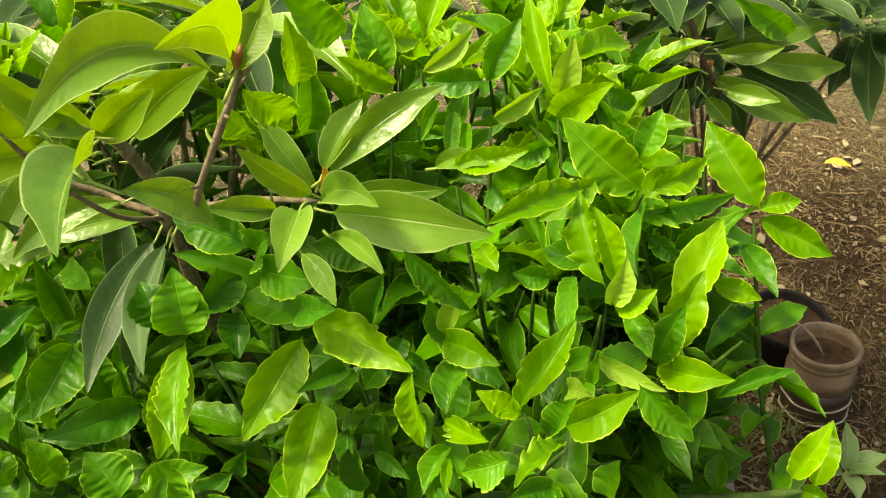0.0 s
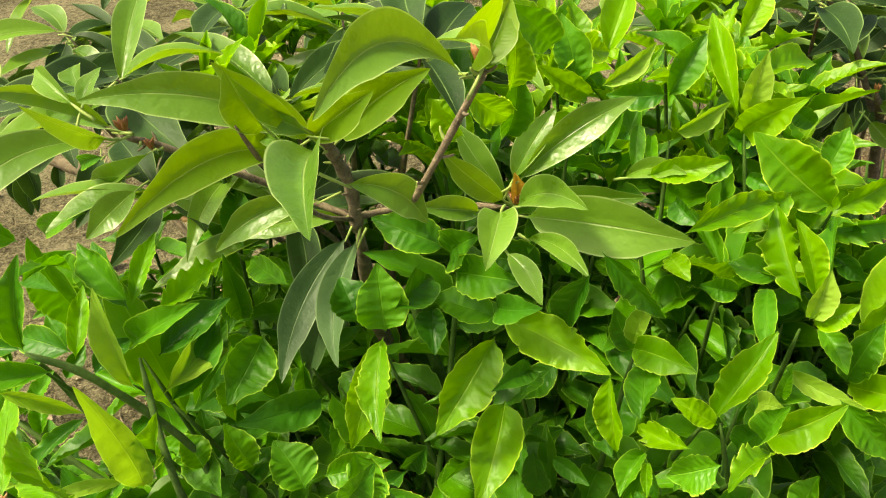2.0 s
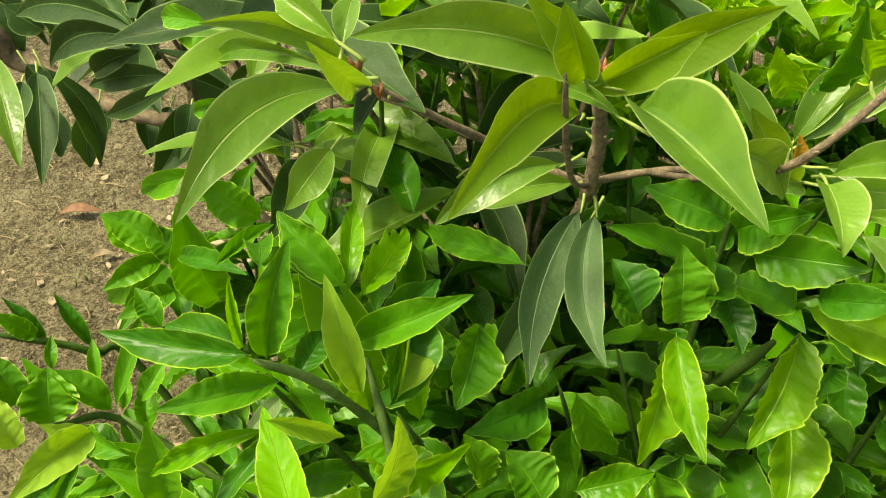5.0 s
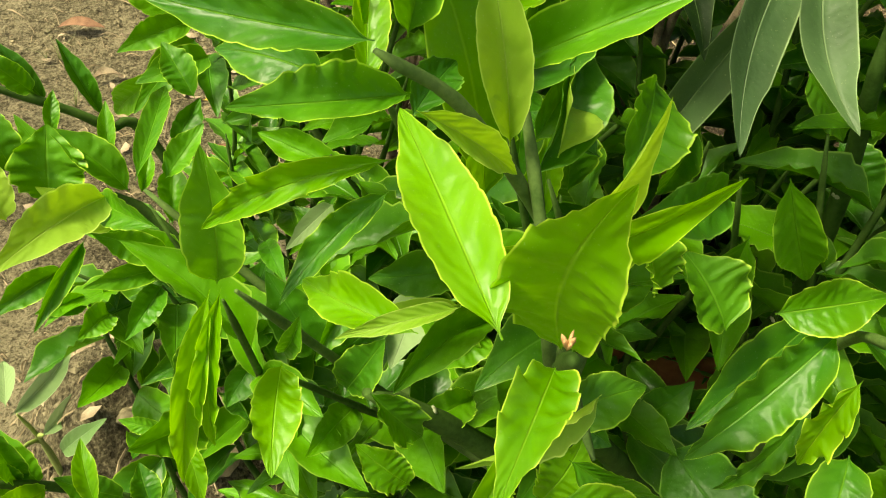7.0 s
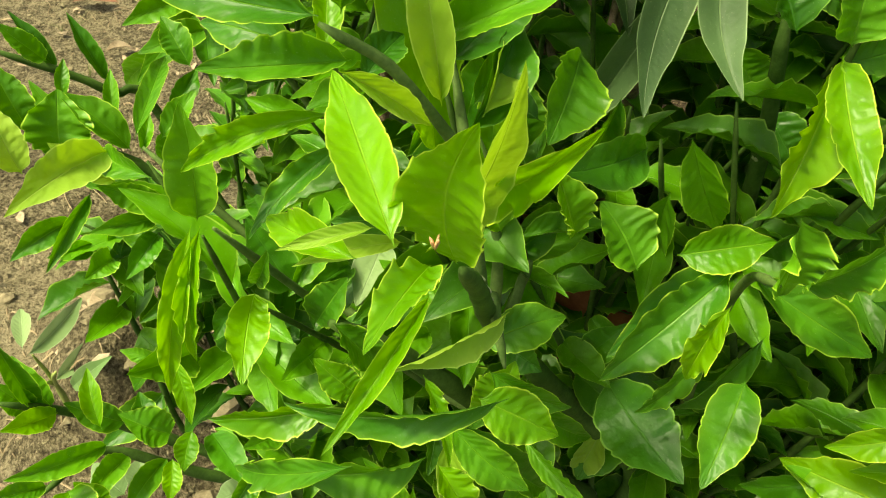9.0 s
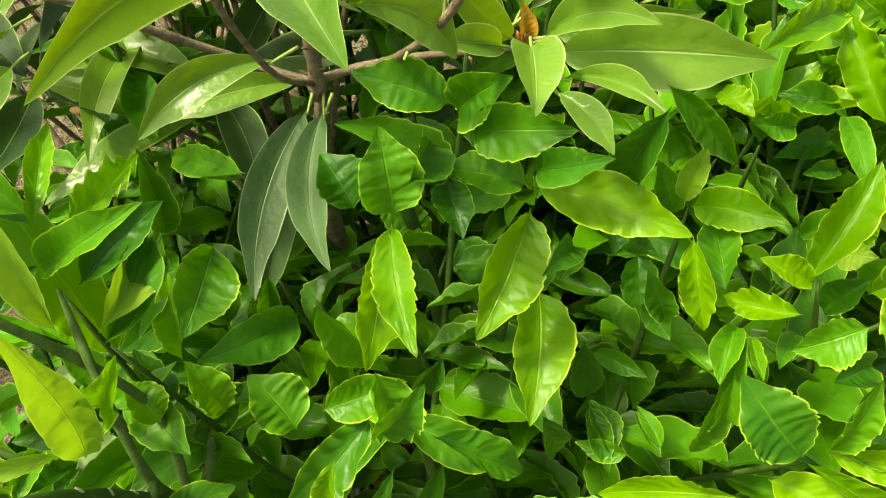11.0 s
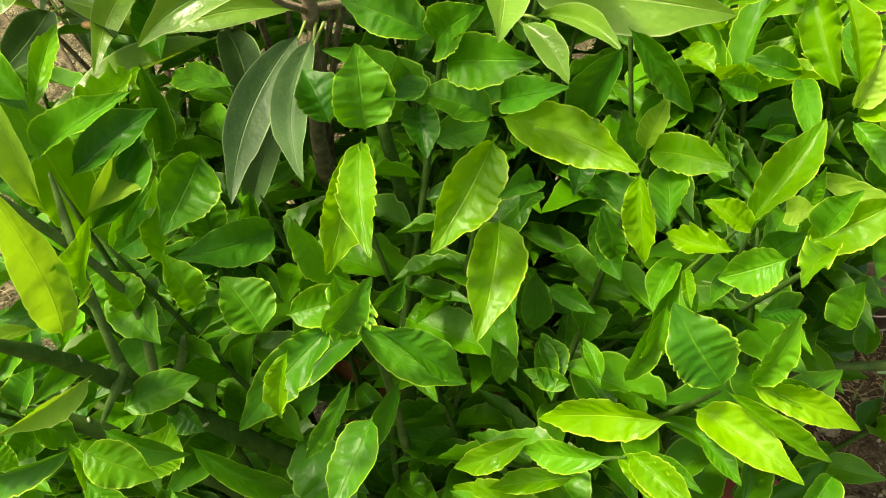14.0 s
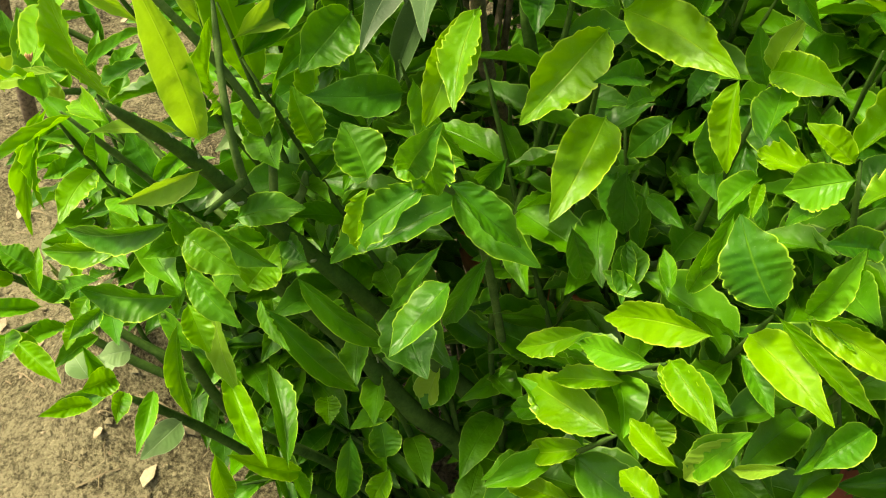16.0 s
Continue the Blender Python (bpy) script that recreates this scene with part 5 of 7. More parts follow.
leaf(shrub_front, FRESH, (-0.407, 0.342, 0.794), (-0.479, 0.336, 0.776), 0.023, -64, 26, 0.05, 0.02)
leaf(shrub_front, MATURE, (-0.356, 0.327, 0.775), (-0.425, 0.304, 0.783), 0.031, -64, 24, 0.05, 0.04)
leaf(shrub_front, FRESH_WAVY, (-0.363, 0.360, 0.804), (-0.343, 0.326, 0.766), 0.013, -8, 34, 0.05, 0.03)
leaf(shrub_front, FRESH, (-0.329, 0.370, 0.748), (-0.309, 0.391, 0.780), 0.036, 49, 8, 0.05, -0.02)
leaf(shrub_front, FRESH_WAVY, (-0.350, 0.325, 0.771), (-0.327, 0.306, 0.745), 0.025, 4, 20, 0.05, -0.01)
leaf(shrub_front, UNDER, (-0.346, 0.350, 0.758), (-0.318, 0.314, 0.682), 0.024, 27, 24, 0.05, -0.03)
leaf(shrub_front, FRESH, (-0.362, 0.323, 0.750), (-0.354, 0.295, 0.666), 0.021, -1, 26, 0.05, -0.03)
leaf(shrub_front, FRESH_WAVY, (-0.338, 0.333, 0.690), (-0.275, 0.270, 0.677), 0.027, 2, 26, 0.05, -0.03)
leaf(shrub_front, MATURE, (-0.291, 0.317, 0.588), (-0.348, 0.403, 0.610), 0.032, 18, 30, 0.05, -0.02)
leaf(shrub_front, FRESH, (-0.339, 0.482, 0.455), (-0.323, 0.449, 0.454), 0.031, -4, 10, 0.05, 0.01)
leaf(shrub_front, OLD, (-0.335, 0.476, 0.475), (-0.359, 0.516, 0.510), 0.039, 1, 14, 0.05, -0.04)
leaf(shrub_front, MATURE, (-0.350, 0.448, 0.627), (-0.353, 0.399, 0.610), 0.023, -25, 22, 0.05, 0.01)
leaf(shrub_front, FRESH, (-0.455, 0.333, 0.631), (-0.464, 0.301, 0.647), 0.028, -46, 18, 0.05, -0.01)
leaf(shrub_front, FRESH, (-0.463, 0.307, 0.623), (-0.483, 0.270, 0.646), 0.018, -44, 22, 0.05, -0.02)
leaf(shrub_front, MATURE, (-0.408, 0.322, 0.647), (-0.393, 0.267, 0.638), 0.019, -12, 26, 0.05, 0.03)
leaf(shrub_front, PALE, (-0.406, 0.338, 0.579), (-0.416, 0.289, 0.586), 0.024, -34, 16, 0.05, -0.00)
leaf(shrub_front, PALE, (-0.481, 0.384, 0.597), (-0.503, 0.365, 0.601), 0.024, -41, 12, 0.05, -0.01)
leaf(shrub_front, FRESH, (-0.502, 0.297, 0.701), (-0.456, 0.282, 0.685), 0.023, 12, 24, 0.05, -0.00)
leaf(shrub_front, MATURE, (-0.460, 0.352, 0.699), (-0.473, 0.319, 0.690), 0.021, -42, 24, 0.05, 0.02)
leaf(shrub_front, MATURE, (-0.251, 0.428, 0.456), (-0.265, 0.449, 0.495), 0.037, -4, 24, 0.05, -0.04)
leaf(shrub_front, MATURE, (-0.508, 0.346, 0.734), (-0.534, 0.343, 0.756), 0.030, -30, 24, 0.05, 0.04)
leaf(shrub_front, FRESH, (-0.436, 0.318, 0.637), (-0.423, 0.286, 0.639), 0.019, -23, 24, 0.05, -0.04)
leaf(shrub_front, FRESH, (-0.396, 0.353, 0.787), (-0.422, 0.356, 0.814), 0.020, -41, 18, 0.05, 0.02)
leaf(shrub_front, FRESH, (-0.532, 0.417, 0.705), (-0.516, 0.388, 0.671), 0.016, 3, 20, 0.05, 0.03)
leaf(shrub_front, FRESH, (-0.522, 0.399, 0.643), (-0.523, 0.373, 0.630), 0.019, -14, 16, 0.05, -0.04)
leaf(shrub_front, FRESH, (-0.537, 0.388, 0.618), (-0.534, 0.360, 0.604), 0.016, -11, 20, 0.05, 0.02)
leaf(shrub_front, MATURE, (-0.552, 0.444, 0.655), (-0.584, 0.444, 0.666), 0.012, -33, 20, 0.05, -0.01)
leaf(shrub_front, FRESH, (-0.335, 0.323, 0.845), (-0.293, 0.317, 0.828), 0.027, 38, 14, 0.05, 0.01)
leaf(shrub_front, MATURE, (-0.330, 0.345, 0.837), (-0.282, 0.343, 0.811), 0.021, 62, 20, 0.05, -0.04)
leaf(shrub_front, MATURE, (-0.346, 0.333, 0.801), (-0.300, 0.312, 0.776), 0.025, 33, 24, 0.05, -0.04)
leaf(shrub_front, WAVY_MATURE, (-0.303, 0.348, 0.771), (-0.264, 0.313, 0.763), 0.014, 51, 32, 0.05, -0.03)
leaf(shrub_front, MATURE, (-0.333, 0.379, 0.811), (-0.286, 0.402, 0.815), 0.027, 31, 18, 0.05, 0.04)
leaf(shrub, OLD, (-0.234, 0.450, 0.686), (-0.185, 0.375, 0.684), 0.049, 34, 10, 0.05, -0.02)
leaf(shrub, MATURE, (-0.173, 0.395, 0.781), (-0.199, 0.335, 0.754), 0.032, 11, 10, 0.05, 0.02)
leaf(shrub_front, OLD, (-0.317, 0.414, 0.765), (-0.291, 0.400, 0.760), 0.022, 37, 18, 0.05, 0.03)
leaf(shrub_front, MATURE, (-0.655, 0.422, 0.607), (-0.675, 0.420, 0.642), 0.026, -35, 24, 0.05, 0.01)
leaf(shrub_front, FRESH, (-0.638, 0.424, 0.601), (-0.656, 0.384, 0.637), 0.021, -48, 24, 0.05, 0.02)
leaf(shrub_front, MATURE, (-0.596, 0.439, 0.569), (-0.636, 0.431, 0.604), 0.026, -34, 26, 0.05, 0.02)
leaf(shrub_front, FRESH, (-0.600, 0.413, 0.604), (-0.617, 0.448, 0.631), 0.018, 5, 26, 0.05, 0.04)
leaf(shrub_front, MATURE, (-0.571, 0.427, 0.578), (-0.585, 0.452, 0.597), 0.026, -1, 24, 0.05, 0.02)
leaf(shrub_front, MATURE, (-0.593, 0.405, 0.597), (-0.638, 0.350, 0.636), 0.024, -37, 26, 0.05, 0.03)
leaf(shrub_front, MATURE, (-0.566, 0.431, 0.532), (-0.584, 0.377, 0.535), 0.027, -23, 24, 0.05, -0.04)
leaf(shrub_front, MATURE, (-0.627, 0.369, 0.593), (-0.654, 0.342, 0.616), 0.021, -36, 24, 0.05, -0.00)
leaf(shrub_front, FRESH, (-0.614, 0.369, 0.587), (-0.595, 0.338, 0.590), 0.037, -6, 24, 0.05, 0.04)
leaf(shrub_front, FRESH, (-0.594, 0.373, 0.559), (-0.611, 0.375, 0.589), 0.026, -26, 22, 0.05, 0.01)
leaf(shrub_front, PALE, (-0.634, 0.453, 0.402), (-0.667, 0.472, 0.422), 0.033, -12, 14, 0.05, 0.03)
leaf(shrub_front, PALE, (-0.626, 0.459, 0.403), (-0.627, 0.486, 0.416), 0.027, 15, 14, 0.05, -0.03)
leaf(shrub_front, MATURE, (-0.574, 0.426, 0.555), (-0.568, 0.457, 0.570), 0.022, 20, 24, 0.05, -0.00)
leaf(shrub_front, MATURE, (-0.566, 0.530, 0.729), (-0.604, 0.515, 0.761), 0.027, -53, 22, 0.05, -0.02)
leaf(shrub_front, MATURE, (-0.569, 0.524, 0.724), (-0.606, 0.490, 0.738), 0.019, -48, 22, 0.05, 0.00)
leaf(shrub_front, OLD, (-0.568, 0.516, 0.716), (-0.580, 0.473, 0.711), 0.023, -30, 22, 0.05, 0.01)
leaf(shrub_front, MATURE, (-0.661, 0.566, 0.662), (-0.692, 0.515, 0.664), 0.028, -44, 24, 0.05, -0.04)
leaf(shrub_front, MATURE, (-0.638, 0.543, 0.658), (-0.661, 0.514, 0.674), 0.022, -50, 24, 0.05, -0.02)
leaf(shrub_front, MATURE, (-0.609, 0.517, 0.679), (-0.619, 0.488, 0.687), 0.025, -41, 24, 0.05, -0.02)
leaf(shrub_front, MATURE, (-0.625, 0.563, 0.670), (-0.618, 0.543, 0.650), 0.015, -6, 24, 0.05, -0.03)
leaf(shrub_front, MATURE, (-0.523, 0.466, 0.740), (-0.539, 0.440, 0.724), 0.021, -32, 22, 0.05, 0.02)
leaf(shrub_front, OLD, (-0.501, 0.481, 0.693), (-0.516, 0.454, 0.676), 0.023, -26, 20, 0.05, -0.03)
leaf(shrub_front, OLD, (-0.452, 0.453, 0.689), (-0.485, 0.472, 0.683), 0.022, -32, 18, 0.05, 0.01)
leaf(sapling, GLOW, (-0.096, 0.443, 1.184), (-0.080, 0.464, 1.220), 0.021, 46, 20, 0.05, 0.01)
leaf(sapling, GLOW, (-0.234, 0.551, 1.080), (-0.177, 0.530, 1.131), 0.032, 94, 20, 0.05, 0.02)
leaf(sapling, GLOW, (-0.232, 0.552, 1.081), (-0.281, 0.532, 1.136), 0.026, -57, 22, 0.05, 0.02)
leaf(sapling, SAPODILLA, (-0.089, 0.587, 1.007), (-0.132, 0.604, 1.067), 0.023, -45, 22, 0.05, 0.04)
leaf(shrub_back, YOUNG, (-0.123, 0.686, 1.003), (-0.164, 0.697, 1.039), 0.041, -51, 22, 0.05, 0.02)
leaf(shrub_back, MATURE, (-0.136, 0.731, 0.983), (-0.145, 0.821, 1.051), 0.033, 6, 28, 0.05, 0.03)
leaf(shrub_back, OLD, (-0.111, 0.708, 0.957), (-0.129, 0.807, 1.015), 0.033, 0, 24, 0.05, -0.04)
leaf(shrub_front, MATURE, (-0.292, 0.524, 0.908), (-0.309, 0.461, 0.889), 0.043, -36, 18, 0.05, -0.00)
leaf(shrub_front, OLD, (-0.243, 0.502, 0.860), (-0.302, 0.452, 0.877), 0.032, -47, 20, 0.05, 0.04)
leaf(shrub_front, MATURE, (-0.351, 0.492, 0.886), (-0.327, 0.537, 0.913), 0.030, 44, 22, 0.05, 0.01)
leaf(shrub_front, FRESH, (-0.287, 0.431, 0.852), (-0.304, 0.437, 0.895), 0.028, -27, 22, 0.05, 0.03)
leaf(shrub_front, MATURE, (-0.247, 0.429, 0.830), (-0.274, 0.451, 0.861), 0.039, -12, 20, 0.05, -0.03)
leaf(shrub_front, FRESH, (-0.229, 0.428, 0.848), (-0.175, 0.436, 0.859), 0.029, 41, 20, 0.05, -0.00)
leaf(shrub_front, FRESH, (-0.328, 0.431, 0.848), (-0.347, 0.445, 0.872), 0.030, -10, 20, 0.05, -0.02)
leaf(shrub, MATURE, (-0.060, 0.688, 0.861), (-0.122, 0.681, 0.879), 0.044, -59, 18, 0.05, 0.00)
leaf(shrub, MATURE, (-0.183, 0.600, 0.871), (-0.146, 0.592, 0.828), 0.032, 53, 18, 0.05, 0.01)
leaf(shrub, OLD, (-0.122, 0.639, 0.791), (-0.090, 0.607, 0.758), 0.040, 33, 16, 0.05, -0.04)
leaf(shrub, MATURE, (-0.044, 0.613, 0.801), (-0.076, 0.605, 0.758), 0.029, -47, 16, 0.05, -0.02)
leaf(shrub, OLD, (0.015, 0.582, 0.811), (0.014, 0.536, 0.765), 0.033, 11, 18, 0.05, -0.02)
leaf(shrub, MATURE, (-0.003, 0.607, 0.834), (0.061, 0.542, 0.816), 0.032, 43, 18, 0.05, 0.03)
leaf(shrub, MATURE, (-0.048, 0.513, 0.732), (-0.055, 0.561, 0.773), 0.023, -12, 20, 0.05, 0.02)
leaf(shrub, MATURE, (-0.184, 0.427, 0.838), (-0.109, 0.397, 0.814), 0.034, 34, 22, 0.05, -0.03)
leaf(shrub_front, MATURE, (-0.687, 0.644, 0.760), (-0.714, 0.636, 0.798), 0.023, -51, 24, 0.05, 0.01)
leaf(shrub_front, OLD, (-0.651, 0.663, 0.728), (-0.677, 0.677, 0.784), 0.021, -13, 28, 0.05, 0.02)
leaf(shrub_front, OLD, (-0.687, 0.656, 0.742), (-0.715, 0.661, 0.792), 0.018, -24, 28, 0.05, 0.02)
leaf(shrub_front, MATURE, (-0.665, 0.613, 0.750), (-0.668, 0.636, 0.771), 0.013, 16, 28, 0.05, 0.04)
leaf(shrub_front, WAVY_MATURE, (-0.653, 0.564, 0.734), (-0.653, 0.589, 0.780), 0.049, 23, 14, 0.05, 0.02)
leaf(shrub_front, MATURE, (-0.675, 0.572, 0.752), (-0.696, 0.587, 0.803), 0.034, -13, 22, 0.05, 0.03)
leaf(shrub_front, MATURE, (-0.607, 0.585, 0.729), (-0.653, 0.587, 0.778), 0.028, -36, 24, 0.05, -0.04)
leaf(shrub_front, MATURE, (-0.572, 0.562, 0.725), (-0.577, 0.597, 0.752), 0.028, 12, 26, 0.05, -0.00)
leaf(shrub_front, UNDER, (-0.658, 0.520, 0.759), (-0.675, 0.539, 0.809), 0.027, -2, 22, 0.05, 0.04)
leaf(shrub_front, UNDER, (-0.593, 0.523, 0.757), (-0.630, 0.517, 0.795), 0.027, -38, 22, 0.05, 0.01)
leaf(shrub_front, MATURE, (-0.628, 0.614, 0.733), (-0.636, 0.643, 0.760), 0.015, 9, 28, 0.05, 0.03)
leaf(shrub_front, MATURE, (-0.600, 0.587, 0.727), (-0.598, 0.612, 0.746), 0.017, 20, 28, 0.05, -0.03)
leaf(shrub_front, MATURE, (-0.656, 0.600, 0.709), (-0.688, 0.614, 0.764), 0.026, -23, 22, 0.05, -0.00)
leaf(shrub_front, OLD, (-0.606, 0.676, 0.693), (-0.590, 0.710, 0.717), 0.022, 31, 22, 0.05, -0.02)
leaf(shrub_front, MATURE, (-0.578, 0.663, 0.754), (-0.604, 0.685, 0.785), 0.028, -19, 20, 0.05, 0.00)
leaf(shrub_front, MATURE, (-0.581, 0.720, 0.751), (-0.624, 0.674, 0.754), 0.032, -44, 20, 0.05, 0.01)
leaf(shrub_front, MATURE, (-0.608, 0.789, 0.744), (-0.671, 0.796, 0.782), 0.038, -42, 16, 0.05, -0.04)
leaf(shrub_front, MATURE, (-0.611, 0.783, 0.738), (-0.659, 0.730, 0.737), 0.029, -46, 18, 0.05, -0.02)
leaf(shrub_front, MATURE, (-0.586, 0.782, 0.728), (-0.635, 0.800, 0.768), 0.032, -35, 18, 0.05, -0.02)
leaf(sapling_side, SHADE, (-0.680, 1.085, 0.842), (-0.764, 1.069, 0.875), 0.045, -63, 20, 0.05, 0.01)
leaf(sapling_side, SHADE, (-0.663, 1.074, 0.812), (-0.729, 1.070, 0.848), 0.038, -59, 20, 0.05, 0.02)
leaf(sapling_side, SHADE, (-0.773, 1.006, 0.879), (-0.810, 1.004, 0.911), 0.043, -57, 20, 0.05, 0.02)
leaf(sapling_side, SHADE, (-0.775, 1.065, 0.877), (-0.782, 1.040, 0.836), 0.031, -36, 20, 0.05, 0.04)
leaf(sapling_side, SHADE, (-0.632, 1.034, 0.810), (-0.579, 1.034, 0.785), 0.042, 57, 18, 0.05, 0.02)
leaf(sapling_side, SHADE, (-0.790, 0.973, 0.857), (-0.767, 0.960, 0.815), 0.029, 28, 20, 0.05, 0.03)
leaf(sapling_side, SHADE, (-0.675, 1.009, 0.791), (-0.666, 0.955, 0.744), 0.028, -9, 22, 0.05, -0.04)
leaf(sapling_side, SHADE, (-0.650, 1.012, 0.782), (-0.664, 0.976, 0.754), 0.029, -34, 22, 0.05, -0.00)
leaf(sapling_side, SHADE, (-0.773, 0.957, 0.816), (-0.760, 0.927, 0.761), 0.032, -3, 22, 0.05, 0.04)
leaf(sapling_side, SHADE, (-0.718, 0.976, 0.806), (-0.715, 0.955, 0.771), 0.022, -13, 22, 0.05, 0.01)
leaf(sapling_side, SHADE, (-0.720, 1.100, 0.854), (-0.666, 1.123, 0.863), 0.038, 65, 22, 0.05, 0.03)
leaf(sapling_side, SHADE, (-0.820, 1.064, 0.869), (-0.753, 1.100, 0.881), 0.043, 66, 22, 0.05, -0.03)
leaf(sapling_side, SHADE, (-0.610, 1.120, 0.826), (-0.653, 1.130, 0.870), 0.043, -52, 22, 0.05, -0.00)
leaf(shrub_low, MATURE, (-0.623, 0.991, 0.897), (-0.542, 0.981, 0.882), 0.046, 59, 18, 0.05, -0.02)

# ---- woody and fleshy stems ----
stem(sapling, ((-0.185, 0.785, 0.47), (-0.20, 0.75, 0.60), (-0.225, 0.66, 0.80), (-0.217, 0.595, 0.975)), 0.011, 0.0055, mat_bark, "trunk", 0.12, 10)
stem(sapling, ((-0.217, 0.592, 0.97), (-0.216, 0.582, 1.02), (-0.222, 0.566, 1.06), (-0.226, 0.555, 1.085)), 0.0052, 0.0042, mat_bark, "branch", 0.25, 10)
stem(sapling, ((-0.219, 0.585, 0.985), (-0.236, 0.548, 1.015), (-0.25, 0.51, 1.07), (-0.26, 0.479, 1.131)), 0.0021, 0.0018, mat_bark, "cut_twig", 0.10, 8, "dry cut-off side twig")
stem(sapling, ((-0.217, 0.593, 0.982), (-0.182, 0.596, 0.989), (-0.136, 0.598, 0.992), (-0.088, 0.585, 0.998)), 0.0030, 0.0024, mat_bark, "branch", 0.12)
stem(sapling, ((-0.175, 0.596, 0.99), (-0.16, 0.52, 1.04), (-0.139, 0.455, 1.098), (-0.10, 0.439, 1.177), (-0.095, 0.437, 1.19)), 0.0023, 0.0021, mat_bark, "branch", 0.14)
stem(sapling, ((-0.217, 0.597, 0.978), (-0.25, 0.600, 0.990), (-0.271, 0.605, 0.998), (-0.326, 0.578, 1.043), (-0.359, 0.562, 1.07), (-0.374, 0.547, 1.084)), 0.0030, 0.0026, mat_bark, "branch", 0.12)
stem(sapling, ((-0.300, 0.590, 1.02), (-0.345, 0.66, 1.0), (-0.40, 0.72, 0.98)), 0.0024, 0.0020, mat_bark, "branch", 0.12)
stem(sapling_side, ((-1.34, 1.16, 0.09), (-1.24, 1.13, 0.50), (-0.878, 1.004, 0.864), (-0.817, 1.003, 0.845), (-0.774, 0.992, 0.833), (-0.726, 0.977, 0.812), (-0.682, 0.963, 0.801), (-0.637, 0.953, 0.799), (-0.595, 0.956, 0.803)), 0.0150, 0.0070, mat_bark, "bough", 0.06, 12)
stem(sapling_side, ((-0.45, 1.10, 0.09), (-0.46, 1.08, 0.30), (-0.46, 1.06, 0.62)), 0.0110, 0.0080, mat_bark, "trunk", 0.05, 10)
stem(sapling_side, ((-0.606, 0.953, 0.803), (-0.613, 0.981, 0.831), (-0.635, 1.022, 0.852)), 0.0050, 0.0030, mat_bark, "branch", 0.1)
stem(sapling_back, ((0.40, 1.15, 0.09), (0.42, 1.12, 0.5), (0.36, 1.02, 0.82), (0.31, 0.93, 0.925)), 0.011, 0.004, mat_bark, "trunk", 0.05)
stem(sapling_back, ((0.37, 1.03, 0.80), (0.30, 1.0, 0.95), (0.24, 0.96, 1.03)), 0.0045, 0.003, mat_bark, "branch", 0.12)


def stubs(plant, points, r, count):
    """Stalk stubs and scars left along a leafy twig."""
    line = smooth_path(points, 8)
    for k in range(count):
        i = 1 + int((len(line) - 3) * (k + 0.5) / count)
        along = (line[i + 1] - line[i]).normalized()
        out = Matrix.Rotation(2.4 * k, 3, along) @ along.orthogonal().normalized()
        a = line[i] + out * r * 0.7
        stem(plant, (a, a + out * 0.004 + along * 0.002, a + out * 0.007 + along * 0.005), 0.0013, 0.0008, mat_bark if k % 3 else mat_petiole, "leaf_stub", 0.0, 6)


stubs(sapling, ((-0.217, 0.592, 0.97), (-0.216, 0.582, 1.02), (-0.222, 0.566, 1.06), (-0.226, 0.555, 1.085)), 0.0040, 16)
stubs(sapling, ((-0.16, 0.52, 1.04), (-0.139, 0.455, 1.098), (-0.10, 0.439, 1.177), (-0.095, 0.437, 1.19)), 0.0023, 12)
stubs(sapling, ((-0.326, 0.578, 1.043), (-0.359, 0.562, 1.07), (-0.374, 0.547, 1.084)), 0.0027, 8)


def bud(plant, place, size, material=mat_bud, label="rust-brown bud scales"):
    """A rusty whorl of bud scales at a twig's end."""
    bm = bmesh.new()
    for k in range(5):
        a = k * 1.257 + dice.uniform(-0.3, 0.3)
        m = Matrix.Translation(place) @ Matrix.Rotation(a, 4, "Z") @ Matrix.Rotation(dice.uniform(0.2, 0.6), 4, "Y") @ Matrix.Translation((0, 0, size * 0.7)) @ Matrix.Diagonal((0.28, 0.20, 1.0, 1))
        bmesh.ops.create_icosphere(bm, subdivisions=1, radius=size, matrix=m)
    return part("bud", bm, material, plant, label)


for spot, size in (((-0.226, 0.552, 1.088), 0.008), ((-0.096, 0.437, 1.19), 0.009), ((-0.083, 0.582, 1.004), 0.007), ((-0.372, 0.545, 1.09), 0.008), ((0.31, 0.93, 0.925), 0.007), ((-0.36, 0.555, 1.07), 0.006)):
    bud(sapling if spot[0] < 0.2 else sapling_back, spot, size)

bud(shrub_front, (-0.363, 0.280, 1.000), 0.0030, mat_chip, "tan bud scales")

# the leaning stems of the front shrub, with the scars of fallen leaves
def scarred(plant, points, r0, r1, sides, label):
    body = stem(plant, points, r0, r1, mat_old_stem, "stem", 0.10, sides, label)
    line = smooth_path(points, 5)
    for i in range(6, len(line) - 3, 2):
        along = (line[i + 1] - line[i - 1]).normalized()
        out = along.cross(Vector((dice.uniform(-1, 1), dice.uniform(-1, 1), dice.uniform(-1, 1)))).normalized()
        r = r0 + (r1 - r0) * i / (len(line) - 1)
        at = line[i] + out * r * 0.98
        bm = bmesh.new()
        m = Matrix.Translation(at) @ out.to_track_quat("Z", "Y").to_matrix().to_4x4() @ Matrix.Diagonal((0.0034, 0.0022, 0.0010, 1))
        bmesh.ops.create_icosphere(bm, subdivisions=1, radius=1.0, matrix=m)
        part("leaf_scar", bm, mat_scar, body, "pale dry leaf scar")
    return body


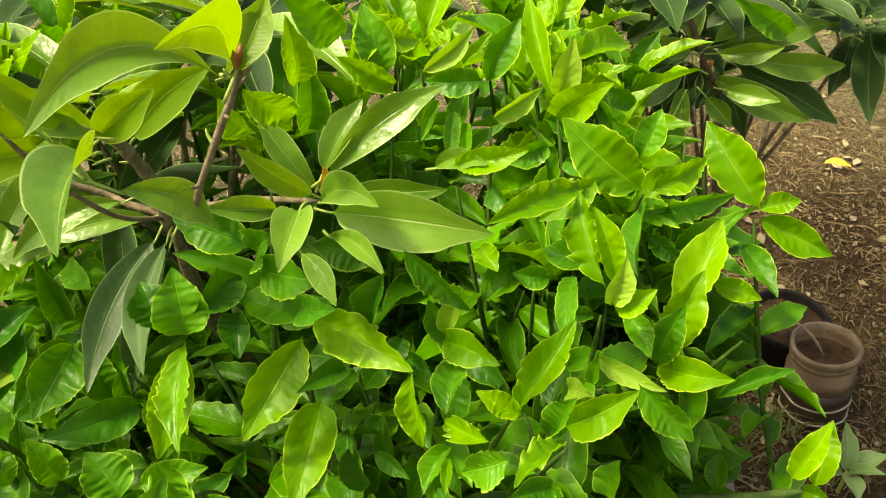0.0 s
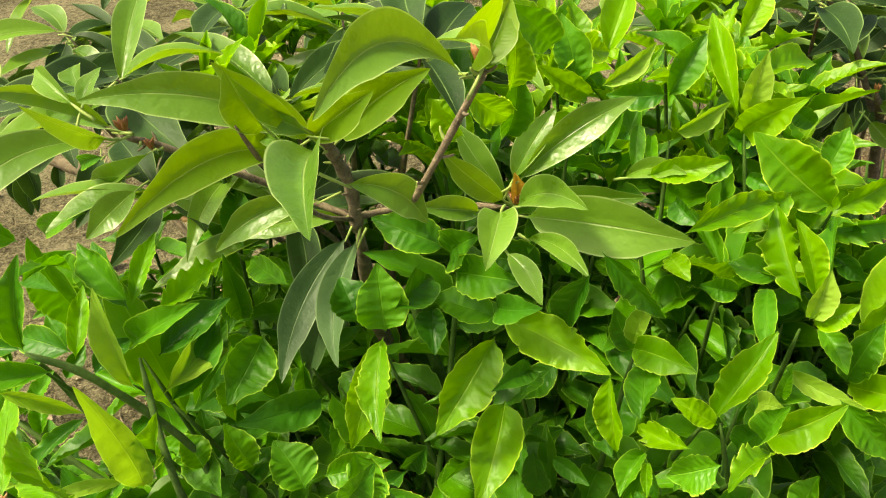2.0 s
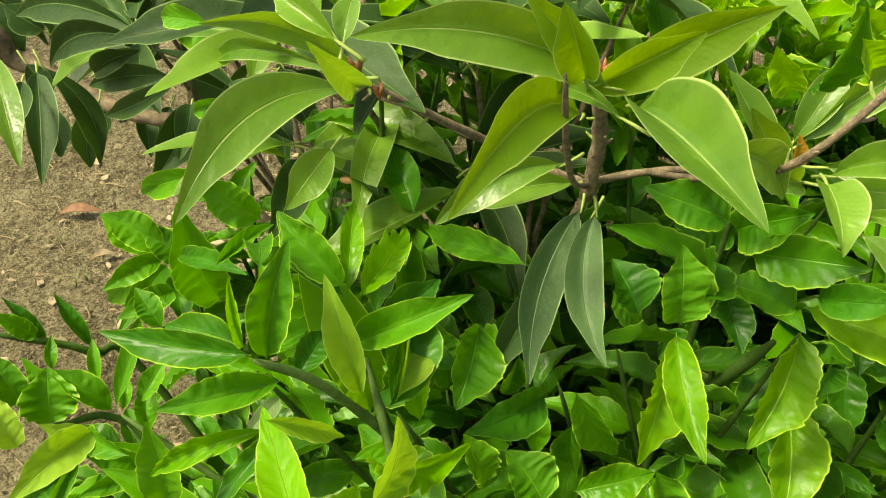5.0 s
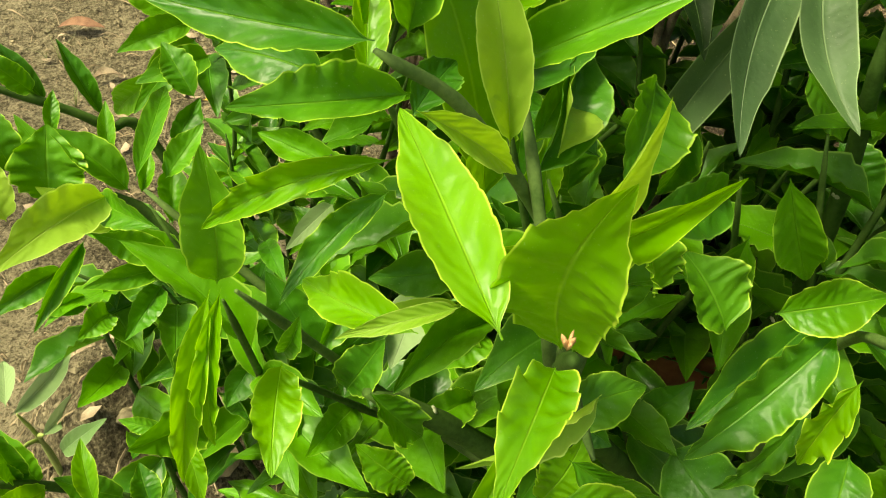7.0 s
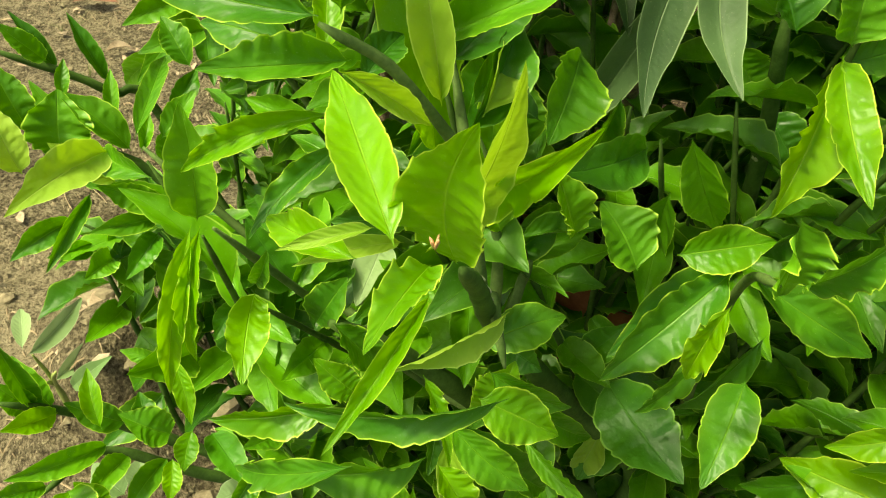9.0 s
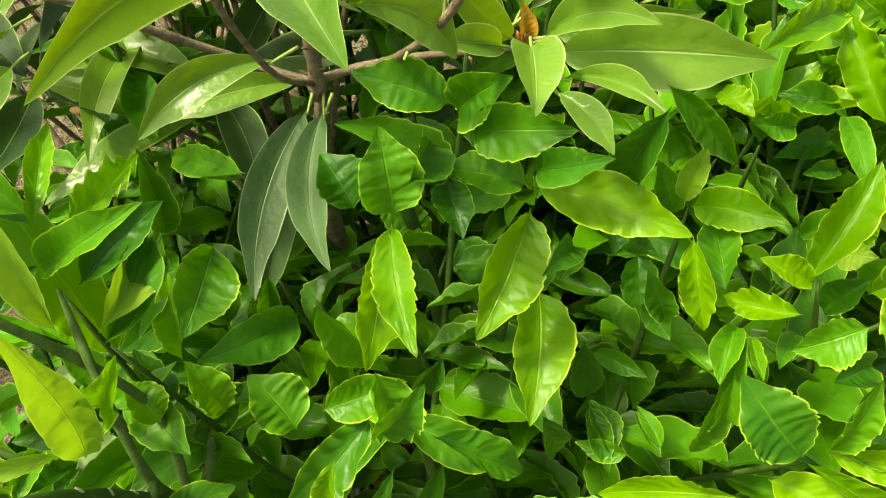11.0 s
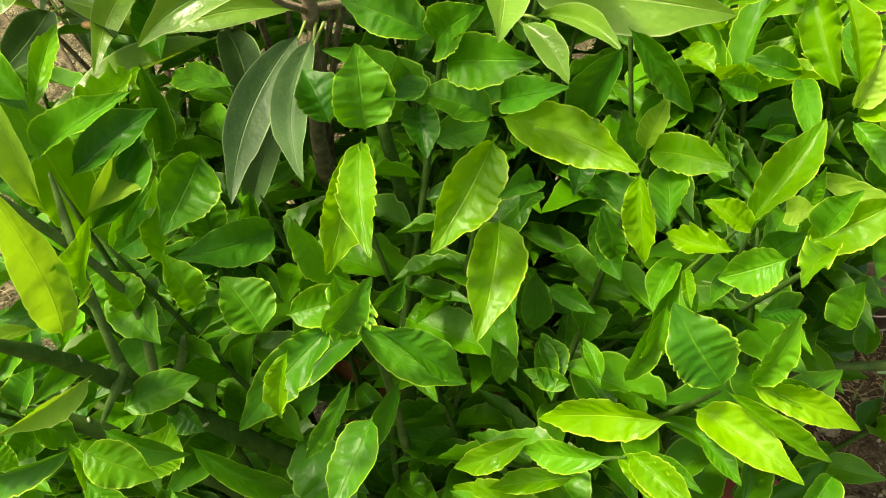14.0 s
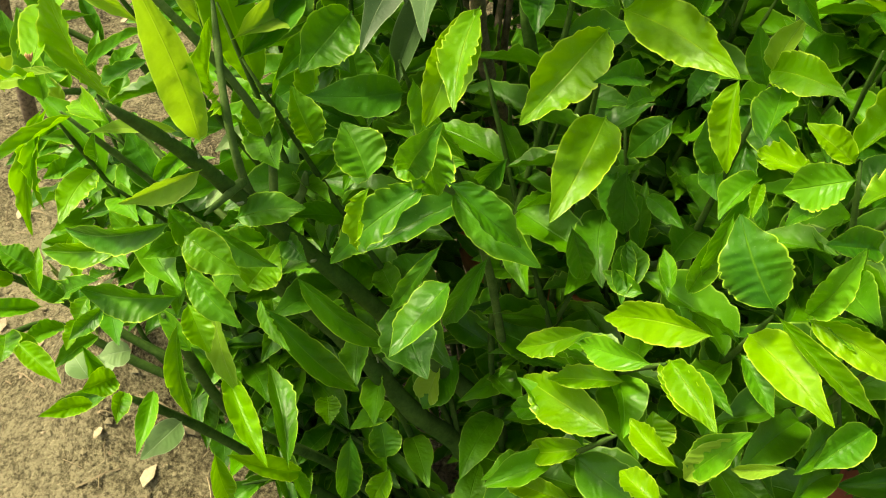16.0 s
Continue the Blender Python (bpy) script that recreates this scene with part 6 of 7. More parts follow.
scarred(shrub_front, ((-0.155, 0.53, 0.10), (-0.150, 0.52, 0.30), (-0.155, 0.501, 0.457), (-0.203, 0.491, 0.538), (-0.263, 0.463, 0.646), (-0.311, 0.422, 0.754), (-0.331, 0.388, 0.826), (-0.342, 0.350, 0.895), (-0.352, 0.310, 0.955)), 0.0125, 0.0036, 12, "thick dark green stem with pale leaf scars")
scarred(shrub_front, ((-0.17, 0.53, 0.10), (-0.185, 0.50, 0.38), (-0.233, 0.467, 0.493), (-0.282, 0.455, 0.585), (-0.325, 0.442, 0.652), (-0.38, 0.43, 0.72), (-0.425, 0.42, 0.76)), 0.0120, 0.0055, 12, "thick dark green stem with pale leaf scars")
stem(shrub_front, ((-0.318, 0.42, 0.77), (-0.333, 0.405, 0.816), (-0.345, 0.414, 0.877), (-0.365, 0.455, 0.945)), 0.0040, 0.0026, mat_green_stem, "stem", 0.14)
stem(shrub_front, ((-0.310, 0.423, 0.757), (-0.323, 0.420, 0.784), (-0.334, 0.440, 0.854), (-0.385, 0.425, 0.95), (-0.424, 0.415, 0.985)), 0.0038, 0.0026, mat_green_stem, "stem", 0.14)
stem(shrub_front, ((-0.285, 0.445, 0.60), (-0.36, 0.46, 0.64), (-0.44, 0.45, 0.74), (-0.483, 0.405, 0.855)), 0.0036, 0.0024, mat_green_stem, "stem", 0.14)
stem(shrub_front, ((-0.255, 0.465, 0.55), (-0.36, 0.50, 0.60), (-0.49, 0.53, 0.69), (-0.577, 0.543, 0.775)), 0.0044, 0.0028, mat_green_stem, "stem", 0.14)
stem(shrub_front, ((-0.330, 0.395, 0.835), (-0.327, 0.365, 0.845), (-0.324, 0.335, 0.856)), 0.0036, 0.0016, mat_green_stem, "stem", 0.14)
stem(shrub_front, ((-0.32, 0.41, 0.775), (-0.31, 0.44, 0.79), (-0.306, 0.445, 0.81)), 0.0038, 0.0030, mat_green_stem, "stem", 0.14)
stem(shrub_front, ((-0.20, 0.50, 0.12), (-0.30, 0.43, 0.40), (-0.37, 0.37, 0.55), (-0.385, 0.335, 0.735)), 0.0060, 0.0042, mat_old_stem, "stem", 0.12)
stem(shrub_front, ((-0.22, 0.50, 0.12), (-0.36, 0.43, 0.35), (-0.43, 0.38, 0.50), (-0.46, 0.335, 0.60)), 0.0060, 0.0042, mat_old_stem, "stem", 0.12)
scarred(shrub, ((-0.130, 0.60, 0.10), (-0.132, 0.59, 0.40), (-0.136, 0.592, 0.59), (-0.12, 0.55, 0.78), (-0.10, 0.49, 0.93)), 0.0085, 0.0050, 9, "upright dark green stem with pale leaf scars")
scarred(shrub, ((-0.150, 0.52, 0.10), (-0.155, 0.50, 0.42), (-0.150, 0.53, 0.62), (-0.145, 0.56, 0.782), (-0.172, 0.56, 0.93)), 0.0090, 0.0050, 9, "upright dark green stem with pale leaf scars")

stem(shrub_front, ((-0.30, 0.52, 0.12), (-0.600, 0.679, 0.640), (-0.654, 0.665, 0.718), (-0.725, 0.634, 0.774)), 0.0050, 0.0030, mat_old_stem, "stem", 0.14)
stem(shrub_front, ((-0.28, 0.50, 0.12), (-0.42, 0.50, 0.45), (-0.584, 0.584, 0.694), (-0.652, 0.565, 0.734)), 0.0050, 0.0030, mat_old_stem, "stem", 0.14)
stem(shrub_low, ((-0.50, 0.86, 0.12), (-0.47, 0.80, 0.50), (-0.560, 0.790, 0.698), (-0.603, 0.786, 0.739)), 0.0042, 0.0026, mat_green_stem, "stem", 0.14)

# shoots under the leaf tufts, with their inner leaves
greenback, greenlow = Foliage(), Foliage()
green = Foliage()
ROOTS = ((-0.14, 0.55, 0.11), (-0.04, 0.57, 0.11), (0.08, 0.57, 0.11), (0.20, 0.62, 0.10))


def tuft(x, y, z, single=0, **more):
    root = min(ROOTS, key=lambda r: abs(r[0] - x))
    root = (root[0] + dice.uniform(-0.03, 0.03), root[1] + dice.uniform(-0.03, 0.03), root[2])
    shoot(shrub, root, (x, y, z), green, single, **more)


for x, y, z in ((-0.095, 0.473, 0.955), (0.055, 0.431, 0.920), (0.085, 0.377, 0.945)):
    tuft(x, y, z, 8)
tuft(0.279, 0.639, 0.932, 8)
tuft(0.177, 0.492, 0.900, 8)
tuft(0.103, 0.648, 1.030, 6)
tuft(0.062, 0.420, 0.932, 6)
tuft(0.166, 0.600, 0.970, 6)
tuft(0.032, 0.340, 0.876, 6, start=0.45)
tuft(-0.017, 0.330, 0.826, 6, start=0.45)
stem(shrub, ((-0.150, 0.49, 0.60), (-0.165, 0.475, 0.72), (-0.178, 0.44, 0.82), (-0.19, 0.385, 0.880)), 0.0040, 0.0024, mat_green_stem, "stem", 0.14)
tuft(-0.035, 0.332, 0.738, 4, start=0.5)
tuft(0.011, 0.497, 0.928, 6)
tuft(-0.088, 0.472, 0.886, 6)
tuft(0.170, 0.602, 0.985)
tuft(0.080, 0.558, 0.925)
tuft(0.050, 0.690, 1.000)
tuft(-0.120, 0.560, 1.030)
tuft(-0.313, 0.585, 0.765)
tuft(-0.347, 0.450, 0.900, start=0.5)
tuft(0.118, 0.470, 0.975)
tuft(0.110, 0.360, 0.86, start=0.4)
for k in range(26):
    x = -0.27 + 0.55 * dice.random()
    y = 0.50 + 0.24 * dice.random()
    tuft(x, y, 0.74 + 0.16 * dice.random(), 2, start=0.15, gap=0.022)
for k in range(16):
    x = -0.10 + 0.36 * dice.random()
    y = 0.64 + 0.22 * dice.random()
    tuft(x, y, 0.93 + 0.07 * dice.random(), 2, start=0.35, gap=0.02)
for k in range(18):
    tuft(0.06 + 0.19 * dice.random(), 0.46 + 0.32 * dice.random(), 0.76 + 0.14 * dice.random(), 3, start=0.3, stop=1.0, gap=0.018)
green.finish(shrub)

green = Foliage()
for x, y, z in ((-0.372, 0.470, 0.93), (-0.424, 0.420, 0.97), (-0.489, 0.403, 0.85), (-0.463, 0.405, 0.79), (-0.421, 0.42, 0.745), (-0.577, 0.545, 0.76)):
    shoot(shrub_front, (-0.26 + dice.uniform(-0.05, 0.05), 0.52, 0.11), (x, y, z), green, 5, start=0.35, gap=0.03)
for x, y, z in ((-0.566, 0.530, 0.729), (-0.568, 0.516, 0.716), (-0.661, 0.566, 0.662), (-0.638, 0.543, 0.658), (-0.617, 0.590, 0.692), (-0.625, 0.563, 0.670)):
    shoot(shrub_front, (-0.30 + dice.uniform(-0.05, 0.05), 0.52, 0.11), (x, y, z), green, 7, start=0.55, stop=1.0, gap=0.022)
for line in (((-0.20, 0.51, 0.16), (-0.36, 0.50, 0.34), (-0.532, 0.469, 0.469), (-0.592, 0.457, 0.523), (-0.633, 0.435, 0.583), (-0.663, 0.406, 0.638)),
             ((-0.21, 0.50, 0.14), (-0.40, 0.48, 0.36), (-0.55, 0.45, 0.47), (-0.623, 0.433, 0.528), (-0.642, 0.377, 0.56))):
    stem(shrub_front, line, 0.0065, 0.0030, mat_old_stem, "stem", 0.14)
for k in range(26):
    x, y = -0.52 + 0.18 * dice.random(), 0.47 + 0.18 * dice.random()
    shoot(shrub_front, (-0.30 + dice.uniform(-0.12, 0.06), 0.52, 0.11), (x, y, 0.40 + 0.28 * dice.random()), green, 3, start=0.3, stop=1.0, gap=0.018)
for k in range(14):
    x, y = -0.42 + 0.42 * dice.random(), 0.29 + 0.12 * dice.random()
    shoot(shrub_front, (-0.20 + dice.uniform(-0.08, 0.1), 0.46, 0.11), (x, y, 0.27 + 0.14 * dice.random()), green, 2, start=0.35, stop=1.0, gap=0.016)
green.finish(shrub_front)

green = Foliage()
for x, y, z in ((-0.60, 0.83, 0.68), (-0.55, 0.80, 0.80), (-0.50, 0.76, 0.86), (-0.45, 0.84, 0.80), (-0.62, 0.86, 0.55), (-0.42, 0.80, 0.90), (-0.55, 0.90, 0.6)):
    shoot(shrub_low, (-0.50 + dice.uniform(-0.05, 0.05), 0.88, 0.11), (x, y, z), green, 8, start=0.35, stop=0.97, gap=0.024)
green.finish(shrub_low)



# tops of the shrub further back, and whorls of the saplings
def crown(plant, kinds, top, count, length, width, lean, spread_z=(0.2, 0.9), folds=(12, 28)):
    turn = dice.uniform(0, 360)
    for k in range(count):
        turn += 137.5
        out = Vector((math.cos(radians(turn)), math.sin(radians(turn)), dice.uniform(*spread_z)))
        size = length * dice.uniform(0.75, 1.15)
        base = Vector(top) - Vector((0, 0, 0.004 * k)) + out.normalized() * 0.006
        tip = base + (out + Vector(lean)).normalized() * size
        leaf(plant, dice.choice(kinds), base, tip, width * dice.uniform(0.8, 1.15), dice.uniform(-25, 25), dice.uniform(*folds), dice.uniform(0.02, 0.1), dice.uniform(-0.08, 0.08), 30, 8)


for k in range(36):
    x, y = -0.37 + 0.58 * ((k * 0.7549) % 1.0), 0.70 + 0.36 * ((k * 0.5698) % 1.0)
    z = 0.94 + 0.10 * dice.random()
    shoot(shrub_back, (x * 0.7, 0.72, 0.11), (x, y, z), greenback, 0, start=0.35, gap=0.022)
    crown(shrub_back, (YOUNG, YOUNG, WAVY, MATURE), (x, y, z), 8, 0.078, 0.031, (0, -0.15, 0.1), (0.4, 1.5), (24, 42))
for k in range(13):
    x, y = 0.10 + 0.13 * ((k * 0.7549) % 1.0), 0.60 + 0.28 * ((k * 0.5698) % 1.0)
    z = 0.87 + 0.09 * dice.random()
    shoot(shrub_back, (x * 0.8, 0.72, 0.11), (x, y, z), greenback, 0, start=0.35, stop=1.0, gap=0.018)
    crown(shrub_back, (YOUNG, MATURE), (x, y, z), 7, 0.082, 0.033, (0, -0.2, 0.1), (0.3, 1.3), (22, 38))
greenback.finish(shrub_back)
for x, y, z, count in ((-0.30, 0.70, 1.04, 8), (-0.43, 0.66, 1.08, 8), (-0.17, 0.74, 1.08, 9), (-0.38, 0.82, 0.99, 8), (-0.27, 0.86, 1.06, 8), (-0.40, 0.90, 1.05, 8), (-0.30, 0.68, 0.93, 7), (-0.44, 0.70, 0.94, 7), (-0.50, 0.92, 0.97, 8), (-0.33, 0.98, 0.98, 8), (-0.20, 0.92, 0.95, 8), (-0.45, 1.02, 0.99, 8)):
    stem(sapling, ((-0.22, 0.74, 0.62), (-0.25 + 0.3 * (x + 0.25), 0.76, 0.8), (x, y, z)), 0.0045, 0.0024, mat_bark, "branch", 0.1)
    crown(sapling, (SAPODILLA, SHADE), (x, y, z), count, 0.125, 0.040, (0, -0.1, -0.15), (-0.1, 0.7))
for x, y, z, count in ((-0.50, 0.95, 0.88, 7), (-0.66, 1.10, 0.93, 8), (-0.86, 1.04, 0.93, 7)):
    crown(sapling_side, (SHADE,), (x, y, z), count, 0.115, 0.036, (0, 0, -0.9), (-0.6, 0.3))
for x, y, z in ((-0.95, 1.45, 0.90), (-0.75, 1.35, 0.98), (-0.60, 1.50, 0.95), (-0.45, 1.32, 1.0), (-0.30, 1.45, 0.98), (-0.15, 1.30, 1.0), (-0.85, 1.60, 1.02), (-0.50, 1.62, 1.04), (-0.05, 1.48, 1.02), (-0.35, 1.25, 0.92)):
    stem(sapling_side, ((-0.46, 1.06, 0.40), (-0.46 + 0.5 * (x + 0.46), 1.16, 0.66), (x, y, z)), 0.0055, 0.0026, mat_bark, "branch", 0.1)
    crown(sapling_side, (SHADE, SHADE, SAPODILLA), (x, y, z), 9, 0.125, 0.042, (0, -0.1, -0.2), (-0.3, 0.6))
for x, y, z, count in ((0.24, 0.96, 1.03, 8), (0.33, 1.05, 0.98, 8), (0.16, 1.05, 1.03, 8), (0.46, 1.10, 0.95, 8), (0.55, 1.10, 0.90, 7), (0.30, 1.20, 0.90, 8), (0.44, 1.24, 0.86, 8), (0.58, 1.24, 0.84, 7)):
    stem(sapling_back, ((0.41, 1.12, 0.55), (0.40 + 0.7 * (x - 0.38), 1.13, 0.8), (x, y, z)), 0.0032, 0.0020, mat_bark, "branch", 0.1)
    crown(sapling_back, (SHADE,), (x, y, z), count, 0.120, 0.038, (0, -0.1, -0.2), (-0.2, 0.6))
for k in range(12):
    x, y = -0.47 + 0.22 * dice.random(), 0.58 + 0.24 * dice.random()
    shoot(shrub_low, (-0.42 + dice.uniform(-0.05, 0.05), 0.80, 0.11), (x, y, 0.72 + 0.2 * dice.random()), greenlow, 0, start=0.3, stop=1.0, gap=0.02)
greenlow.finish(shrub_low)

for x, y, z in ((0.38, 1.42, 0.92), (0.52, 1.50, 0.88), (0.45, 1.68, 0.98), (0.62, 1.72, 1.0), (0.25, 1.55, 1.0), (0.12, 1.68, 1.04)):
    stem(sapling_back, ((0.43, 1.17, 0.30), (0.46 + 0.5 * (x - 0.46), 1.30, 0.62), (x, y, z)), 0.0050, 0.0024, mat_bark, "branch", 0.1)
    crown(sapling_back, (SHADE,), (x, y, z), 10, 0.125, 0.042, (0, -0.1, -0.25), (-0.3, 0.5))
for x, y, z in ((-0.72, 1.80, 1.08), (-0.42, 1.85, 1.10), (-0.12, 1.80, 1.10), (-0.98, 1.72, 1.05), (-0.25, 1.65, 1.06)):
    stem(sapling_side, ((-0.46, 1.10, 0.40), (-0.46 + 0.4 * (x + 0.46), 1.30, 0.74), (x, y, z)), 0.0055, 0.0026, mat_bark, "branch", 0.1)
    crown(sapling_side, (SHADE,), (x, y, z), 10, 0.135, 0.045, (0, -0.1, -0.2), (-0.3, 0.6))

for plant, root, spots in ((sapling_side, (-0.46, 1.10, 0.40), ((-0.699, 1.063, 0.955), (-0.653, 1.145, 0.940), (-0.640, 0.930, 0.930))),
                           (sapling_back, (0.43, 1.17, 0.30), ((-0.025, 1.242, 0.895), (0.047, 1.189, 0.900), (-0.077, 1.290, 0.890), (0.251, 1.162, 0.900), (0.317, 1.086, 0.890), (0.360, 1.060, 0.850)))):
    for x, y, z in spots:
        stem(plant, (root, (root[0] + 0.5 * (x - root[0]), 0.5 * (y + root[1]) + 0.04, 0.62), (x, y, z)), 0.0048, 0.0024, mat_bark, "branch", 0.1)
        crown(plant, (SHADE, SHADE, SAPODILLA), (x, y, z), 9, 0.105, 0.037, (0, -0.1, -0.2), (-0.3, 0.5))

# low bough of the shrub that carries the outermost leaves
stem(shrub, ((0.160, 0.590, 0.560), (0.225, 0.566, 0.625), (0.290, 0.545, 0.655), (0.346, 0.535, 0.677)), 0.0052, 0.0040, mat_green_stem, "stem", 0.12)

# stalks of the weeds
stem(rosette, ((0.661, 0.945, 0.085), (0.663, 0.944, 0.13), (0.662, 0.943, 0.165)), 0.0032, 0.0028, mat_petiole)
for tip in ((-0.748, 0.56, 0.46), (-0.70, 0.52, 0.50), (-0.76, 0.53, 0.42)):
    stem(weed, ((-0.78, 0.62, 0.18), (-0.77, 0.60, 0.34), tip), 0.003, 0.002, mat_petiole)


# ---- pots and bricks ----
def turned(profile, segments=40, wobble=0.0):
    """A bmesh turned about z from (radius, height) pairs."""
    bm = bmesh.new()
    rings = []
    for r, z in profile:
        rings.append([bm.verts.new(((r + wobble * noise.noise((math.cos(a) * 2, math.sin(a) * 2, z * 20))) * math.cos(a), r * math.sin(a), z)) for a in (2 * math.pi * k / segments for k in range(segments))])
    for a, b in zip(rings, rings[1:]):
        for k in range(segments):
            bm.faces.new((a[k], a[(k + 1) % segments], b[(k + 1) % segments], b[k]))
    bm.faces.new(rings[0][::-1])
    bm.faces.new(rings[-1])
    return bm


def pot(name, place, profile, soil_radius, soil_level, material, label, category="pot", tilt=(0, 0, 0), wobble=0.0):
    ob = thing(name, (0, 0, 0), label, category, "plant pots")
    wall = part("wall", turned(profile, 44, wobble), material, ob)
    rings = []
    bm = bmesh.new()
    for q in range(8):
        rr = soil_radius * (q + 0.02) / 7
        rings.append([bm.verts.new((rr * math.cos(a), rr * math.sin(a), soil_level + 0.008 * noise.noise((rr * math.cos(a) * 40, rr * math.sin(a) * 40, place[0] * 9)))) for a in (2 * math.pi * k / 30 for k in range(30))])
    for a, b in zip(rings, rings[1:]):
        for k in range(30):
            bm.faces.new((a[k], b[k], b[(k + 1) % 30], a[(k + 1) % 30]))
    part("soil", bm, mat_potting, ob, "dark dry potting soil")
    ob.location = place
    ob.rotation_euler = [radians(a) for a in tilt]
    return ob


TERRACOTTA = ((0.100, 0.0), (0.112, 0.02), (0.140, 0.30), (0.142, 0.34), (0.160, 0.345), (0.163, 0.40), (0.158, 0.408), (0.148, 0.405), (0.143, 0.36), (0.128, 0.33), (0.10, 0.30), (0.02, 0.295))
pot("flower_pot", (-0.12, 0.80, 0.115), TERRACOTTA, 0.136, 0.375, mat_terracotta, "large terracotta flower pot hidden behind the shrub leaves")
pot("flower_pot", (0.30, 0.80, 0.10), [(r * 0.72, z * 0.70) for r, z in TERRACOTTA], 0.098, 0.262, mat_terracotta, "small terracotta pot leaning beside the shrub", tilt=(14, -18, 0))
pot("plant_pot", (0.640, 1.260, 0.095), ((0.058, 0.0), (0.062, 0.006), (0.074, 0.115), (0.079, 0.117), (0.080, 0.132), (0.076, 0.134), (0.072, 0.128), (0.068, 0.08), (0.05, 0.075), (0.01, 0.074)), 0.071, 0.112, mat_black_plastic, "black plastic nursery pot full of dry soil", tilt=(3, 4, 0))
JUG = ((0.050, 0.0), (0.058, 0.006), (0.060, 0.022), (0.057, 0.028), (0.060, 0.034), (0.060, 0.056), (0.057, 0.062), (0.060, 0.068), (0.061, 0.100), (0.060, 0.125), (0.055, 0.142), (0.054, 0.148), (0.060, 0.152), (0.061, 0.158), (0.059, 0.161), (0.062, 0.165), (0.0625, 0.174), (0.060, 0.178), (0.055, 0.176), (0.053, 0.160), (0.050, 0.120), (0.03, 0.118), (0.005, 0.117))
jug = pot("plastic_jug", (0.681, 1.132, 0.088), JUG[8:], 0.0525, 0.146, mat_jug, "brown ribbed plastic jug cut open and filled with soil", "jug", (-4, -3, 0), 0.004)
low = part("lower_body", turned(JUG[:9] + ((0.0605, 0.0999),), 44, 0.004), mat_jug_low, None, "dark wet soil behind the plastic")
low.parent = jug
for level in (0.030, 0.064):
    rib = part("rib", turned([(0.0605 + 0.0018 * math.cos(a), level + 0.0018 * math.sin(a)) for a in (2 * math.pi * k / 8 for k in range(8))] + [(0.0620, level)], 44, 0.004), mat_rib, None, "pale raised rib")
    rib.parent = jug


def stone(place, size, label):
    """A rough stone with flattened sides."""
    bm = bmesh.new()
    bmesh.ops.create_icosphere(bm, subdivisions=4, radius=1.0)
    for v in bm.verts:
        c = v.co.copy()
        k = 1 + 0.30 * noise.noise(c * 1.3 + Vector(place) * 5) + 0.10 * noise.noise(c * 4 + Vector(place)) + 0.03 * noise.noise(c * 12)
        v.co = Vector((max(-0.8, min(0.8, c.x * k)) * size[0], max(-0.75, min(0.75, c.y * k)) * size[1], max(-0.7, min(0.7, c.z * k)) * size[2]))
    for face in bm.faces:
        face.smooth = True
    me = bpy.data.meshes.new("stone")
    bm.to_mesh(me)
    bm.free()
    me.materials.append(mat_stone)
    ob = new("stone", me)
    ob.location, ob.rotation_euler = place, (0.2, 0.5, 0.6)
    return tagged(ob, label, "stone")


stone((0.487, 1.185, 0.150), (0.075, 0.050, 0.055), "rough brown stone lying beside the black pot")


def brick(place, size, turn, material, label):
    """A worn brick with chipped, rounded edges."""
    bm = bmesh.new()
    bmesh.ops.create_cube(bm, size=1.0, matrix=Matrix.Diagonal((*size, 1)))
    bmesh.ops.bevel(bm, geom=bm.edges[:], offset=0.008, segments=3, affect="EDGES")
    bmesh.ops.subdivide_edges(bm, edges=bm.edges[:], cuts=2, use_grid_fill=True)
    for v in bm.verts:
        k = noise.noise(v.co * 22 + Vector(place) * 7)
        v.co += v.co.normalized() * 0.006 * k
    me = bpy.data.meshes.new("brick")
    bm.to_mesh(me)
    bm.free()
    me.materials.append(material)
    ob = new("brick", me)
    ob.location, ob.rotation_euler = place, [radians(a) for a in turn]
    return tagged(ob, label, "brick", "loose bricks")


brick((0.25, 0.64, 0.20), (0.22, 0.105, 0.07), (78, 6, 30), mat_brick, "worn red clay brick propped on end beside the shrub")
brick((0.248, 0.672, 0.348), (0.21, 0.10, 0.07), (4, -6, 55), mat_brick, "worn red clay brick lying on another brick")
brick((0.425, 0.962, 0.125), (0.20, 0.10, 0.075), (3, 4, 80), mat_concrete, "grey weathered brick lying on the soil")


# ---- litter on the soil ----
def fallen(name, x, y, length, width, turn, material, label, kind=SHADE, lift=0.012):
    v, f, uv = blade(kind, length, width, dice.uniform(18, 40), dice.uniform(0.08, 0.16), dice.uniform(-0.1, 0.1))
    ob = mesh_object(name, v, f, material, None, uv)
    ob.location = (x, y, ground_height(x, y) + lift)
    ob.rotation_euler = (dice.uniform(-0.15, 0.15), dice.uniform(-0.1, 0.1), radians(turn))
    return tagged(ob, label, "fallen leaf", "fallen leaves")


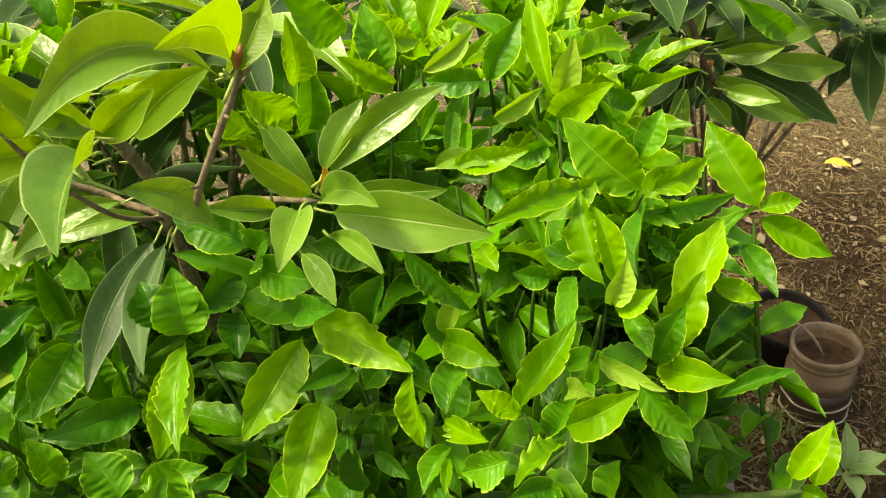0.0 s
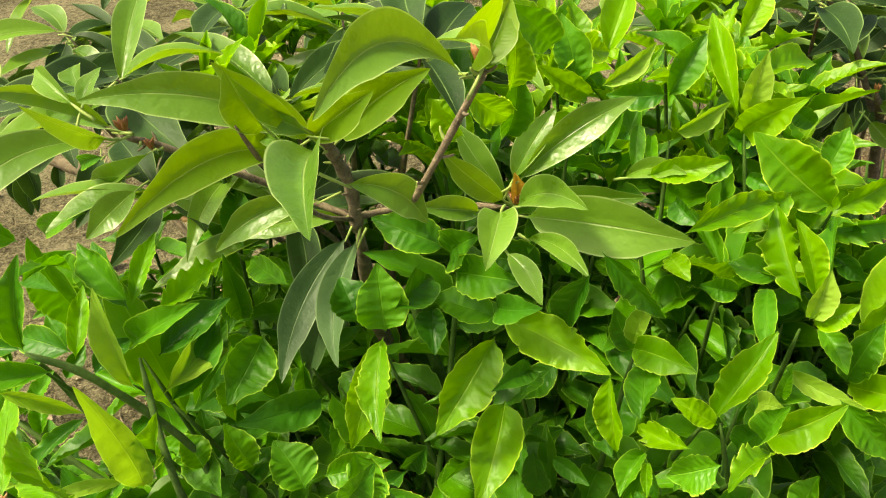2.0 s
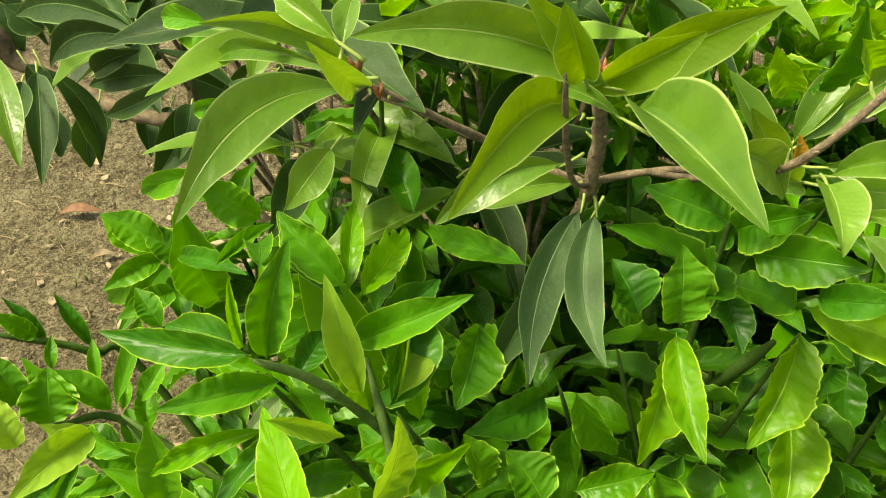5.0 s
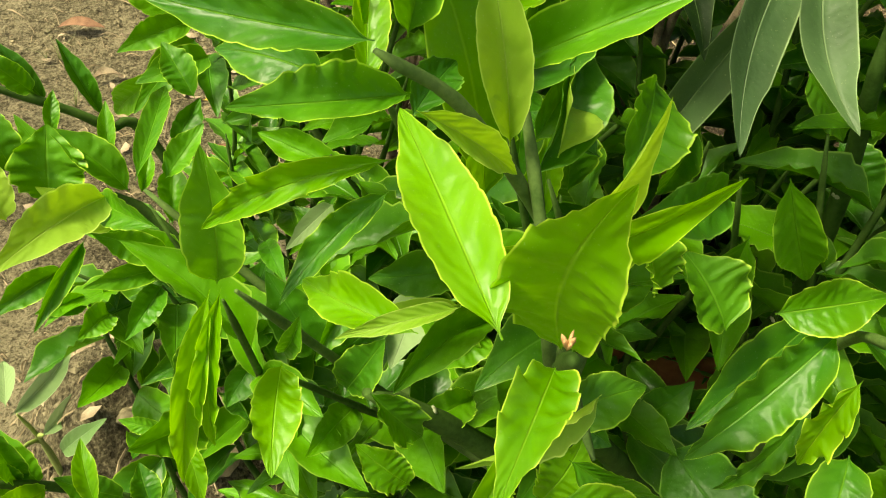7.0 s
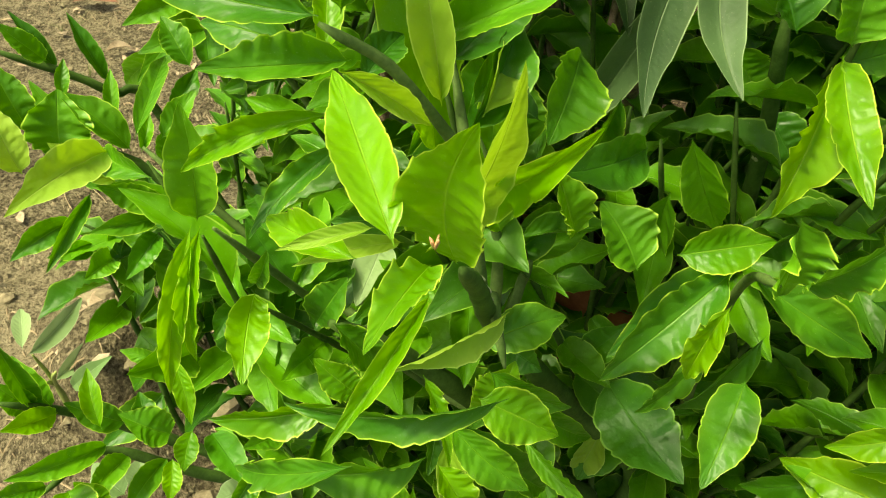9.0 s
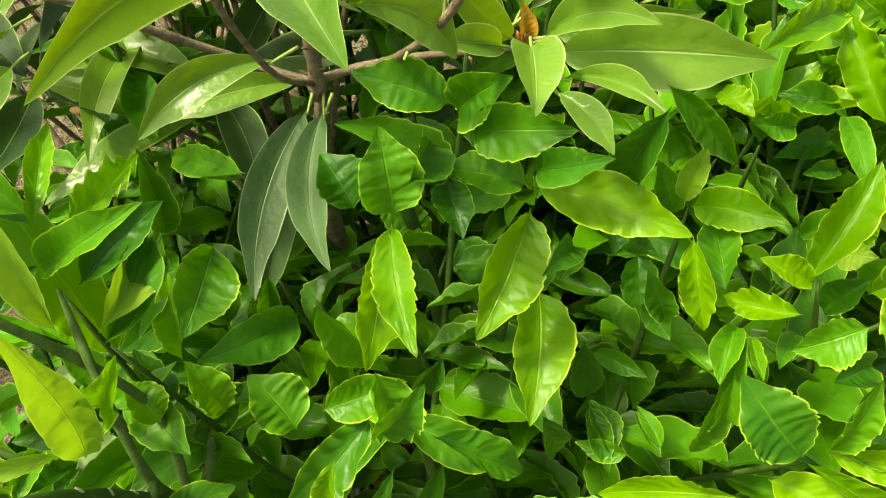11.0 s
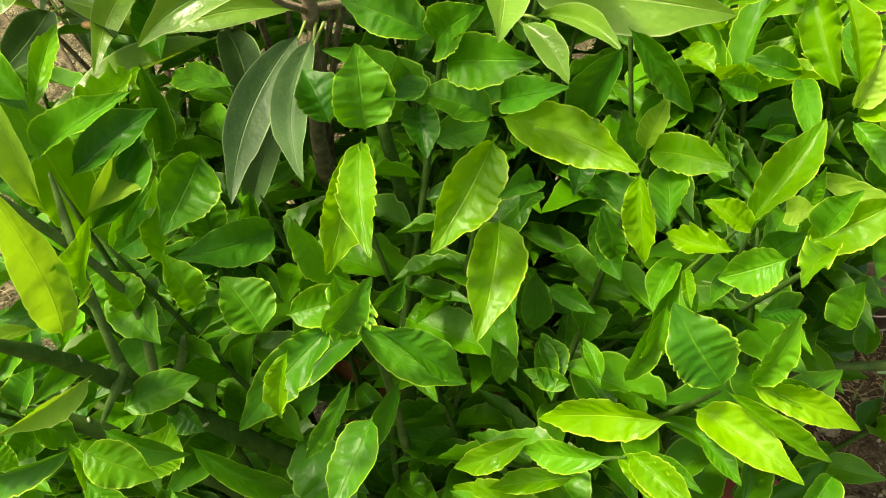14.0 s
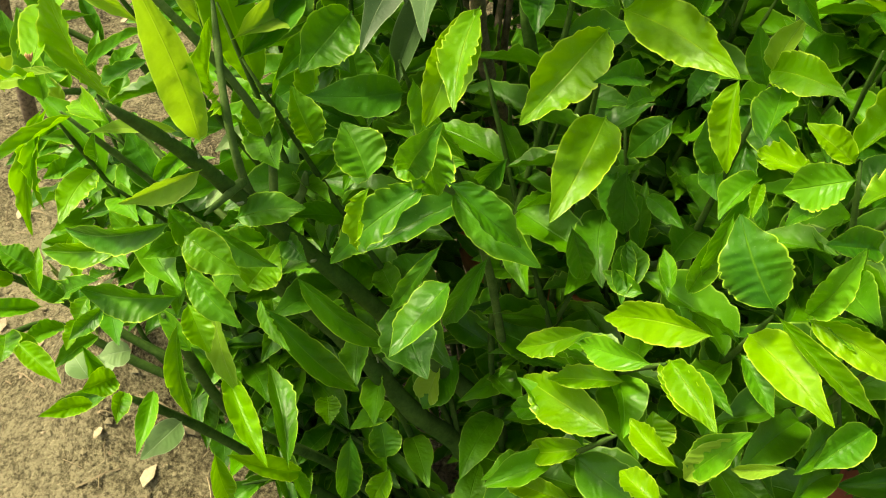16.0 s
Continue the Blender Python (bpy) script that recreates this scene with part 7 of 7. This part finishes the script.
fallen("fallen_leaf", -1.21, 1.70, 0.10, 0.036, 8, mat_dead, "curled brown dead leaf on dry soil")
fallen("fallen_leaf", -0.845, 1.47, 0.09, 0.022, -8, mat_yellow, "fallen yellow leaf on dry soil")
fallen("fallen_leaf", 0.97, 1.95, 0.07, 0.030, -20, mat_yellow, "small yellowed fallen leaf on brown soil")
fallen("fallen_leaf", -0.78, 1.28, 0.07, 0.03, 60, mat_dead, "curled brown dead leaf on dry soil")
fallen("fallen_leaf", 0.52, 1.20, 0.07, 0.03, 100, mat_dead, "crumpled dry leaf beside the black pot", lift=0.05)
fallen("fallen_leaf", 0.549, 1.086, 0.05, 0.03, 40, mat_litter, "pale dry leaf beside the black pot", lift=0.03)
fallen("fallen_leaf", -1.08, 1.53, 0.06, 0.028, 30, mat_litter, "pale dry leaf on the soil")
stem(None, ((0.42, 1.12, 0.33), (0.52, 1.16, 0.30), (0.60, 1.20, 0.285), (0.645, 1.16, 0.275), (0.676, 1.143, 0.230)), 0.0022, 0.0028, mat_twig, "dry_stalk")
tagged(bpy.data.objects["dry_stalk"], "long dry stalk bent over into the plastic jug", "stalk")
chip = bmesh.new()
bmesh.ops.create_icosphere(chip, subdivisions=2, radius=0.004, matrix=Matrix.Diagonal((1.6, 0.9, 0.8, 1)))
me = bpy.data.meshes.new("tan_chip")
chip.to_mesh(me)
chip.free()
me.materials.append(mat_chip)
speck = new("tan_chip", me)
speck.location = (-0.395, 0.651, 0.938)
tagged(speck, "small tan seed husk lying on a leaf", "husk")


def scatter(name, count, make, material, label, category, area, keep=None):
    """Many small bits strewn over the soil, as one object."""
    v, f = [], []
    for _ in range(count):
        x, y = dice.uniform(area[0], area[1]), dice.uniform(area[2], area[3])
        if dice.random() > math.exp(-(((x + 0.1) / 1.5) ** 4 + ((y - 1.4) / 1.2) ** 4)) or keep and not keep(x, y):
            continue
        a, b = make(x, y)
        k = len(v)
        v += a
        f += [tuple(i + k for i in q) for q in b]
    ob = mesh_object(name, v, f, material, None, None, False)
    return tagged(ob, label, category, "", "stuff")


OCTAHEDRON = ((1, 0, 0), (0, 1, 0), (-1, 0, 0), (0, -1, 0), (0, 0, 1), (0, 0, -1))
OCTA_FACES = ((0, 1, 4), (1, 2, 4), (2, 3, 4), (3, 0, 4), (1, 0, 5), (2, 1, 5), (3, 2, 5), (0, 3, 5))


def crumb(x, y):
    r = 0.0016 + 0.006 * dice.random() ** 4
    z = ground_height(x, y) + 0.2 * r
    turn = dice.uniform(0, 1.57)
    v = []
    for a, b, c in OCTAHEDRON:
        k = r * dice.uniform(0.6, 1.3)
        v.append((x + k * (a * math.cos(turn) - b * math.sin(turn)), y + k * (a * math.sin(turn) + b * math.cos(turn)), z + 0.8 * k * c))
    return v, OCTA_FACES


def clod(x, y):
    r = 0.004 + 0.016 * dice.random() ** 4 * (1.6 if x > -0.9 and y < 0.95 else 0.5)
    bm = bmesh.new()
    bmesh.ops.create_icosphere(bm, subdivisions=2, radius=r)
    z = ground_height(x, y)
    seed = Vector((x * 50, y * 50, 0))
    v = []
    for q in bm.verts:
        c = q.co * (1 + 0.5 * noise.noise(q.co / r + seed) + 0.2 * noise.noise(q.co * 3 / r + seed))
        v.append((x + c.x * 1.2, y + c.y, z + r * 0.2 + c.z * 0.7))
    bm.verts.index_update()
    f = [tuple(q.index for q in face.verts) for face in bm.faces]
    bm.free()
    return v, f


def straw(x, y):
    n, a = 0.010 + 0.055 * dice.random() ** 4, dice.uniform(0, 6.28)
    z = ground_height(x, y) + 0.003
    w = dice.uniform(0.0006, 0.0016)
    v, f = [], []
    bend = dice.uniform(-0.25, 0.25)
    for i in range(4):
        s = i / 3
        cx, cy = x + math.cos(a + bend * s) * n * s, y + math.sin(a + bend * s) * n * s
        cz = max(ground_height(cx, cy), 0) + 0.002 + 0.006 * math.sin(s * 3.1)
        ox, oy = -math.sin(a) * w, math.cos(a) * w
        v += [(cx - ox, cy - oy, cz), (cx + ox, cy + oy, cz), (cx, cy, cz + w * 1.5)]
    for i in range(3):
        for p, q in ((0, 1), (1, 2), (2, 0)):
            f.append((3 * i + p, 3 * i + q, 3 * i + 3 + q, 3 * i + 3 + p))
    return v, f


def flake(x, y):
    s, a, z = 0.003 + 0.011 * dice.random() ** 3, dice.uniform(0, 6.28), ground_height(x, y) + 0.005
    v = [(x + s * math.cos(a + t) * k, y + s * math.sin(a + t) * k, z + dice.uniform(0, 0.008)) for t, k in ((0, 1.5), (1.2, 0.8), (2.4, 0.9), (3.4, 1.3), (4.9, 0.7))]
    return v, [(0, 1, 2, 3, 4)]


def grass(x, y):
    v, f = [], []
    z = ground_height(x, y)
    for _ in range(7):
        a, n, lean = dice.uniform(0, 6.28), dice.uniform(0.015, 0.06), dice.uniform(0.3, 1.2)
        k = len(v)
        for i in range(3):
            s = i / 2
            r = n * lean * s * s
            w = 0.0012 * (1 - s) + 0.0002
            cx, cy = x + math.cos(a) * r, y + math.sin(a) * r
            v += [(cx - math.sin(a) * w, cy + math.cos(a) * w, z + n * s * (1 - 0.25 * s)), (cx + math.sin(a) * w, cy - math.cos(a) * w, z + n * s * (1 - 0.25 * s))]
        f += [(k, k + 1, k + 3, k + 2), (k + 2, k + 3, k + 5, k + 4)]
    return v, f


def bare(x, y):
    """Open soil on both sides of the plants."""
    return x < -0.45 or x > 0.30


scatter("clods", 420, clod, mat_clod, "lumpy clods of dry earth", "clods", (-1.6, 1.3, 0.4, 2.3), bare)
scatter("crumbs", 26000, crumb, mat_clod, "fine crumbs of dry earth", "crumbs", (-1.7, 1.4, 0.3, 2.4), bare)
scatter("straw_litter", 8000, straw, mat_straw, "dry straw and grass stems strewn on the soil", "straw", (-2.1, 1.9, 0.0, 2.9), lambda x, y: x < 0.42 or y > 2.2 or dice.random() < 0.3)
scatter("leaf_flakes", 1700, flake, mat_litter, "pale flakes of dry leaves on the soil", "leaf litter", (-1.8, 1.6, 0.3, 2.6))
scatter("grass_tufts", 240, grass, mat_grass, "thin sparse grass in the soil", "grass", (-1.5, 1.4, 0.8, 2.4), lambda x, y: noise.noise((x * 2, y * 2, 7)) > 0.05)
scatter("straw_litter", 4200, straw, mat_brown_straw, "dry straw strewn on brown soil round the pots", "straw", (0.42, 1.4, 0.85, 2.2))
scatter("grass_tufts", 26, grass, mat_grass, "thin dark grass growing against the plastic jug", "grass", (0.53, 0.64, 1.03, 1.12))
